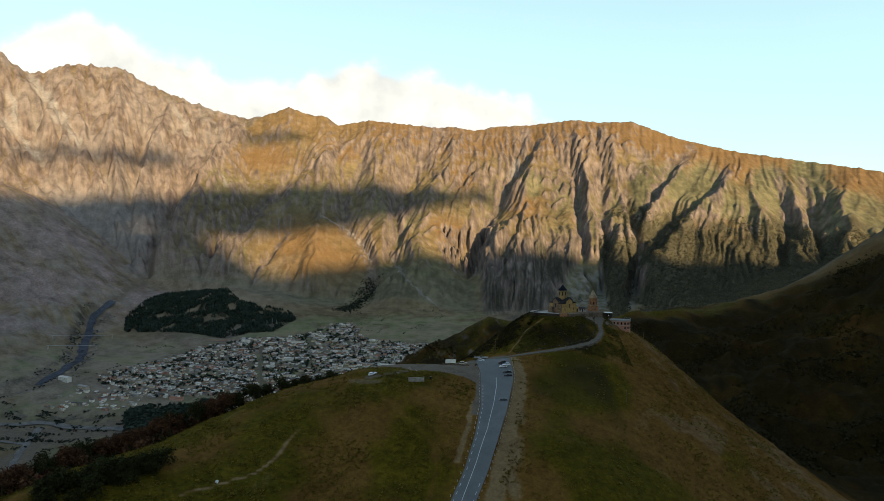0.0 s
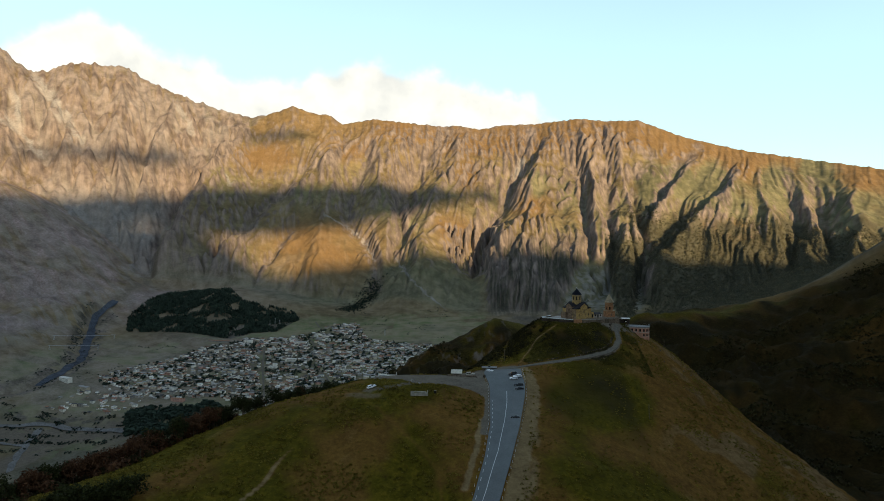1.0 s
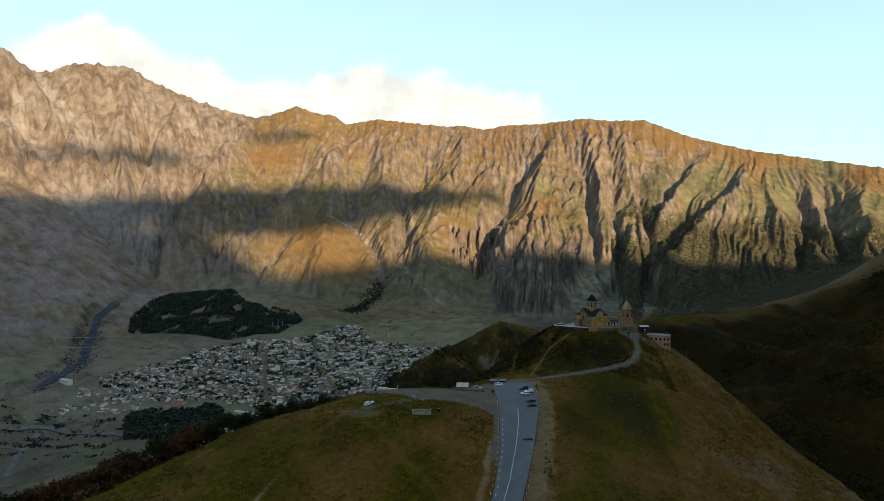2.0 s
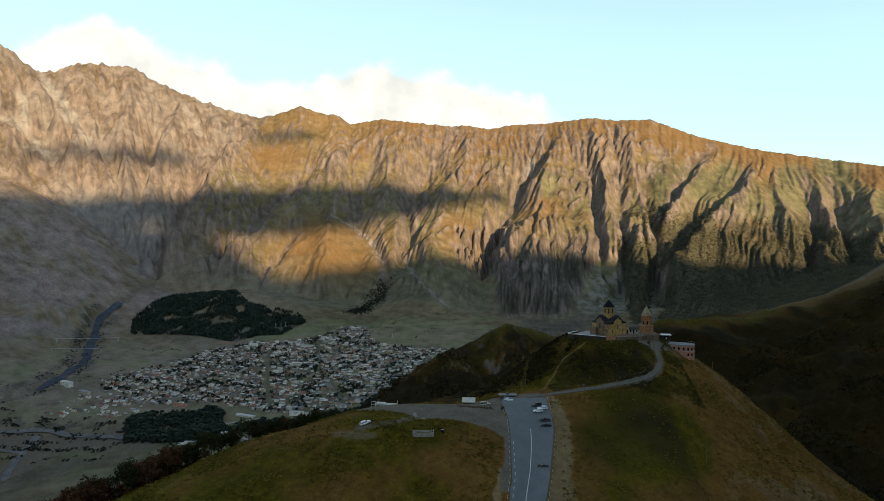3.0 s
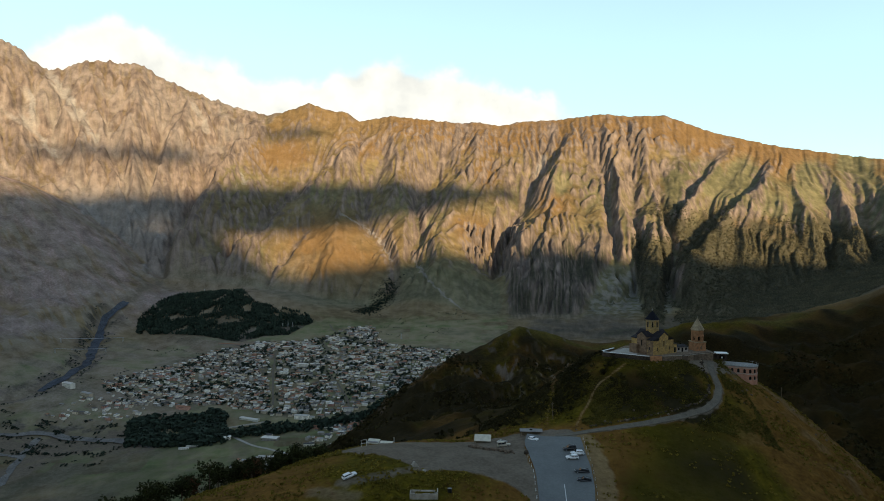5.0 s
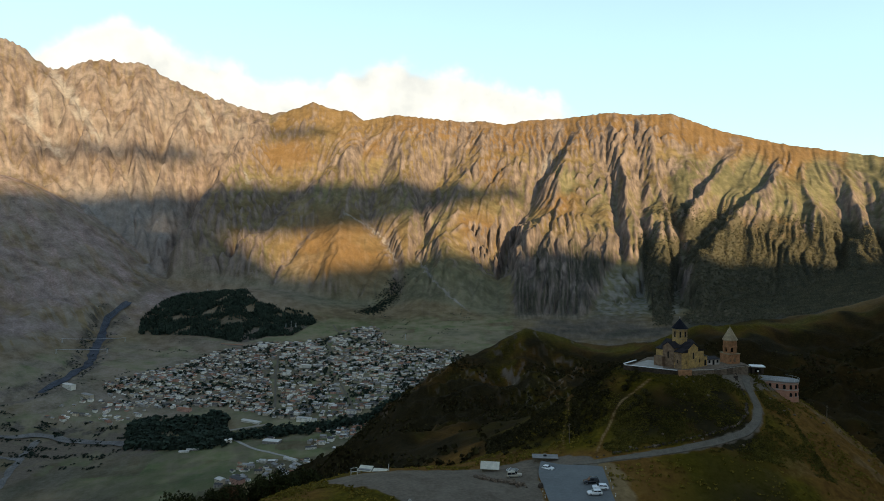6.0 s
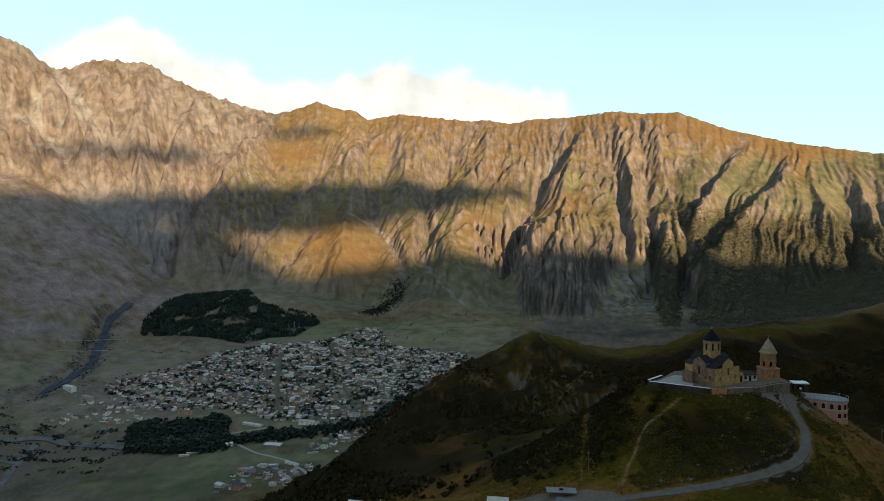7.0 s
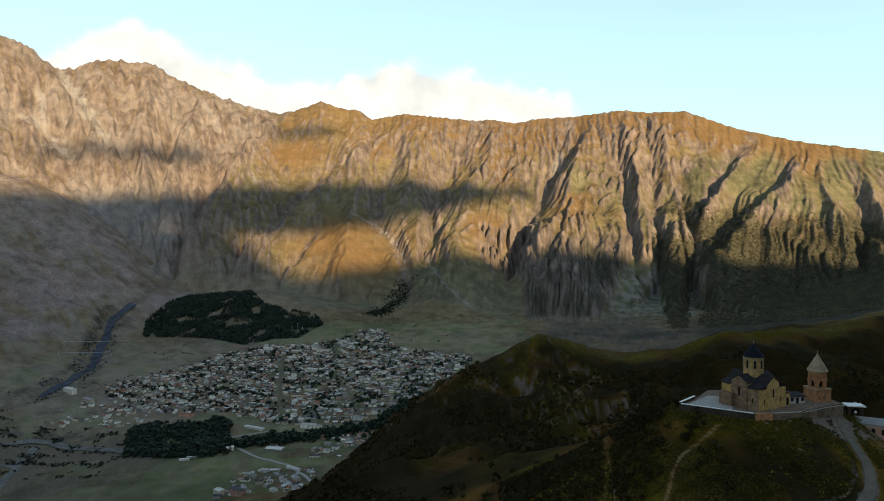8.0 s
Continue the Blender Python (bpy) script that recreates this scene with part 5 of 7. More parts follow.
car_at("white hatchback parked across the road edge", MAT_CAR_WHITE, 32.4, 337.0, 184, long=4.2, high=1.5, boxy=0.4)
car_at("black estate car parked beside a black van", MAT_CAR_BLACK, 34.0, 328.6, 175, long=4.7, high=1.6, boxy=0.5)
car_at("black van parked beside a black estate car", MAT_CAR_BLACK, 33.8, 323.8, 172, long=4.5, high=1.7, boxy=0.8)
car_at("black car parked alone by the marker posts", MAT_CAR_BLACK, 28.6, 294.6, 170, long=4.3)
car_at("small white car standing before the open stall", MAT_CAR_WHITE, 21.6, 355.4, -35, long=3.9)
car_at("beige off-road car parked beside the kiosk", MAT_CAR_BEIGE, 10.8, 352.2, -8, long=4.6, high=1.8, boxy=0.8)
car_at("white saloon parked on a dirt patch in the grass", MAT_CAR_WHITE, -38.3, 318.6, 35, long=4.6)

# ---- church, bell tower, terrace ----
CH = pose(79.7, 407.3, 432.3, 0, 0, 31)     # church floor; its long side runs along local y


def gable_body(bm, x0, x1, y0, y1, z0, eave, ridge, axis):
    """A block with a pitched top; axis: the way its ridge runs."""
    if axis == "y":
        ring = [((x0, z0)), (x1, z0), (x1, eave), ((x0 + x1) / 2, ridge), (x0, eave)]
        hull(bm, [[(x, y0, z) for x, z in ring][::-1], [(x, y1, z) for x, z in ring][::-1]])
    else:
        ring = [((y0, z0)), (y1, z0), (y1, eave), ((y0 + y1) / 2, ridge), (y0, eave)]
        hull(bm, [[(x0, y, z) for y, z in ring], [(x1, y, z) for y, z in ring]])


def roof_pair(bm, x0, x1, y0, y1, eave, ridge, axis, over=0.3, thick=0.16):
    """Two roof slabs that overhang the walls below."""
    mid, half = ((x0 + x1) / 2, (x1 - x0) / 2) if axis == "y" else ((y0 + y1) / 2, (y1 - y0) / 2)
    slope = (ridge - eave) / half
    for s in (-1, 1):
        sec = [(mid, ridge + 0.02), (mid + s * (half + over), eave - slope * over + 0.02), (mid + s * (half + over), eave - slope * over + thick), (mid, ridge + thick)]
        if axis == "y":
            hull(bm, [[(u, y0 - over, z) for u, z in sec], [(u, y1 + over, z) for u, z in sec]])
        else:
            hull(bm, [[(x0 - over, u, z) for u, z in sec], [(x1 + over, u, z) for u, z in sec]])


def shed_roof(bm, pts, thick=0.16):
    top = [bm.verts.new((x, y, z + thick)) for x, y, z in pts]
    low = [bm.verts.new((x, y, z + 0.02)) for x, y, z in pts]
    bm.faces.new(top)
    bm.faces.new(low[::-1])
    for k in range(len(pts)):
        bm.faces.new((low[k], low[(k + 1) % len(pts)], top[(k + 1) % len(pts)], top[k]))


def arch_panel(bm, w, h, at, depth=0.05, n=8):
    """A round-headed panel in the local x-z plane, set by the pose at."""
    ring = [(-w / 2, 0), (w / 2, 0)] + [(w / 2 * math.cos(math.pi * k / n), h - w / 2 + w / 2 * math.sin(math.pi * k / n)) for k in range(n + 1)]
    hull(bm, [[at @ Vector((x, -depth, z)) for x, z in ring], [at @ Vector((x, depth, z)) for x, z in ring]])


def recalc(bm):
    bmesh.ops.recalc_face_normals(bm, faces=bm.faces)
    return bm


church = thing("church", "old stone domed church with dark slate roofs on a hilltop", "church", CH)
bm = bmesh.new()
box(bm, -6.2, 6.2, -6.2, 6.2, -3.0, 6.0)
part("wall", recalc(bm), [MAT_STONE], church, "weathered ochre stone walls")
for nm, sides, ax in (("nave", (-2.7, 2.7, -6.45, 6.45), "y"), ("transept", (-6.45, 6.45, -2.7, 2.7), "x")):
    bm = bmesh.new()
    gable_body(bm, *sides, -3.0, 7.5, 9.4, ax)
    part(nm, recalc(bm), MAT_STONE if nm == "nave" else MAT_STONE_DARK, church)
    bm = bmesh.new()
    roof_pair(bm, *sides, 7.5, 9.4, ax)
    part("roof", recalc(bm), MAT_ROOF, church, "dark slate gable roof")
for sx in (-1, 1):
    for sy in (-1, 1):
        bm = bmesh.new()
        x0, x1, y0, y1 = sx * 2.7, sx * 6.5, sy * 2.7, sy * 6.5
        shed_roof(bm, [(x0, y0, 7.3), (x1, y0, 6.1), (x1, y1, 6.1), (x0, y1, 7.3)])
        hull(bm, [[(x0, y0, 5.8), (x1 - sx * 0.3, y0, 5.8), (x1 - sx * 0.3, y0, 6.15), (x0, y0, 7.3)], [(x0, y1 - sy * 0.3, 5.8), (x1 - sx * 0.3, y1 - sy * 0.3, 5.8), (x1 - sx * 0.3, y1 - sy * 0.3, 6.15), (x0, y1 - sy * 0.3, 7.3)]])
        part("aisle_roof", recalc(bm), MAT_ROOF, church, "dark slate lean-to roof")
# the light facade towards the lane: a stepped porch end and a low annexe
bm = bmesh.new()
box(bm, 6.2, 8.6, -6.0, -2.2, -3, 3.4, 0.05)
part("porch", recalc(bm), MAT_STONE, church, "low ochre stone porch")
bm = bmesh.new()
shed_roof(bm, [(6.1, -6.3, 4.3), (8.9, -6.3, 3.4), (8.9, -1.9, 3.4), (6.1, -1.9, 4.3)])
part("porch_roof", recalc(bm), MAT_DECK, church, "pale lean-to porch roof")
bm = bmesh.new()
box(bm, -8.2, -6.2, 1.4, 5.6, -3, 3.6, 0.05)
part("annexe", recalc(bm), MAT_STONE_DARK, church)
bm = bmesh.new()
box(bm, -1.9, 1.9, 6.2, 8.0, -3, 4.2, 0.3)
part("apse", recalc(bm), MAT_STONE, church)
bm = bmesh.new()
prism(bm, circle(2.75, 12), 6.6, 14.3)
drum = part("drum", recalc(bm), MAT_STONE, church, "light stone drum")
for nm, rr, z0, z1 in (("cornice", 2.95, 14.0, 14.4), ("string_course", 2.87, 10.4, 10.6)):
    bm = bmesh.new()
    prism(bm, circle(rr, 12), z0, z1)
    part(nm, recalc(bm), MAT_SPIRE, drum)
bm = bmesh.new()
n_cone = 24
hull(bm, [[(x, y, 14.4) for x, y in circle(3.15, n_cone)], [(x * (1.0 if k % 2 else 0.94), y * (1.0 if k % 2 else 0.94), 14.55) for k, (x, y) in enumerate(circle(3.1, n_cone))],
          [(x, y, 18.2) for x, y in circle(0.08, n_cone)]])
part("dome_cone", recalc(bm), MAT_CONE, church, "dark pointed conical dome roof")
bm = bmesh.new()
box(bm, -0.04, 0.04, -0.04, 0.04, 18.0, 19.1)
box(bm, -0.35, 0.35, -0.035, 0.035, 18.7, 18.78)
part("cross", recalc(bm), MAT_METAL, church, "thin metal cross")
for k in range(8):
    at_ = Matrix.Rotation(2 * math.pi * k / 8, 4, "Z") @ pose(0, -2.72, 11.1)
    bm = bmesh.new()
    arch_panel(bm, 0.55, 2.3, at_, 0.04)
    part("window", recalc(bm), MAT_VOID, drum, "narrow dark arched window")
    bm = bmesh.new()
    for s in (-1, 1):
        box(bm, s * 0.5 - 0.08, s * 0.5 + 0.08, -0.1, 0.02, -0.1, 2.7, m=at_)
    box(bm, -0.58, 0.58, -0.1, 0.02, 2.6, 2.8, m=at_)
    part("window_surround", recalc(bm), MAT_SPIRE, drum, "carved pale stone surround")
for at_, w_, h_ in ((pose(0, -6.46, 3.2), 0.6, 2.6), (pose(-3.8, -6.21, 1.6), 0.4, 1.4), (pose(3.8, -6.21, 1.6), 0.4, 1.4),
                    (pose(-6.46, 0, 3.2, 0, 0, 90), 0.6, 2.6), (pose(-6.21, -4.2, 1.8, 0, 0, 90), 0.4, 1.5), (pose(-6.21, 4.2, 1.8, 0, 0, 90), 0.4, 1.5), (pose(7.4, -6.01, 0.0), 1.1, 2.3)):
    bm = bmesh.new()
    arch_panel(bm, w_, h_, at_, 0.05)
    part("window", recalc(bm), MAT_VOID, church, "narrow dark arched window")
for s in (-1, 1):
    bm = bmesh.new()
    box(bm, s * 0.75 - 0.1, s * 0.75 + 0.1, -6.55, -6.43, 2.9, 6.2)
    part("pilaster", bm, MAT_SPIRE, church, "pale carved stone strip")
# courses of ashlar on the two walls that face the lane
stone_mesh = {}


def ashlar(parent, origin, wide, high, mat, course=0.55, keep=None):
    """Stone blocks set a little proud of a wall; origin: pose of the wall's lower left corner, x along it, -y outwards."""
    rng = random.Random(int(wide * 100 + high * 10))
    z, row = 0.0, 0
    while z < high - 0.1:
        x = -rng.uniform(0, 0.6)
        while x < wide:
            ln = rng.choice((0.7, 0.9, 1.15))
            x0, x1 = max(x, 0), min(x + ln, wide)
            if x1 - x0 > 0.25 and (keep is None or keep((x0 + x1) / 2, z + course / 2)):
                key = (round(x1 - x0, 1), course, mat.name)
                if key not in stone_mesh:
                    b2 = bmesh.new()
                    w2 = key[0] - 0.04
                    hull(b2, [[(0.0, 0, 0), (w2, 0, 0), (w2, 0, course - 0.04), (0, 0, course - 0.04)],
                              [(0.03, -0.05, 0.03), (w2 - 0.03, -0.05, 0.03), (w2 - 0.03, -0.05, course - 0.07), (0.03, -0.05, course - 0.07)]])
                    me = bpy.data.meshes.new("stone_block")
                    recalc(b2).to_mesh(me)
                    b2.free()
                    me.materials.append(mat)
                    stone_mesh[key] = me
                ob = new("stone_block", stone_mesh[key])
                ob.parent = parent
                ob.matrix_basis = origin @ pose(x0, rng.uniform(-0.01, 0.012), z)
            x += ln
        z += course
        row += 1


# ---- bell tower ----
TOWER = pose(101.5, 413.0, 429.6, 0, 0, 14)
tower = thing("bell_tower", "small stone bell tower with a ribbed conical spire", "bell tower", TOWER)
bm = bmesh.new()
box(bm, -2.6, 2.6, -2.6, 2.6, -3.5, 6.3, 0.06)
part("base", recalc(bm), MAT_STONE_RED, tower, "square reddish stone base")
bm = bmesh.new()
box(bm, -2.75, 2.75, -2.75, 2.75, 6.2, 6.5, 0.05)
part("cornice", recalc(bm), MAT_SPIRE, tower)
bm = bmesh.new()
prism(bm, circle(2.55, 12), 6.4, 6.95)
part("belfry_floor", recalc(bm), MAT_STONE_RED, tower)
bm = bmesh.new()
prism(bm, circle(2.55, 12), 9.2, 11.6)
part("belfry", recalc(bm), MAT_STONE_RED, tower, "round reddish stone belfry")
for k in range(6):
    bm = bmesh.new()
    box(bm, -0.62, 0.62, -2.55, -1.9, 6.9, 9.3, m=Matrix.Rotation(2 * math.pi * k / 6 + 0.25, 4, "Z"))
    part("pier", recalc(bm), MAT_STONE_RED, tower)
for k in range(6):
    at_ = Matrix.Rotation(2 * math.pi * k / 6 + 0.25 + math.pi / 6, 4, "Z") @ pose(0, -2.35, 6.95)
    bm = bmesh.new()
    ring_o = [(-0.95, 1.2), (-0.95, 2.4), (0.95, 2.4), (0.95, 1.2)] + [(0.62 * math.cos(math.pi * q / 8), 1.2 + 0.75 * math.sin(math.pi * q / 8)) for q in range(9)]
    hull(bm, [[at_ @ Vector((x, -0.2, z)) for x, z in ring_o], [at_ @ Vector((x, 0.15, z)) for x, z in ring_o]])
    part("arch", recalc(bm), MAT_STONE_RED, tower, "round stone arch")
bm = bmesh.new()
prism(bm, circle(1.7, 10), 6.9, 9.3)
part("inner_wall", recalc(bm), MAT_VOID, tower, "dark inside of the belfry")
bm = bmesh.new()
prism(bm, circle(2.75, 16), 11.5, 11.85)
part("spire_cornice", recalc(bm), MAT_SPIRE, tower)
bm = bmesh.new()
n_s = 32
hull(bm, [[(x * (1.0 if k % 2 else 0.93), y * (1.0 if k % 2 else 0.93), 11.8) for k, (x, y) in enumerate(circle(2.95, n_s))],
          [(x * (1.0 if k % 2 else 0.93), y * (1.0 if k % 2 else 0.93), 14.4) for k, (x, y) in enumerate(circle(1.5, n_s))], [(x, y, 17.0) for x, y in circle(0.05, n_s)]])
part("spire", recalc(bm), MAT_SPIRE, tower, "pale ribbed stone spire")
bm = bmesh.new()
cylinder(bm, (0, 0, 16.8), (0, 0, 18.0), 0.04, 0.03, 6)
part("finial", bm, MAT_METAL, tower)
for x_, w_, h_ in ((0.2, 0.9, 1.6), (-1.6, 0.35, 1.0)):
    bm = bmesh.new()
    arch_panel(bm, w_, h_, pose(x_, -2.62, 3.2), 0.05)
    part("niche", recalc(bm), MAT_STONE_DARK, tower, "shallow dark niche")
ashlar(church, pose(-6.2, -6.2, -0.2), 12.4, 6.0, MAT_STONE, keep=lambda x, z: not 3.45 < x < 8.95)
ashlar(church, pose(-2.7, -6.45, -0.2), 5.4, 7.1, MAT_STONE, keep=lambda x, z: abs(x - 2.7) > 0.55 or z < 3)
ashlar(church, pose(-6.2, 6.2, -0.2, 0, 0, -90), 12.4, 6.0, MAT_STONE_DARK, 0.6, keep=lambda x, z: not 3.4 < x < 9.0 and x > 4.9)
ashlar(church, pose(-6.45, 2.7, -0.2, 0, 0, -90), 5.4, 7.1, MAT_STONE_DARK, 0.6, keep=lambda x, z: abs(x - 2.7) > 0.6 or z < 3)
ashlar(tower, pose(-2.6, -2.6, -0.6), 5.2, 6.7, MAT_STONE_RED, keep=lambda x, z: not (2.6 < x < 3.6 and 3.6 < z < 5.6))

# ---- terrace round the church ----
TOP = 432.0
terrace = thing("terrace", "pale paved church terrace with a snow-white coping", "terrace", kind="structure")
bm = bmesh.new()
prism(bm, [(x, y) for x, y in TERRACE], 424, TOP)
part("platform", recalc(bm), MAT_WALL_DARK, terrace, "dark stone retaining wall")
bm = bmesh.new()
inner = [(82 + (x - 82) * 0.985, 411 + (y - 411) * 0.985) for x, y in TERRACE]
prism(bm, inner, TOP - 0.3, TOP + 0.06)
part("paving", recalc(bm), MAT_WALL_RUBBLE, terrace, "brown rubble paving")
bm = bmesh.new()
prism(bm, [(59.5, 405.6), (70.5, 399.7), (76.5, 414), (70.0, 417), (65.2, 412.2)], TOP - 0.2, TOP + 0.1)
part("forecourt", recalc(bm), MAT_PAVING, terrace, "pale stone forecourt")


def wall_run(parent, name, a_, b_, thick, high, base_down, mat, cope=None, steps=1, top0=TOP, top1=TOP):
    """A wall from a_ to b_ in level steps, with a coping slab on each."""
    for k in range(steps):
        p0, p1 = Vector(a_).lerp(Vector(b_), k / steps), Vector(a_).lerp(Vector(b_), (k + 1) / steps)
        z_ = top0 + (top1 - top0) * (k + 0.5) / steps
        d = p1 - p0
        m_ = pose(p0.x, p0.y, z_, 0, 0, math.degrees(math.atan2(d.y, d.x)))
        bm = bmesh.new()
        box(bm, 0, d.length, -thick / 2, thick / 2, -base_down, high, 0.04, m=m_)
        part(name, bm, mat, parent)
        if cope:
            bm = bmesh.new()
            box(bm, 0.03, d.length - 0.03, -thick / 2 - 0.14, thick / 2 + 0.14, high, high + 0.16, 0.04, m=m_)
            part("coping", bm, cope, parent, "white coping slab")


wall_run(terrace, "parapet", (57.6, 405.4), (75.3, 396.7), 0.45, 0.6, 6, MAT_WALL_DARK, MAT_WHITE, 7, TOP - 0.2, TOP - 0.5)
wall_run(terrace, "parapet", (75.6, 396.4), (80.6, 396.9), 0.7, 1.0, 6, MAT_STONE_RED, None, 1, TOP - 0.7, TOP - 0.7)
wall_run(terrace, "parapet", (81.0, 397.3), (90, 399.5), 0.5, 0.7, 6, MAT_WALL_RUBBLE, MAT_CONCRETE, 2, TOP - 0.6, TOP - 0.8)
wall_run(terrace, "parapet", (90.2, 399.7), (99, 405), 0.5, 0.6, 6, MAT_WALL_RUBBLE, MAT_CONCRETE, 3, TOP - 0.9, TOP - 0.9)
wall_run(terrace, "parapet", (99.2, 405.2), (106.8, 409), 0.5, 0.6, 6, MAT_WALL_RUBBLE, MAT_CONCRETE, 2, TOP - 0.9, TOP - 1.0)
wall_run(terrace, "parapet", (57.5, 405.8), (64.3, 413.2), 0.45, 0.75, 6, MAT_WALL_DARK, MAT_WHITE, 2)
wall_run(terrace, "parapet", (107, 409.4), (116, 418), 0.4, 0.9, 4, MAT_WALL_DARK, MAT_CONCRETE, 3, 430.4, 429.0)


def low_building(label, m, wide, deep, high, wall, roof, doors=2):
    ob = thing("outbuilding", label, "outbuilding", m)
    bm = bmesh.new()
    box(bm, 0, wide, 0, deep, -1.5, high, 0.03)
    part("wall", bm, wall, ob)
    bm = bmesh.new()
    shed_roof(bm, [(-0.25, -0.3, high), (wide + 0.25, -0.3, high), (wide + 0.25, deep + 0.3, high + 0.7), (-0.25, deep + 0.3, high + 0.7)], 0.12)
    part("roof", recalc(bm), roof, ob)
    for k in range(doors):
        bm = bmesh.new()
        x_ = wide * (k + 0.5) / doors
        box(bm, x_ - 0.42, x_ + 0.42, -0.05, 0.02, 0.0 if k % 2 == 0 else 0.9, 2.0)
        part("door" if k % 2 == 0 else "window", bm, MAT_VOID, ob, "dark opening")
    return ob


low_building("low pale outbuilding between the church and bell tower", pose(89.0, 407.6, 431.9, 0, 0, 12), 7.0, 3.2, 2.2, MAT_TRIM, MAT_ROOF, 4)

# ---- round-ended lodge with arched windows ----
LODGE = pose(119.2, 408.0, 420.2, 0, 0, -25)
lodge = thing("lodge", "pink plastered round-ended lodge with a flat grey roof", "lodge", LODGE)
ring = [(-7.5, -3.4), (2.2, -4.3), (4.2, -3.6), (5.6, -2.0), (6.0, 0.2), (5.4, 2.4), (3.8, 4.0), (1.6, 4.6), (-7.5, 4.2)]
bm = bmesh.new()
prism(bm, ring, -4.0, 6.0)
part("wall", recalc(bm), MAT_PINK, lodge, "pink plaster wall")
bm = bmesh.new()
prism(bm, [(x * 1.05, y * 1.06) for x, y in ring], 6.0, 6.45)
part("roof_deck", recalc(bm), MAT_DECK, lodge, "flat grey roof deck")
for za, zb, k_ in ((3.0, 3.2, 1.02), (5.5, 5.7, 1.025)):
    bm = bmesh.new()
    prism(bm, [(x * k_, y * k_) for x, y in ring], za, zb)
    part("string_course", recalc(bm), MAT_TRIM, lodge, "pale moulding")
edges_l = [(ring[0], ring[1], 4), (ring[1], ring[2], 1), (ring[2], ring[3], 1), (ring[3], ring[4], 1), (ring[4], ring[5], 1)]
for (ax_, ay_), (bx_, by_), n_w in edges_l:
    for k in range(n_w):
        t_ = (k + 0.5) / n_w
        x_, y_ = ax_ + (bx_ - ax_) * t_, ay_ + (by_ - ay_) * t_
        turn_ = math.degrees(math.atan2(by_ - ay_, bx_ - ax_))
        for z_, h_ in ((3.5, 1.7),) if n_w > 1 else ((3.5, 1.7), (0.7, 1.5)):
            bm = bmesh.new()
            arch_panel(bm, 0.95, h_, pose(x_, y_, z_, 0, 0, turn_), 0.06)
            win = part("window", recalc(bm), MAT_VOID, lodge, "dark arched window")
            bm = bmesh.new()
            box(bm, -0.65, 0.65, -0.16, 0.05, -0.14, 0.0, m=pose(x_, y_, z_, 0, 0, turn_))
            part("sill", bm, MAT_TRIM, win)
for k in range(len(ring) - 2):
    (ax_, ay_), (bx_, by_) = [(p[0] * 1.04, p[1] * 1.05) for p in (ring[k], ring[k + 1])]
    n_r = max(1, int(math.hypot(bx_ - ax_, by_ - ay_) / 1.4))
    for q in range(n_r):
        t_ = q / n_r
        bm = bmesh.new()
        cylinder(bm, (ax_ + (bx_ - ax_) * t_, ay_ + (by_ - ay_) * t_, 6.4), (ax_ + (bx_ - ax_) * t_, ay_ + (by_ - ay_) * t_, 7.35), 0.03, 0.03, 6)
        part("rail_post", bm, MAT_METAL, lodge, "thin metal rail post")
    bm = bmesh.new()
    cylinder(bm, (ax_, ay_, 7.33), (bx_, by_, 7.33), 0.025, 0.025, 6)
    part("handrail", bm, MAT_METAL, lodge, "thin metal handrail")

# ---- gate before the lodge ----
gate = thing("gatehouse", "small gatehouse with a white flat roof and round arch", "gatehouse", pose(111.4, 411.2, 428.3, 0, 0, -8))
bm = bmesh.new()
ring_o = [(-2.2, 0), (-1.25, 0), (-1.25, 1.1)] + [(-1.25 * math.cos(math.pi * k / 10), 1.1 + 1.0 * math.sin(math.pi * k / 10)) for k in range(1, 10)] + [(1.25, 1.1), (1.25, 0), (2.2, 0), (2.2, 2.6), (-2.2, 2.6)]
hull(bm, [[(x, -1.3, z) for x, z in ring_o], [(x, 1.3, z) for x, z in ring_o]])
part("arch_wall", recalc(bm), MAT_WALL_DARK, gate, "dark stone arch")
bm = bmesh.new()
box(bm, -2.6, 2.6, -1.9, 1.9, 2.6, 3.0, 0.05)
part("roof", bm, MAT_WHITE, gate, "white flat roof slab")
bm = bmesh.new()
box(bm, -1.3, 1.3, 1.1, 1.2, 0, 2.2)
part("door", bm, MAT_VOID, gate, "dark doorway")
bm = bmesh.new()
cylinder(bm, (0.1, -0.9, 0.9), (0.1, -1.0, 0.9), 0.42, 0.4, 14)
part("sign_disc", bm, MAT_WHITE, gate, "white round sign")

# ---- things round the car park ----
MAT_CREAM = material("cream_sheet", (0.60, 0.55, 0.45), 0.7, 0.15, 1.0, 0.1)


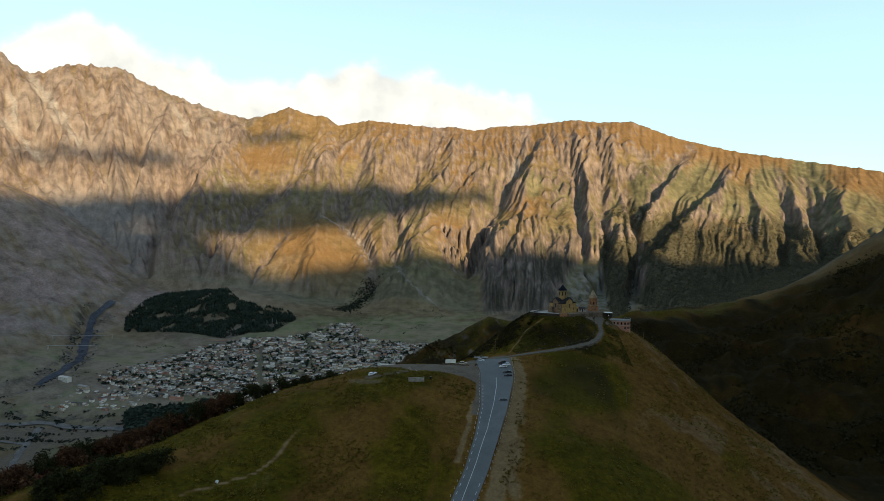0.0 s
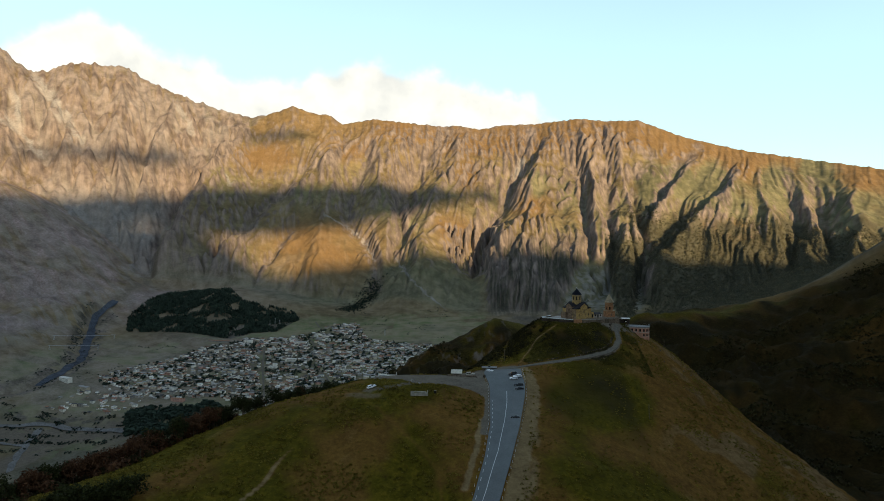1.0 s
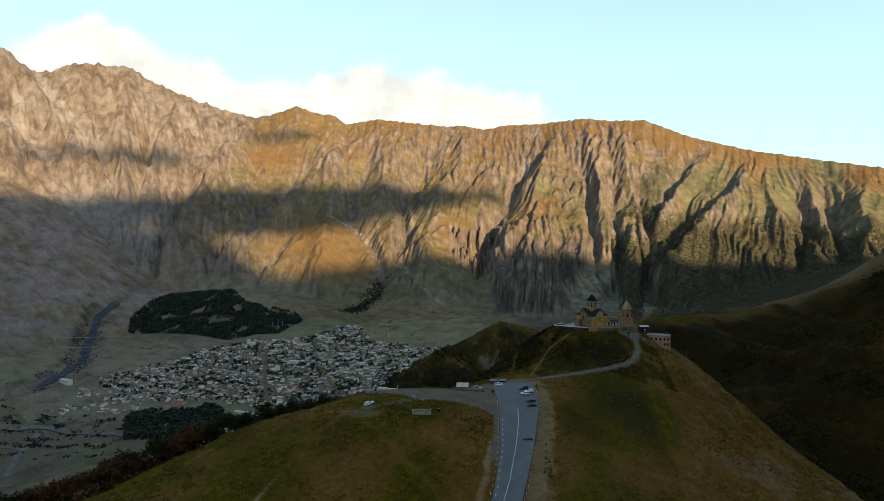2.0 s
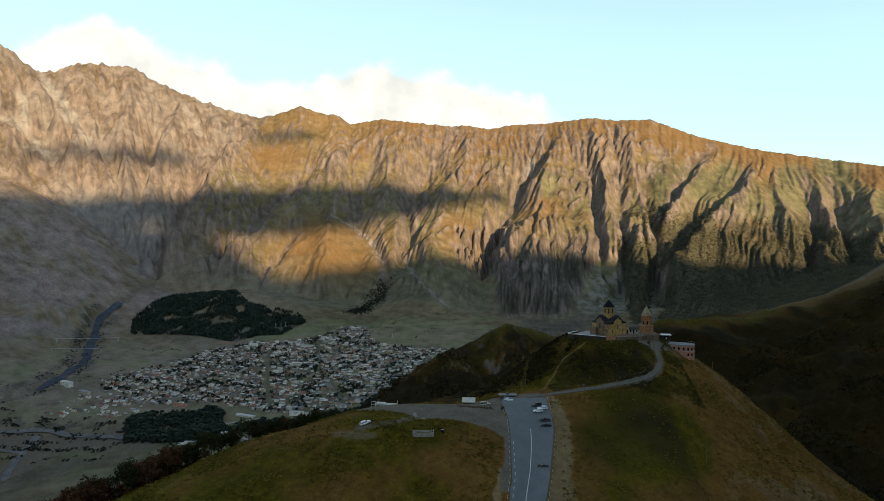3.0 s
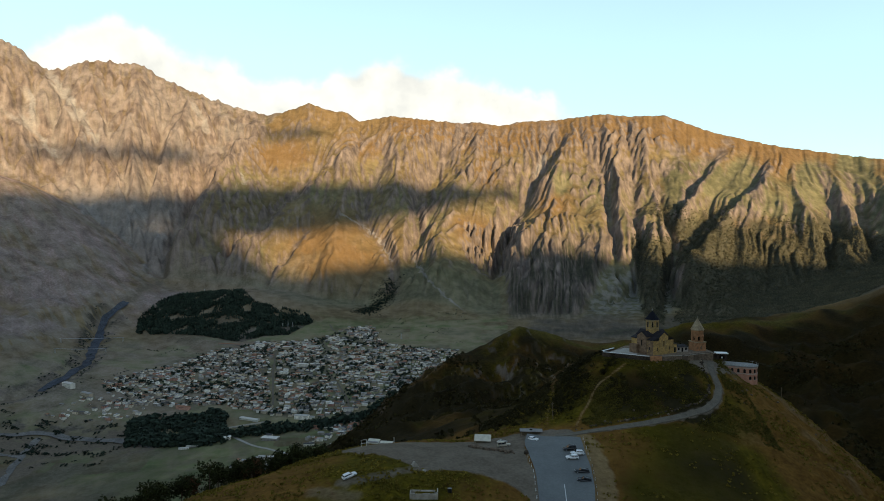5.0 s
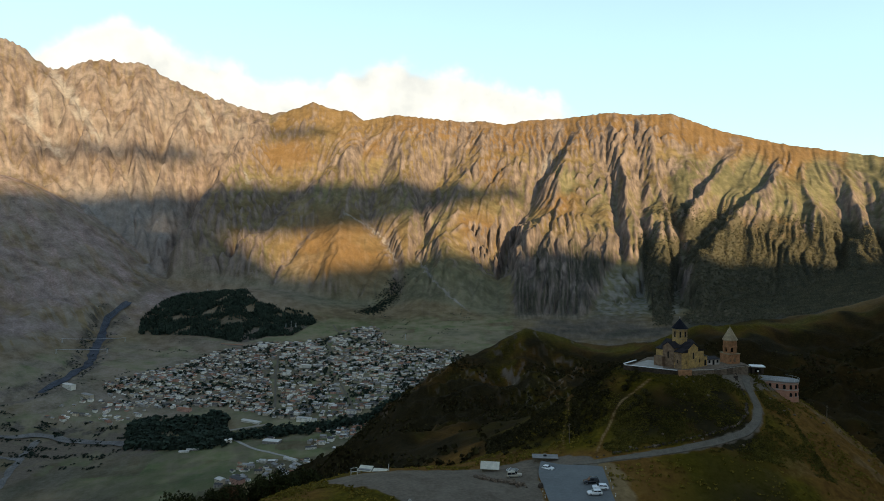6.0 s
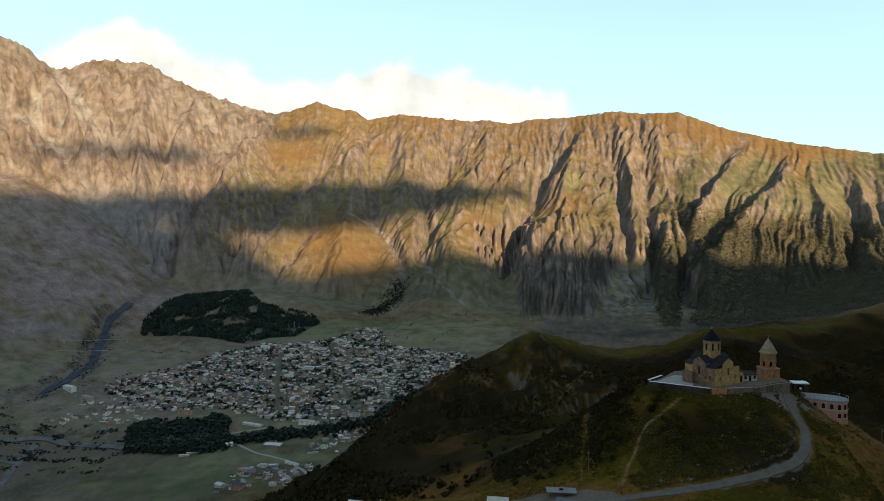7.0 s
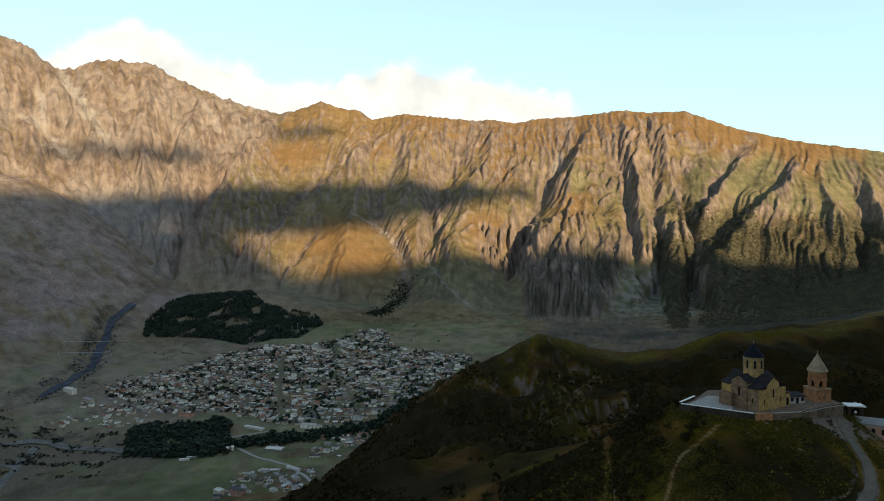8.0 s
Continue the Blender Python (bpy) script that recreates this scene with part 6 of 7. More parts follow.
def kiosk():
    """A market stand: a steep pale roof that comes down low in front, on posts with a counter below."""
    ob = thing("kiosk", "market kiosk with a steep cream sheet roof on posts", "kiosk", pose(3.4, 361.5, lie(3.4, 361.5), 0, 0, -6))
    bm = bmesh.new()
    box(bm, -2.7, 2.7, -0.2, 1.3, -0.8, 1.9, 0.03)
    part("wall", bm, MAT_WOOD, ob, "dark timber wall")
    bm = bmesh.new()
    shed_roof(bm, [(-3.1, -1.5, 1.0), (3.1, -1.5, 1.0), (3.1, 1.0, 2.7), (-3.1, 1.0, 2.7)], 0.1)
    part("roof", recalc(bm), MAT_CREAM, ob, "steep cream sheet roof")
    for x_ in (-2.9, -0.9, 1.0, 2.9):
        bm = bmesh.new()
        box(bm, x_ - 0.07, x_ + 0.07, -1.4, -1.26, -0.8, 1.05)
        part("post", bm, MAT_WOOD, ob)
    bm = bmesh.new()
    box(bm, -2.5, 2.5, -0.9, -0.3, 0.55, 0.68)
    part("counter", bm, MAT_WOOD, ob)
    return ob


def shed(label, x, y, turn, wide, deep, top):
    """A low storage shed just below the rim of the lot."""
    ob = thing("shed", label, "shed", pose(x, y, lie(x, y), 0, 0, turn), "sheds at the end of the lot")
    high = top - lie(x, y)
    bm = bmesh.new()
    box(bm, -wide / 2, wide / 2, -deep / 2, deep / 2, -1.0, high - 0.3, 0.04)
    part("wall", bm, MAT_DECK, ob, "grey boarded wall")
    bm = bmesh.new()
    shed_roof(bm, [(-wide / 2 - 0.25, -deep / 2 - 0.3, high - 0.75), (wide / 2 + 0.25, -deep / 2 - 0.3, high - 0.75), (wide / 2 + 0.25, deep / 2 + 0.2, high), (-wide / 2 - 0.25, deep / 2 + 0.2, high)], 0.1)
    part("roof", recalc(bm), MAT_CREAM, ob, "pale sheet roof")
    return ob


shed("low shed with a pale sheet roof beside the gravel lot", -32.9, 361.0, -8, 4.4, 2.6, 406.1)
shed("low shed with a pale sheet roof beside its twin", -38.0, 363.4, -12, 4.2, 2.6, 406.1)
bm = bmesh.new()
cylinder(bm, (0, 0, -0.6), (0, 0, 2.2), 0.12, 0.1, 8)
tagged(part("marker_pillar", bm, MAT_WHITE), "white marker pillar beside the sheds", "pillar").location = (-30.0, 362.0, lie(-30.0, 362.0))


def stall():
    ob = thing("open_stall", "open stall with a flat pale roof on posts", "stall", pose(22.0, 367.3, lie(22.0, 367.3), 0, 0, -3))
    bm = bmesh.new()
    box(bm, -4.3, 4.3, -1.9, 1.9, 1.35, 1.55, 0.03)
    part("roof", bm, MAT_DECK, ob, "flat pale roof")
    for x_ in (-4.0, 0, 4.0):
        for y_ in (-1.6, 1.6):
            bm = bmesh.new()
            box(bm, x_ - 0.08, x_ + 0.08, y_ - 0.08, y_ + 0.08, -0.8, 1.35)
            part("post", bm, MAT_WOOD, ob)
    bm = bmesh.new()
    box(bm, -3.6, 3.6, -0.4, 0.5, -0.4, 0.85, 0.03)
    part("counter", bm, MAT_WOOD, ob, "dark timber counter")
    bm = bmesh.new()
    box(bm, -0.6, 0.5, -0.5, 0.6, 1.55, 2.2, 0.12)
    part("roof_box", bm, MAT_BLACK, ob, "dark box on the roof")
    return ob


kiosk()
stall()
# a curved pile of dark and white boards
pile = thing("board_pile", "curved pile of black and white striped boards", "board pile", pose(10.8, 359.6, lie(10.8, 359.6), 0, 0, -20))
for k in range(8):
    bm = bmesh.new()
    rad, lift = 2.7 - 0.24 * k, 0.12 + 0.11 * k
    inner_, outer_ = [], []
    for q in range(11):
        a_ = radians(200 + 14 * q)
        inner_.append((rad * 0.93 * math.cos(a_), rad * 0.6 * math.sin(a_) + 1.2))
        outer_.append((rad * 1.0 * math.cos(a_), rad * 0.66 * math.sin(a_) + 1.2))
    prism(bm, outer_ + inner_[::-1], -0.4, lift)
    part("board", recalc(bm), MAT_WHITE if k % 2 == 0 else MAT_BLACK, pile)

# the stone bank that holds the upper part of the lot
bank_rng = random.Random(5)
bank_wall = thing("rubble_wall", "low rubble stone wall along the gravel lot", "wall", kind="structure")
for k in range(110):
    t_ = k / 110
    (x_, y_), _ = along([(-1.2, 352.6), (3, 349.6), (8, 346), (12.8, 341.8)], t_)
    x_, y_ = x_ + bank_rng.gauss(0, 0.5), y_ + bank_rng.gauss(0, 0.9)
    for lay in range(2):
        bm = bmesh.new()
        s_ = bank_rng.uniform(0.28, 0.5)
        one = bmesh.ops.create_icosphere(bm, subdivisions=1, radius=s_)
        for v_ in one["verts"]:
            v_.co = Vector((v_.co.x * 1.2, v_.co.y * 0.8, v_.co.z * 0.75)) * (1 + 0.35 * noise.noise(v_.co * 3 + Vector((k, lay, 0))))
        ob = part("stone", bm, MAT_WALL_RUBBLE, bank_wall)
        ob.location = (x_ + bank_rng.uniform(-0.2, 0.2), y_ + bank_rng.uniform(-0.3, 0.3), lie(x_, y_) + 0.1 + 0.45 * lay)
        ob.rotation_euler = (0, 0, bank_rng.uniform(0, 6))


def boulder(label, x, y, size, mat, seed, group="loose boulders"):
    bm = bmesh.new()
    one = bmesh.ops.create_icosphere(bm, subdivisions=2, radius=1)
    for v_ in one["verts"]:
        n_ = noise.noise(v_.co * 1.3 + Vector((seed * 7.1, 0, 0)))
        v_.co = Vector((v_.co.x * size[0], v_.co.y * size[1], v_.co.z * size[2])) * (1 + 0.45 * n_)
    ob = part("boulder", bm, mat)
    ob.location = (x, y, lie(x, y) + size[2] * 0.35)
    ob.rotation_euler = (0, 0, seed)
    return tagged(ob, label, "boulder", group)


boulder("dark boulder at the edge of the asphalt", 17.6, 341.0, (0.8, 0.5, 1.0), MAT_WALL_DARK, 3)
rb = random.Random(11)
for k in range(44):
    u_ = rb.random()
    if u_ < 0.35:
        x_, y_ = rb.uniform(70, 112), rb.uniform(385, 398)
    elif u_ < 0.7:
        x_, y_ = rb.uniform(105, 150), rb.uniform(375, 405)
    else:
        x_, y_ = rb.uniform(40, 90), rb.uniform(362, 369)
    s_ = rb.uniform(0.2, 0.6)
    boulder("pale weathered boulder lying in the grass", x_, y_, (s_, s_ * rb.uniform(0.6, 1), s_ * 0.7), MAT_WALL_RUBBLE, k + 10)

# rubble bank on the upper side of the lane
lane_wall = thing("lane_bank", "dry stone bank along the upper side of the lane", "wall", kind="structure")
for k in range(130):
    (x_, y_), _ = along(offset_line(LANE[1:], 3.6), rb.random())
    bm = bmesh.new()
    s_ = rb.uniform(0.25, 0.6)
    one = bmesh.ops.create_icosphere(bm, subdivisions=1, radius=s_)
    for v_ in one["verts"]:
        v_.co *= 1 + 0.4 * noise.noise(v_.co * 3 + Vector((k, 3, 0)))
    ob = part("stone", bm, MAT_WALL_DARK if k % 4 else MAT_WALL_RUBBLE, lane_wall)
    ob.location = (x_ + rb.uniform(-0.5, 0.5), y_ + rb.uniform(-0.5, 0.5), lie(x_, y_) + 0.12)

# roofless concrete foundation in the grass
ruin = thing("ruined_foundation", "roofless pale concrete foundation in the grass", "ruin", pose(-14.6, 306.2, lie(-14.6, 306.2), 0, 0, 3))
for nm, b_ in (("wall", (-4.0, 4.0, -1.5, -1.2, -0.8, 0.7)), ("wall", (-4.0, 3.2, 1.2, 1.5, -0.8, 0.9)), ("wall", (-4.0, -3.7, -1.2, 1.2, -0.8, 0.9)), ("wall", (3.7, 4.0, -1.2, 1.5, -0.8, 1.3)), ("floor_slab", (-3.7, 3.7, -1.2, 1.2, -0.6, 0.15))):
    bm = bmesh.new()
    box(bm, *b_, 0.05)
    for v_ in bm.verts:
        if v_.co.z > 0.5:
            v_.co.z += 0.35 * noise.noise(v_.co * 1.7)
    part(nm, bm, MAT_CONCRETE, ruin)
bm = bmesh.new()
box(bm, -0.6, 0.6, -0.5, 0.5, -0.4, 1.1, 0.05)
tagged(part("crate", bm, MAT_BLACK), "dark box standing in the grass", "crate").location = (-7.4, 309.4, lie(-7.4, 309.4))
bm = bmesh.new()
hull(bm, [[(-1.6, -1.1, -0.3), (1.6, -1.1, -0.3), (1.6, 1.1, -0.3), (-1.6, 1.1, -0.3)], [(-0.2, -0.8, 2.0), (0.2, -0.8, 2.0), (0.2, 0.8, 2.0), (-0.2, 0.8, 2.0)]])
tent = tagged(part("shelter", recalc(bm), MAT_CONCRETE), "small pale tent-shaped shelter beside the track", "shelter")
tent.scale = (0.75, 0.75, 0.7)
tent.location, tent.rotation_euler = (-18.9, 324.6, lie(-18.9, 324.6)), (0, 0, 0.5)
boulder("pale block lying beside the track", -15.6, 320.2, (1.0, 0.7, 0.6), MAT_CONCRETE, 77)
boulder("pale block lying in the grass", -88, 231, (0.7, 0.6, 0.7), MAT_WHITE, 78)
frame_ = thing("viewing_frame", "white tubular frame at the end of the gravel lot", "frame", pose(-40.5, 356.5, lie(-40.5, 356.5), 0, 0, 20))
for nm, p0, p1 in (("upright", (-1, 0, -0.3), (-1, 0, 2.3)), ("upright", (1, 0, -0.3), (1, 0, 2.3)), ("crossbar", (-1, 0, 2.3), (1, 0, 2.3)), ("crossbar", (-1, 0, 1.1), (1, 0, 1.1))):
    bm = bmesh.new()
    cylinder(bm, p0, p1, 0.07, 0.07, 8)
    part(nm, bm, MAT_WHITE, frame_)


def pole(label, x, y, high):
    ob = thing("utility_pole", label, "utility pole", pose(x, y, lie(x, y), random.uniform(-2, 2), random.uniform(-2, 2), random.uniform(0, 90)), "utility poles")
    bm = bmesh.new()
    cylinder(bm, (0, 0, -0.5), (0, 0, high), 0.14, 0.1, 8)
    part("pole", bm, MAT_WOOD, ob)
    bm = bmesh.new()
    box(bm, -0.9, 0.9, -0.06, 0.06, high - 0.7, high - 0.55)
    part("crossarm", bm, MAT_WOOD, ob)
    return ob


pole("grey timber utility pole on the grassy slope", 31.5, 376, 7)
pole("grey timber utility pole on the grassy slope", 131, 398, 6)
pole("grey timber utility pole on the grassy slope", 97, 322, 7)

# ---- trees and shrubs ----
def tufts(rng, count, centre, radius, size, squash=1.0):
    """Many small bent leaf sprays scattered through a crown: vertices and faces."""
    vs, fs = [], []
    d = rng.normal(size=(count, 3))
    d /= np.linalg.norm(d, axis=1)[:, None]
    rad = radius * rng.uniform(0.45, 1.0, count) ** 0.6 * (1 + 0.35 * np.sin(d[:, 0] * 5 + d[:, 2] * 4 + rng.uniform(0, 6)))
    pos = np.asarray(centre) + d * rad[:, None] * (1, 1, squash)
    for p_, n_ in zip(pos, d + rng.normal(scale=0.6, size=(count, 3))):
        n_ = n_ / (np.linalg.norm(n_) + 1e-9)
        t_ = np.cross(n_, rng.normal(size=3))
        t_ /= np.linalg.norm(t_) + 1e-9
        b_ = np.cross(n_, t_)
        s_ = size * rng.uniform(0.6, 1.35)
        k = len(vs)
        vs += [p_ - t_ * s_ - b_ * s_ * 0.5, p_ + t_ * s_ * 0.2 - b_ * s_ * 0.8 + n_ * s_ * 0.25, p_ + t_ * s_ + b_ * s_ * 0.3, p_ - t_ * s_ * 0.1 + b_ * s_ * 0.9 + n_ * s_ * 0.3]
        fs += [(k, k + 1, k + 2), (k, k + 2, k + 3)]
    return vs, fs


def mesh_of(name, vs, fs, mat):
    me = bpy.data.meshes.new(name)
    me.from_pydata([tuple(map(float, p)) for p in vs], [], fs)
    me.materials.append(mat)
    return me


def tree(label, leaf, seed, high, m, slim=1.0):
    """A broadleaf tree: tapered trunk with limbs, crown of many small sprays with gaps."""
    rng = np.random.default_rng(seed)
    ob = thing("tree", label, "tree", m, "trees along the hill edge")
    bm = bmesh.new()
    cylinder(bm, (0, 0, -1.0), (0.1, 0, high * 0.45), 0.2, 0.13, 7)
    cylinder(bm, (0.1, 0, high * 0.44), (0, 0.1, high * 0.8), 0.13, 0.04, 6)
    limbs = []
    for k in range(7):
        a_, z_ = 2.4 * k + rng.uniform(-0.4, 0.4), high * (0.3 + 0.075 * k)
        end = (math.cos(a_) * high * 0.24 * slim, math.sin(a_) * high * 0.24 * slim, z_ + high * 0.13)
        cylinder(bm, (0.05, 0, z_), end, 0.06, 0.02, 5)
        limbs.append(end)
    part("trunk", bm, MAT_BARK, ob)
    vs, fs = [], []
    for end in limbs + [(0, 0, high * 0.85), (0.2, 0.1, high * 0.68)]:
        v2, f2 = tufts(rng, 84, end, high * 0.17 * (0.8 + 0.4 * rng.random()), high * 0.03, 0.9)
        fs += [tuple(i + len(vs) for i in f_) for f_ in f2]
        vs += v2
    crown = new("crown", mesh_of("crown", vs, fs, leaf))
    crown.parent = ob
    tagged(crown, "rust-brown autumn leaves" if leaf is MAT_LEAF_RUST else "dark green leaves")
    return ob


tree_rng = random.Random(3)
kinds = []
spots = []
# the wooded left flank of the hill, from the river side up to the gravel lot
for k in range(230):
    t_ = tree_rng.random()
    (x_, y_), _ = along([(-172, 212), (-162, 248), (-147, 280), (-124, 301), (-110, 322), (-90, 352), (-60, 402)], t_)
    off = abs(tree_rng.gauss(0, 1)) * 13 - 2
    spots.append((x_ - off * 0.75 + tree_rng.uniform(-4, 4), y_ + off * 0.55 + tree_rng.uniform(-4, 4), t_))
for k, (x_, y_, t_) in enumerate(spots[:150]):
    rust = tree_rng.random() < (0.75 if t_ < 0.55 else 0.15)
    at_ = pose(x_, y_, lie(x_, y_) - 0.2, 0, 0, tree_rng.uniform(0, 360))
    pick = [q for q in kinds if q[1] == rust]
    if len(pick) < 4:
        made = tree("rust-leaved tree on the steep hill flank" if rust else "dark green tree on the steep hill flank", MAT_LEAF_RUST if rust else MAT_LEAF, 20 + k, tree_rng.uniform(8.5, 12.5), at_)
        kinds.append((made, rust))
    else:
        copy_thing(pick[k % 4][0], at_ @ Matrix.Diagonal((1, 1, 1, 1)))


for k in range(40):
    (x_, y_), _ = along([(-136, 205), (-131, 211), (-125, 217), (-119, 225), (-113, 235)], k / 40)
    x_, y_ = x_ + tree_rng.gauss(-5, 5), y_ + tree_rng.gauss(4, 5)
    pick = [q for q in kinds if not q[1]]
    copy_thing(pick[k % 4][0], pose(x_, y_, lie(x_, y_) - 4.5, 0, 0, tree_rng.uniform(0, 360)))


def scatter(name, label, places, leaf, size, per, seed, squash=0.8, spray=0.35):
    """Uncountable shrubs in one mesh: each a small heap of leaf sprays."""
    rng = np.random.default_rng(seed)
    heaps = [tufts(np.random.default_rng(seed + q), per, (0, 0, 0.45), 0.75, spray, squash) for q in range(8)]
    heaps = [(np.array(v_), np.array(f_)) for v_, f_ in heaps]
    P = np.array(places, float)
    Z = terrain(P[:, 0], P[:, 1])
    V, F, base = [], [], 0
    for q, (x_, y_) in enumerate(P):
        v_, f_ = heaps[q % 8]
        s_ = size * rng.uniform(0.55, 1.3)
        a_ = rng.uniform(0, 6.28)
        c_, n_ = math.cos(a_), math.sin(a_)
        V.append(np.stack([(v_[:, 0] * c_ - v_[:, 1] * n_) * s_ + x_, (v_[:, 0] * n_ + v_[:, 1] * c_) * s_ + y_, v_[:, 2] * s_ + Z[q]], -1))
        F.append(f_ + base)
        base += len(v_)
    V, F = np.concatenate(V).astype(np.float32), np.concatenate(F).astype(np.int32)
    me = bpy.data.meshes.new(name)
    me.vertices.add(len(V))
    me.vertices.foreach_set("co", V.ravel())
    me.loops.add(F.size)
    me.loops.foreach_set("vertex_index", F.ravel())
    me.polygons.add(len(F))
    me.polygons.foreach_set("loop_start", np.arange(0, F.size, 3, dtype=np.int32))
    me.update(calc_edges=True)
    me.materials.append(leaf)
    return tagged(new(name, me), label, "shrubs", kind="stuff")


def field_of(count, seed, x0, x1, y0, y1, keep):
    """Random places in a rectangle where keep(x, y) lies above a random share."""
    rng = np.random.default_rng(seed)
    out, tries = [], 0
    while sum(map(len, out)) < count and tries < 90:
        x_, y_ = rng.uniform(x0, x1, 4000), rng.uniform(y0, y1, 4000)
        ok = keep(x_, y_) > rng.random(4000)
        out.append(np.stack([x_[ok], y_[ok]], -1))
        tries += 1
    return np.concatenate(out)[:count]


def flank(x, y):
    d, t_ = line_distance(x, y, [(-215, 215), (-200, 262), (-168, 300), (-126, 345), (-103, 378), (-66, 410)])
    return np.exp(-((d / 34) ** 2)) * (x + 0.35 * (310 - y) < -120)


scatter("flank_shrubs", "rust and green shrubs on the steep hill flank", field_of(1100, 5, -330, -60, 200, 430, flank), MAT_SHRUB, 2.6, 60, 6, 0.9, 0.2)
scatter("flank_thicket", "rust-leaved thicket on the steep hill flank", field_of(700, 7, -300, -110, 200, 340, lambda x, y: flank(x, y) * (perlin(x / 25, y / 25, 4) > -0.1)), MAT_LEAF_RUST, 2.8, 60, 8, 1.1, 0.2)


def nose_cover(x, y):
    return np.clip(0.25 + 0.9 * fractal(x / 80, y / 120, 3, 55), 0, 1) * (terrain(x, y) > 110) * smooth(60, 110, line_distance(x, y, CREST_GRASS)[0])


scatter("hillside_shrubs", "dark shrubs on the steep brown hillside", field_of(9000, 9, -330, 230, 455, 1240, nose_cover), MAT_SHRUB, 2.2, 9, 10, 0.8, 0.5)
scatter("dark_hill_shrubs", "dark shrubs on the shaded hill", field_of(9000, 11, 150, 900, 480, 1160, lambda x, y: np.clip(0.1 + 0.9 * fractal(x / 90, y / 90, 3, 57), 0, 1) * smooth(60, 120, line_distance(x, y, CREST_GRASS)[0])), MAT_SHRUB, 1.9, 8, 12, 0.7, 0.5)
scatter("church_hill_shrubs", "low dark shrubs below the church", field_of(3000, 13, 5, 62, 372, 480, lambda x, y: (line_distance(x, y, FOOTPATH)[0] > 3) * (line_distance(x, y, FOOTPATH_LOW)[0] > 1.6) * np.clip(0.2 + 0.8 * fractal(x / 16, y / 16, 3, 59) + 0.02 * (y - 385), 0, 1) * (y > 386 - 0.2 * x) * ~inside(x, y, TERRACE)), MAT_SHRUB, 1.25, 34, 14, 0.7, 0.24)


# tufts of grass on the hill before the camera
def sward(x, y):
    return (line_distance(x, y, ROAD_MID)[0] > 11) * ~inside(x, y, LOT) * (line_distance(x, y, LANE)[0] > 4) * (line_distance(x, y, TRACK)[0] > 2.4) * (line_distance(x, y, TRACK_SIDE)[0] > 1.6) * ~inside(x, y, TERRACE) * np.clip(0.35 + fractal(x / 20, y / 20, 3, 63), 0, 1) * np.where((x > 36) & (x < 110), np.where(y > 358, 0.03, 0.3), 1.0)


MAT_SWARD = material("rough_grass", (0.16, 0.112, 0.02), 0.9, 0.3, 0.06, each=0.25, second=(0.09, 0.068, 0.011))
scatter("grass_tussocks", "rough yellow-green grass tussocks on the hill", field_of(22000, 15, -170, 190, 205, 440, sward), MAT_SWARD, 0.6, 7, 16, 0.25, 0.45)

MAT_DARK_GRASS = material("dark_rough_grass", (0.085, 0.066, 0.013), 0.9, 0.35, 0.08, each=0.4, second=(0.03, 0.027, 0.006))


def dark_sward(x, y):
    clear = (line_distance(x, y, LANE)[0] > 2.6) * (line_distance(x, y, FOOTPATH)[0] > 1.3) * ~inside(x, y, TERRACE) * (line_distance(x, y, ROAD_MID)[0] > 14)
    return clear * np.clip(0.45 + fractal(x / 12, y / 12, 3, 67), 0, 1)


scatter("hill_grass", "dark rough grass below the church", field_of(13000, 45, 36, 112, 358, 412, dark_sward), MAT_DARK_GRASS, 0.42, 8, 46, 0.4, 0.42)

# ---- the town in the valley ----
town_rng = random.Random(8)
WALLS = [material("plaster_" + n_, c_, 0.9, 0.12, 0.3, each=0.22) for n_, c_ in (("white", (0.78, 0.72, 0.63)), ("cream", (0.58, 0.48, 0.36)), ("grey", (0.31, 0.275, 0.24)), ("rose", (0.46, 0.25, 0.19)))]
ROOFS = [material("sheet_roof_" + n_, c_, 0.6, 0.15, 0.3, each=0.25) for n_, c_ in (("grey", (0.31, 0.295, 0.28)), ("rust", (0.27, 0.13, 0.08)), ("pale", (0.60, 0.56, 0.51)), ("dark", (0.09, 0.085, 0.085)))]
ROOF_WORDS, WALL_WORDS = ("grey", "rust-brown", "pale", "dark"), ("white", "cream", "grey", "rose")
MAT_PANE = material("window_dark", (0.03, 0.033, 0.04), 0.2, 0.1)


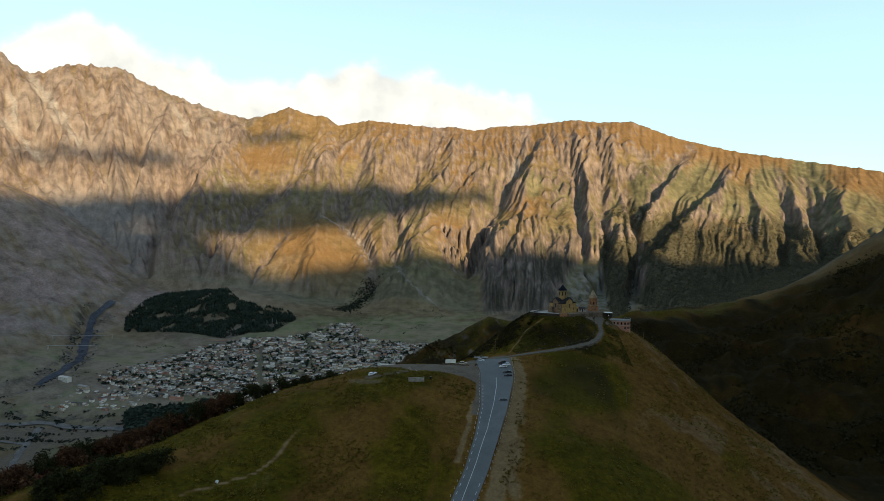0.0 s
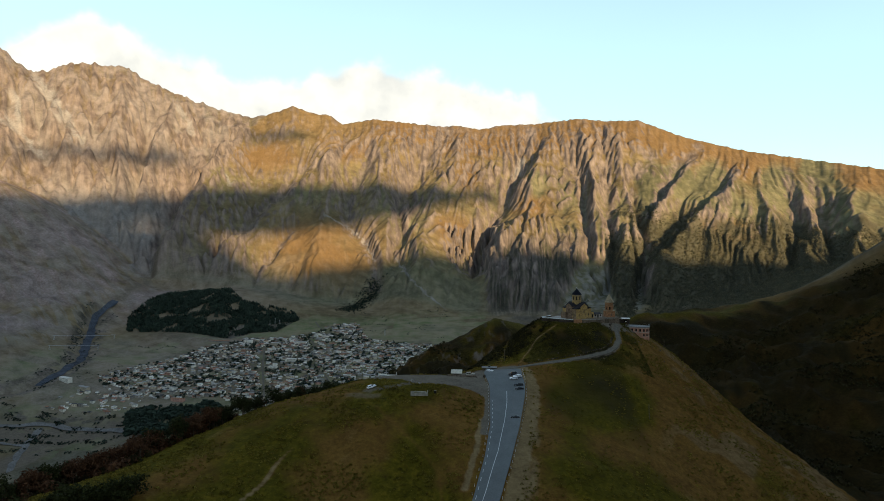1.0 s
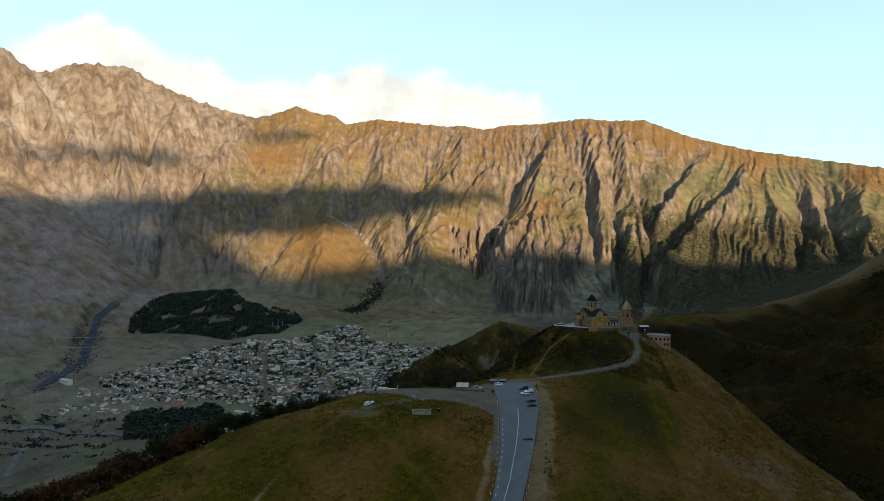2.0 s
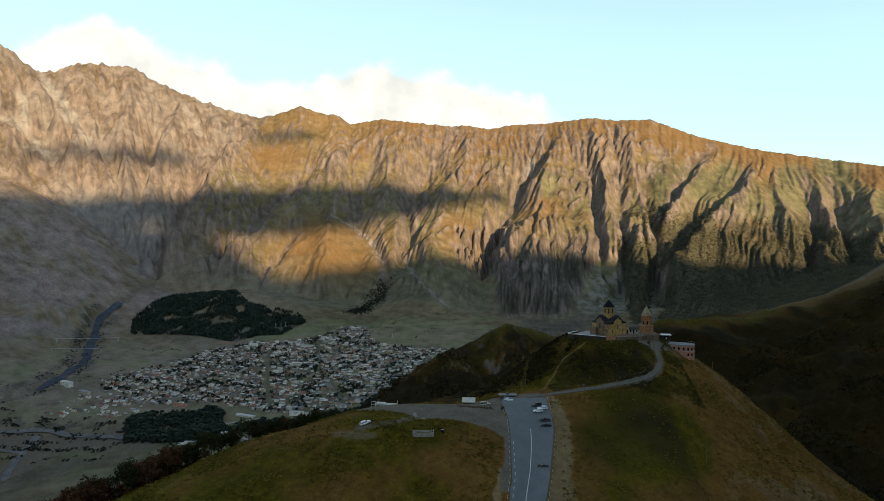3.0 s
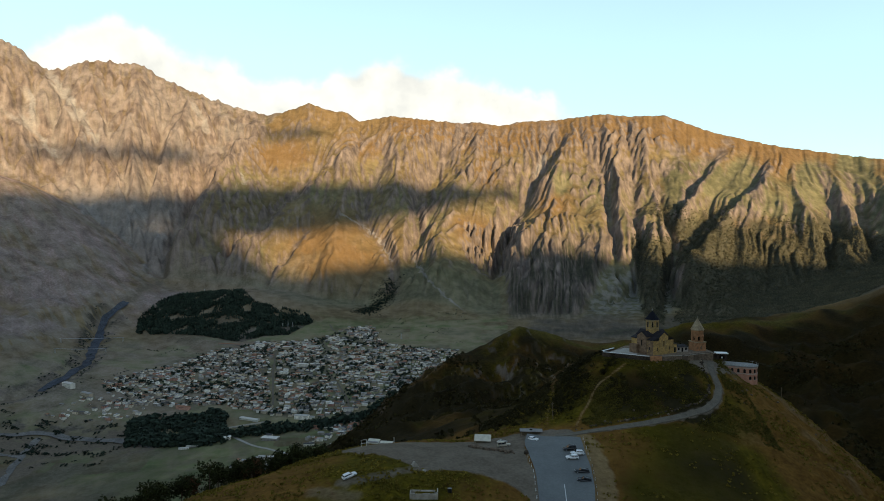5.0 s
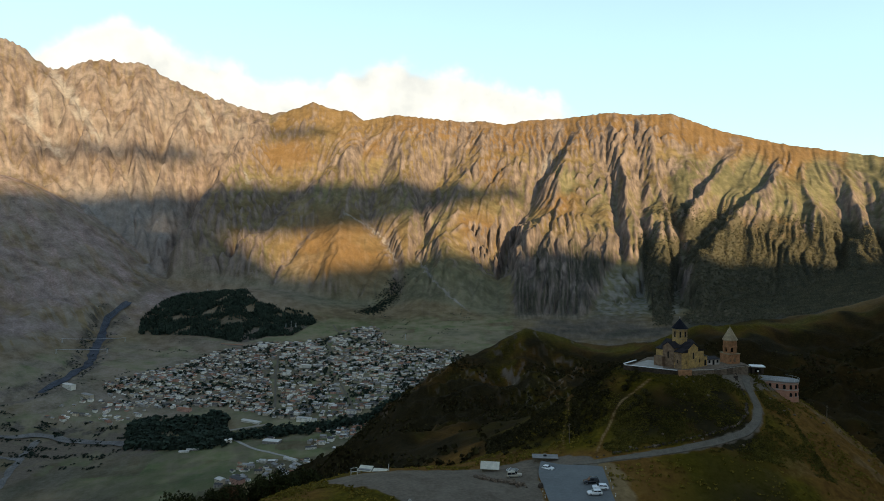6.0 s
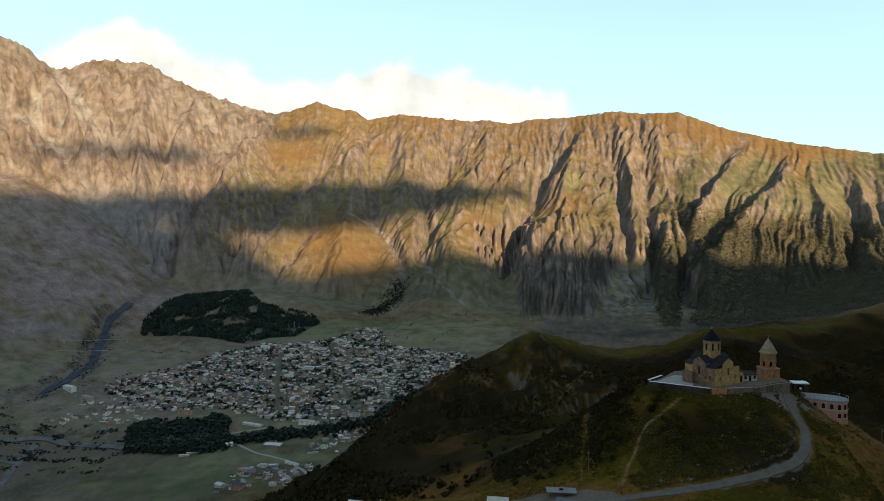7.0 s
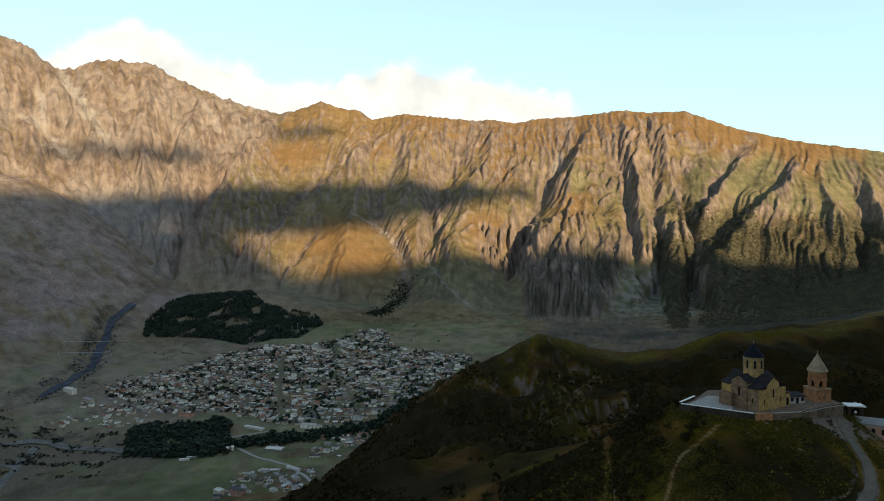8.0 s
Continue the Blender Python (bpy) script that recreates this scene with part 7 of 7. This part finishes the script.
def house(wide, deep, eave, ridge, wall, roof, hip, label, m):
    """A town house: walls, roof with eaves, chimney, door and windows."""
    ob = thing("house", label, "house", m, "town houses")
    bm = bmesh.new()
    if hip:
        box(bm, -wide / 2, wide / 2, -deep / 2, deep / 2, -2.5, eave)
    else:
        gable_body(bm, -wide / 2, wide / 2, -deep / 2, deep / 2, -2.5, eave, ridge, "x")
    body = part("wall", recalc(bm), wall, ob)
    bm = bmesh.new()
    if hip:
        o_ = 0.5
        hull(bm, [[(-wide / 2 - o_, -deep / 2 - o_, eave), (wide / 2 + o_, -deep / 2 - o_, eave), (wide / 2 + o_, deep / 2 + o_, eave), (-wide / 2 - o_, deep / 2 + o_, eave)],
                  [(-wide / 2 + deep * 0.4, -0.1, ridge), (wide / 2 - deep * 0.4, -0.1, ridge), (wide / 2 - deep * 0.4, 0.1, ridge), (-wide / 2 + deep * 0.4, 0.1, ridge)]])
    else:
        roof_pair(bm, -wide / 2, wide / 2, -deep / 2, deep / 2, eave, ridge, "x", 0.5)
    rf = part("roof", recalc(bm), roof, ob)
    bm = bmesh.new()
    box(bm, wide * 0.2, wide * 0.2 + 0.7, -0.3, 0.4, eave, ridge + 0.9)
    part("chimney", bm, WALLS[2], rf)
    storeys = 2 if eave > 4.5 else 1
    for s in range(storeys):
        n_w = max(2, int(wide / 3))
        for k in range(n_w):
            x_ = -wide / 2 + wide * (k + 0.5) / n_w
            bm = bmesh.new()
            box(bm, x_ - 0.55, x_ + 0.55, -deep / 2 - 0.04, -deep / 2 + 0.02, 0.9 + 2.8 * s, 2.3 + 2.8 * s)
            part("window", bm, MAT_PANE, ob, "dark window")
    return ob


protos = {}
spot_list = []


def house_spots():
    """House plots along bent rows of streets, inside the town's border."""
    out = []
    for i in range(-48, 55):
        for j in range(-60, 74):
            u_, w_ = i * 15.0 + town_rng.uniform(-3, 3), j * 13.0 + town_rng.uniform(-2, 2)
            if j % 4 == 0 and town_rng.random() < 0.8 or town_rng.random() < 0.06 + 0.8 * max(0.0, noise.noise(Vector((i * 0.14, j * 0.14, 5)))) + 0.25 * noise.noise(Vector((i * 0.5, j * 0.5, 9))):
                continue
            turn = radians(-14 + 10 * math.sin(u_ / 500))
            x_, y_ = -560 + u_ * math.cos(turn) - w_ * math.sin(turn), 2060 + u_ * math.sin(turn) + w_ * math.cos(turn)
            if inside(np.array([x_]), np.array([y_]), TOWN)[0] and min(float(line_distance(np.array([x_]), np.array([y_]), s_)[0][0]) for s_ in STREETS) > 11:
                out.append((x_, y_, math.degrees(turn)))
    return out


STREETS = [[(-548, 1796), (-635, 2060), (-699, 2294)], [(-680, 2085), (-663, 2134), (-594, 2106), (-570, 2068), (-580, 2034), (-636, 2032), (-680, 2085)], [(-570, 2080), (-518, 2235), (-516, 2322), (-566, 2425)],
           [(-484, 2100), (-401, 1957), (-342, 1820), (-326, 1758)], [(-579, 2625), (-546, 2552), (-406, 2401), (-364, 2322)]]
VALLEY_ROAD = [(-604, 1601), (-507, 1518), (-413, 1465), (-352, 1385), (-300, 1290), (-285, 1230)]
for s_ in STREETS:
    tagged(ribbon("street", offset_line(s_, 2.8), offset_line(s_, -2.8), MAT_LANE, 0.6, 8.0), "pale paved town street", "street", kind="structure")
tagged(ribbon("street", offset_line(VALLEY_ROAD, 3.5), offset_line(VALLEY_ROAD, -3.5), MAT_PAVING, 0.8, 8.0), "pale valley road below the town", "road", kind="structure")

spot_list = house_spots()
# two clusters nearer the river
for k in range(75):
    x_, y_ = town_rng.gauss(-315, 60), town_rng.gauss(1590, 45)
    if x_ < -190:
        spot_list.append((x_, y_, town_rng.uniform(-25, 5)))
for k in range(80):
    x_, y_ = town_rng.uniform(-505, -340), town_rng.uniform(1285, 1435)
    if line_distance(np.array([x_]), np.array([y_]), VALLEY_ROAD)[0][0] > 12:
        spot_list.append((x_, y_, town_rng.uniform(-40, 10)))
for k in range(60):
    spot_list.append((town_rng.uniform(-1130, -900), town_rng.uniform(1680, 1810), town_rng.uniform(-25, 5)))
spot_list.sort(key=lambda s_: math.hypot(s_[0], s_[1]))
heights = terrain(np.array([s_[0] for s_ in spot_list]), np.array([s_[1] for s_ in spot_list]))
rest = {}
for k, ((x_, y_, t_), z_) in enumerate(zip(spot_list, heights)):
    wi, ri, hip = town_rng.choices((0, 1, 2, 3), (5, 3, 4, 1))[0], town_rng.choices((0, 1, 2, 3), (5, 3, 2, 3))[0], town_rng.random() < 0.45
    size = town_rng.choice(((10, 7.5, 3.4, 5.2), (12, 8, 5.8, 7.6), (15, 8.5, 5.8, 7.6), (8, 6, 3.0, 4.6), (6, 5, 2.6, 3.6), (9, 7, 3.2, 4.8)))
    at_ = pose(x_, y_, z_ + 0.3, 0, 0, t_ + town_rng.choice((0, 90, 0, 0, 0, 0, 0)) + town_rng.uniform(-4, 4))
    if k < 290:
        key = (wi, ri, hip, size)
        if key not in protos:
            protos[key] = house(*size, WALLS[wi], ROOFS[ri], hip, f"{WALL_WORDS[wi]} plastered town house with a {ROOF_WORDS[ri]} sheet metal roof", at_)
        else:
            copy_thing(protos[key], at_)
    else:
        rest.setdefault((wi, ri), []).append((at_, size, hip))
# the farther houses: one mesh for walls, roofs and windows
bm = bmesh.new()
for (wi, ri), some in rest.items():
    for at_, (wide, deep, eave, ridge), hip in some:
        b2 = bmesh.new()
        box(b2, -wide / 2, wide / 2, -deep / 2, deep / 2, -2.5, eave)
        n_wall = len(b2.faces)
        for f_ in b2.faces:
            f_.material_index = wi
        if hip:
            hull(b2, [[(-wide / 2 - 0.5, -deep / 2 - 0.5, eave), (wide / 2 + 0.5, -deep / 2 - 0.5, eave), (wide / 2 + 0.5, deep / 2 + 0.5, eave), (-wide / 2 - 0.5, deep / 2 + 0.5, eave)],
                      [(-wide / 2 + deep * 0.4, -0.1, ridge), (wide / 2 - deep * 0.4, -0.1, ridge), (wide / 2 - deep * 0.4, 0.1, ridge), (-wide / 2 + deep * 0.4, 0.1, ridge)]])
        else:
            gable_body(b2, -wide / 2 - 0.4, wide / 2 + 0.4, -deep / 2 - 0.4, deep / 2 + 0.4, eave, eave + 0.1, ridge, "x")
        b2.faces.ensure_lookup_table()
        for f_ in b2.faces[n_wall:]:
            f_.material_index = 4 + ri
        n_all = len(b2.faces)
        for s in range(2 if eave > 4.5 else 1):
            for q in range(3):
                xw = -wide / 2 + wide * (q + 0.5) / 3
                box(b2, xw - 0.6, xw + 0.6, -deep / 2 - 0.05, -deep / 2 + 0.02, 0.9 + 2.8 * s, 2.3 + 2.8 * s)
        b2.faces.ensure_lookup_table()
        for f_ in b2.faces[n_all:]:
            f_.material_index = 8
        bmesh.ops.recalc_face_normals(b2, faces=b2.faces)
        b2.transform(at_)
        tmp = bpy.data.meshes.new("tmp")
        b2.to_mesh(tmp)
        b2.free()
        bm.from_mesh(tmp)
        bpy.data.meshes.remove(tmp)
far_town = part("far_houses", bm, WALLS + ROOFS + [MAT_PANE])
tagged(far_town, "farther houses of the valley town with sheet roofs", "houses", kind="stuff")


def block(label, x, y, turn, wide, deep, high, wall, roof, floors):
    """A long town building with rows of windows and a low roof."""
    ob = thing("apartment_block", label, "building", pose(x, y, lie(x, y), 0, 0, turn), "large town buildings")
    bm = bmesh.new()
    box(bm, -wide / 2, wide / 2, -deep / 2, deep / 2, -3, high)
    part("wall", bm, wall, ob)
    bm = bmesh.new()
    gable_body(bm, -wide / 2 - 0.6, wide / 2 + 0.6, -deep / 2 - 0.6, deep / 2 + 0.6, high, high + 0.15, high + 1.6, "x")
    part("roof", recalc(bm), roof, ob)
    n_w = int(wide / 3.4)
    for s in range(floors):
        for k in range(n_w):
            xw = -wide / 2 + wide * (k + 0.5) / n_w
            z0 = high / floors * s + 0.9
            bm = bmesh.new()
            box(bm, xw - 0.7, xw + 0.7, -deep / 2 - 0.05, -deep / 2 + 0.02, z0, z0 + 1.5)
            part("window", bm, MAT_PANE, ob, "dark window")
    return ob


block("long white hospital-like block at the edge of town", -1173, 1850, -28, 46, 14, 12, WALLS[0], ROOFS[2], 3)
block("long cream block with a flat roof", -1096, 1816, -28, 44, 12, 9, WALLS[1], ROOFS[0], 2)
block("very long low building with a rust-brown roof", -905, 2380, -14, 95, 12, 5, WALLS[2], ROOFS[1], 1)
block("white block with a pale roof above the town", -778, 2350, -14, 30, 14, 12, WALLS[0], ROOFS[2], 3)
block("cream block with a pale roof above the town", -666, 2325, -12, 36, 12, 8, WALLS[1], ROOFS[2], 2)
block("white block with a grey roof above the town", -575, 2340, -12, 52, 12, 8, WALLS[0], ROOFS[0], 2)
block("white block with a dark row of windows", -553, 2128, -14, 34, 12, 9, WALLS[0], ROOFS[2], 2)
block("white terraced block beside the tree belt", -439, 1696, -10, 38, 14, 9, WALLS[0], ROOFS[2], 3)
block("white block beside the tree belt", -324, 1737, -10, 26, 12, 9, WALLS[0], ROOFS[0], 3)
block("grey hall with a pale roof beside the road", -476, 1555, -8, 40, 18, 6, WALLS[2], ROOFS[2], 1)
block("white building at the head of the bridge", -583, 1560, 30, 16, 12, 8, WALLS[0], ROOFS[2], 2)
block("long white curved market hall", -577, 1692, -22, 58, 12, 4, WALLS[0], ROOFS[2], 1)
block("white farm building with a dark roof", -372, 1515, 12, 24, 10, 5, WALLS[0], ROOFS[3], 1)
block("long pale shed beside the valley road", -396, 1440, -28, 36, 8, 4, WALLS[0], ROOFS[2], 1)
block("low white shed in the meadow", -668, 1514, 8, 22, 6, 3, WALLS[0], ROOFS[2], 1)
block("low grey shed in the meadow", -652, 1524, 8, 28, 6, 3, WALLS[2], ROOFS[2], 1)
block("rose-red block in the middle of town", -795, 1775, -14, 40, 12, 8, WALLS[3], ROOFS[1], 2)
block("tall rose block at the near end of the valley road", -455, 1292, -30, 30, 12, 11, WALLS[3], ROOFS[3], 4)
block("tall cream block at the near end of the valley road", -490, 1296, -30, 18, 12, 12, WALLS[1], ROOFS[2], 4)


# the mountain stream and the braided river bed below the town
MAT_STREAM = material("stream_gravel", (0.065, 0.073, 0.09), 0.85, 0.35, 0.05, second=(0.025, 0.029, 0.035))
MAT_BED = material("pale_river_gravel", (0.165, 0.155, 0.145), 0.9, 0.3, 0.05, second=(0.08, 0.075, 0.07))


def ragged(line, wide, seed):
    """Two uneven banks along a line."""
    rng_ = random.Random(seed)
    mids = [along(line, k / 40)[0] for k in range(41)]
    mids = [(x_ + rng_.uniform(-6, 6), y_ + rng_.uniform(-6, 6)) for x_, y_ in mids]
    out = []
    for side in (1, -1):
        edge_ = offset_line(mids, 1.0)
        out.append([(x_ + side * (ex - x_) * wide * w_, y_ + side * (ey - y_) * wide * w_) for (x_, y_), (ex, ey) in zip(mids, edge_) for w_ in (rng_.uniform(0.35, 1.3),)])
    return out


FLOW = [p_ for p_ in STREAM if 1760 < p_[1] < 2700]
tagged(ribbon("water", *ragged(FLOW, 17, 3), MAT_STREAM, 1.2, 12.0), "blue-grey mountain stream in its gravel bed", "stream", kind="structure")
for bed_line, bed_wide in (([(-1260, 1500), (-1166, 1579), (-1105, 1610), (-993, 1600), (-863, 1585), (-760, 1540)], 13), ([(-1076, 1590), (-1050, 1500), (-1020, 1430), (-983, 1348)], 9), ([(-1200, 1480), (-1110, 1500), (-1040, 1490)], 8)):
    tagged(ribbon("water", *ragged(bed_line, bed_wide, 5), MAT_BED, 1.0, 12.0), "pale gravel bed of the braided river", "river bed", kind="structure")

# bridge over the river
bridge = thing("bridge", "grey concrete road bridge over the river", "bridge")
p0, p1 = Vector((-604, 1612, 0)), Vector((-515, 1672, 0))
zb = max(lie(p0.x, p0.y), lie(p1.x, p1.y)) + 3
mb = pose(*((p0 + p1) / 2).xy, zb, 0, 0, math.degrees(math.atan2(p1.y - p0.y, p1.x - p0.x)))
half = (p1 - p0).length / 2
for nm, b_ in (("deck", (-half, half, -4.5, 4.5, -1.2, 0)), ("parapet", (-half, half, -4.6, -4.2, 0, 1.0)), ("parapet", (-half, half, 4.2, 4.6, 0, 1.0))):
    bm = bmesh.new()
    box(bm, *b_, 0.1, m=mb)
    part(nm, bm, MAT_CONCRETE, bridge)
for k in (-0.6, -0.2, 0.2, 0.6):
    bm = bmesh.new()
    box(bm, half * k - 1, half * k + 1, -3.5, 3.5, -14, -1.2, m=mb)
    part("pier", bm, MAT_CONCRETE, bridge)


def pylon(x, y, high, arm, turn):
    """A steel lattice mast: four legs, braces and a crossarm."""
    ob = thing("pylon", "pale steel lattice pylon in the valley", "pylon", pose(x, y, lie(x, y), 0, 0, turn), "pylons")
    for sx in (-1, 1):
        for sy in (-1, 1):
            bm = bmesh.new()
            cylinder(bm, (sx * 2.2, sy * 2.2, -1), (sx * 0.5, sy * 0.5, high), 0.28, 0.2, 5)
            part("leg", bm, MAT_METAL, ob)
    for k in range(5):
        r0, r1 = 2.2 - 1.7 * k / 5, 2.2 - 1.7 * (k + 1) / 5
        z0, z1 = high * k / 5, high * (k + 1) / 5
        for s in (-1, 1):
            bm = bmesh.new()
            cylinder(bm, (-r0, s * r0, z0), (r1, s * r1, z1), 0.14, 0.14, 4)
            part("brace", bm, MAT_METAL, ob)
    bm = bmesh.new()
    box(bm, -arm / 2, arm / 2, -0.35, 0.35, high - 1.2, high - 0.5)
    part("crossarm", bm, MAT_METAL, ob)
    return ob


for a_, b_ in (((-1433, 2192), (-1317, 2377)), ((-1383, 2091), (-1288, 2218))):
    ha = 16
    pylon(*a_, ha, 9, 30)
    pylon(*b_, ha, 9, 30)
    za, zb2 = lie(*a_) + ha - 0.8, lie(*b_) + ha - 0.8
    cable = thing("power_line", "pale power cables between two pylons", "power line")
    for off in (-3.8, 0, 3.8):
        bm = bmesh.new()
        pts = [Vector((a_[0] + (b_[0] - a_[0]) * t_ + off * 0.86, a_[1] + (b_[1] - a_[1]) * t_ - off * 0.5, za + (zb2 - za) * t_ - 10 * t_ * (1 - t_))) for t_ in np.linspace(0, 1, 9)]
        for q0, q1 in zip(pts, pts[1:]):
            cylinder(bm, q0, q1, 0.22, 0.22, 4)
        part("cable", bm, MAT_METAL, cable)
for x_, y_, h_ in ((-735, 2560, 26), (-715, 2555, 22), (-755, 2552, 18), (-1245, 2930, 24), (-480, 2500, 20), (-260, 2450, 22)):
    pylon(x_, y_, h_, 5, 20)


def pine_mesh(seed):
    """A far conifer: ragged tiers of boughs on a trunk."""
    rng = np.random.default_rng(seed)
    vs, fs = [], []
    for k in range(4):
        z0, z1, r_ = 0.12 + 0.2 * k, 0.48 + 0.18 * k, 0.26 * (1 - 0.2 * k)
        n_ = 7
        base = len(vs)
        vs += [(r_ * rng.uniform(0.6, 1.2) * math.cos(6.28 * q / n_), r_ * rng.uniform(0.6, 1.2) * math.sin(6.28 * q / n_), z0 + rng.uniform(-0.05, 0.05)) for q in range(n_)]
        vs.append((rng.uniform(-0.03, 0.03), rng.uniform(-0.03, 0.03), z1))
        fs += [(base + q, base + (q + 1) % n_, base + n_) for q in range(n_)]
    return np.array(vs), np.array(fs)


def wood(name, label, places, seed, high, mat, maker):
    rng = np.random.default_rng(seed)
    kinds_ = [maker(seed + q) for q in range(6)]
    Z = terrain(places[:, 0], places[:, 1])
    V, F, base = [], [], 0
    for q, (x_, y_) in enumerate(places):
        v_, f_ = kinds_[q % 6]
        s_, w_ = high * rng.uniform(0.6, 1.25), rng.uniform(0.9, 1.5)
        V.append(v_ * (s_ * w_, s_ * w_, s_) + (x_, y_, Z[q] - 0.3))
        F.append(f_ + base)
        base += len(v_)
    me = mesh_of(name, [], [], mat)
    V, F = np.concatenate(V).astype(np.float32), np.concatenate(F).astype(np.int32)
    me.vertices.add(len(V))
    me.vertices.foreach_set("co", V.ravel())
    me.loops.add(F.size)
    me.loops.foreach_set("vertex_index", F.ravel())
    me.polygons.add(len(F))
    me.polygons.foreach_set("loop_start", np.arange(0, F.size, 3, dtype=np.int32))
    me.update(calc_edges=True)
    return tagged(new(name, me), label, "wood", kind="stuff")


def round_mesh(seed):
    """A far broadleaf tree: an uneven heap of leaf sprays."""
    v_, f_ = tufts(np.random.default_rng(seed), 12, (0, 0, 0.5), 0.42, 0.27, 1.0)
    return np.array(v_), np.array(f_)


knoll_keep = lambda x, y: inside(x, y, KNOLL) * np.clip(0.95 + 1.6 * fractal(x / 70, y / 70, 3, 81) - 0.7 * np.exp(-(((x + 1010) / 70) ** 2) - ((y - 2600) / 60) ** 2), 0, 1)
wood("pine_wood", "dark pine wood on the knoll above the town", field_of(5200, 21, -1420, -630, 2400, 3010, knoll_keep), 22, 14, MAT_PINE, pine_mesh)
wood("knoll_broadleaves", "dark broadleaf trees among the pines on the knoll", field_of(2600, 41, -1420, -630, 2400, 3010, knoll_keep), 42, 12, MAT_PINE, round_mesh)
BELT = [(-690, 1575), (-590, 1590), (-448, 1625), (-330, 1655), (-250, 1690), (-215, 1790), (-150, 1870)]
belt_keep = lambda x, y: np.exp(-((line_distance(x, y, BELT)[0] / 22) ** 2)) * (line_distance(x, y, [(-604, 1612), (-515, 1672)])[0] > 14)
wood("river_trees", "dark belt of trees along the river", field_of(650, 23, -760, -140, 1540, 1900, belt_keep), 24, 13, MAT_PINE, round_mesh)
GROVE = [(-824, 1545), (-896, 1681), (-844, 1733), (-780, 1740), (-725, 1725), (-700, 1750), (-650, 1726), (-625, 1650), (-570, 1520), (-690, 1530)]
wood("riverside_grove", "dense dark grove beside the river", field_of(1500, 25, -900, -560, 1510, 1820, lambda x, y: inside(x, y, GROVE) * np.clip(0.9 + 1.6 * fractal(x / 70, y / 50, 3, 89), 0, 1)), 26, 12.5, MAT_PINE, round_mesh)
wood("garden_trees", "scattered garden trees among the houses", field_of(2300, 27, -1120, -40, 1700, 2620, lambda x, y: inside(x, y, TOWN) * np.clip(0.2 + fractal(x / 60, y / 60, 3, 83), 0, 1) * (line_distance(x, y, STREETS[0])[0] > 9)), 28, 7.5, MAT_PINE, round_mesh)
wood("bank_trees", "dark scrub on the river bank", field_of(700, 29, -1260, -830, 1440, 1690, lambda x, y: np.clip(fractal(x / 60, y / 30, 3, 85) * 1.6 - 0.25, 0, 1)), 30, 4, MAT_PINE, round_mesh)
wood("fan_scrub", "dark scrub in the gully above the meadows", field_of(900, 31, -620, -300, 2620, 3200, lambda x, y: np.exp(-((line_distance(x, y, [(-384, 3160), (-390, 3090), (-430, 2970), (-475, 2860)])[0] / 34) ** 2))), 32, 5.5, MAT_PINE, round_mesh)

hedge_rng = random.Random(17)
hedges = []
for k in range(56):
    if k < 34:
        hx, hy = hedge_rng.uniform(-460, 0), hedge_rng.uniform(2330, 2860)
    else:
        hx, hy = hedge_rng.uniform(-1180, -860), hedge_rng.uniform(1800, 2420)
    ht, hl = radians(hedge_rng.choice((-14, 76)) + hedge_rng.uniform(-12, 12)), hedge_rng.uniform(12, 75)
    for q in range(int(hl / 5)):
        if hedge_rng.random() < 0.65:
            hedges.append((hx + (q * 5 - hl / 2) * math.cos(ht) + hedge_rng.uniform(-5, 5), hy + (q * 5 - hl / 2) * math.sin(ht) + hedge_rng.uniform(-5, 5)))
wood("hedgerows", "dark hedges and bushes between the meadows", np.array(hedges), 44, 3.4, MAT_PINE, round_mesh)
wood("stream_scrub", "dark scrub along the mountain stream", field_of(170, 35, -1560, -1180, 1680, 2600, lambda x, y: np.exp(-(((line_distance(x, y, STREAM)[0] - 30) / 16) ** 2)) * np.clip(0.3 + fractal(x / 60, y / 60, 3, 87), 0, 1)), 36, 5, MAT_PINE, round_mesh)


def spur_keep(x, y):
    a_, r_ = np.degrees(np.arctan2(x, y)), np.hypot(x, y)
    v_ = np.clip(((terrain(x, y) - 480) / r_ - table(FOOT, a_)) / (table(SKYLINE, a_) - table(FOOT, a_)), 0, 1)
    mass = smooth(17.3, 18.6, a_ + perlin(x / 160, y / 160, 31) + 6 * smooth(0.45, 0.7, v_)) * smooth(0.66, 0.5, v_ - 0.004 * (a_ - 20) + 0.1 * perlin(x / 200, y / 200, 6))
    return np.maximum(mass, lower_slopes(a_, v_)[1]) * smooth(2600, 2680, r_) * smooth(3950, 3800, r_) * 0.9


wood("spur_forest", "mixed forest on the lower slopes of the range", field_of(30000, 33, 680, 2600, 2000, 3700, spur_keep), 34, 6.2, MAT_CRAG, round_mesh)
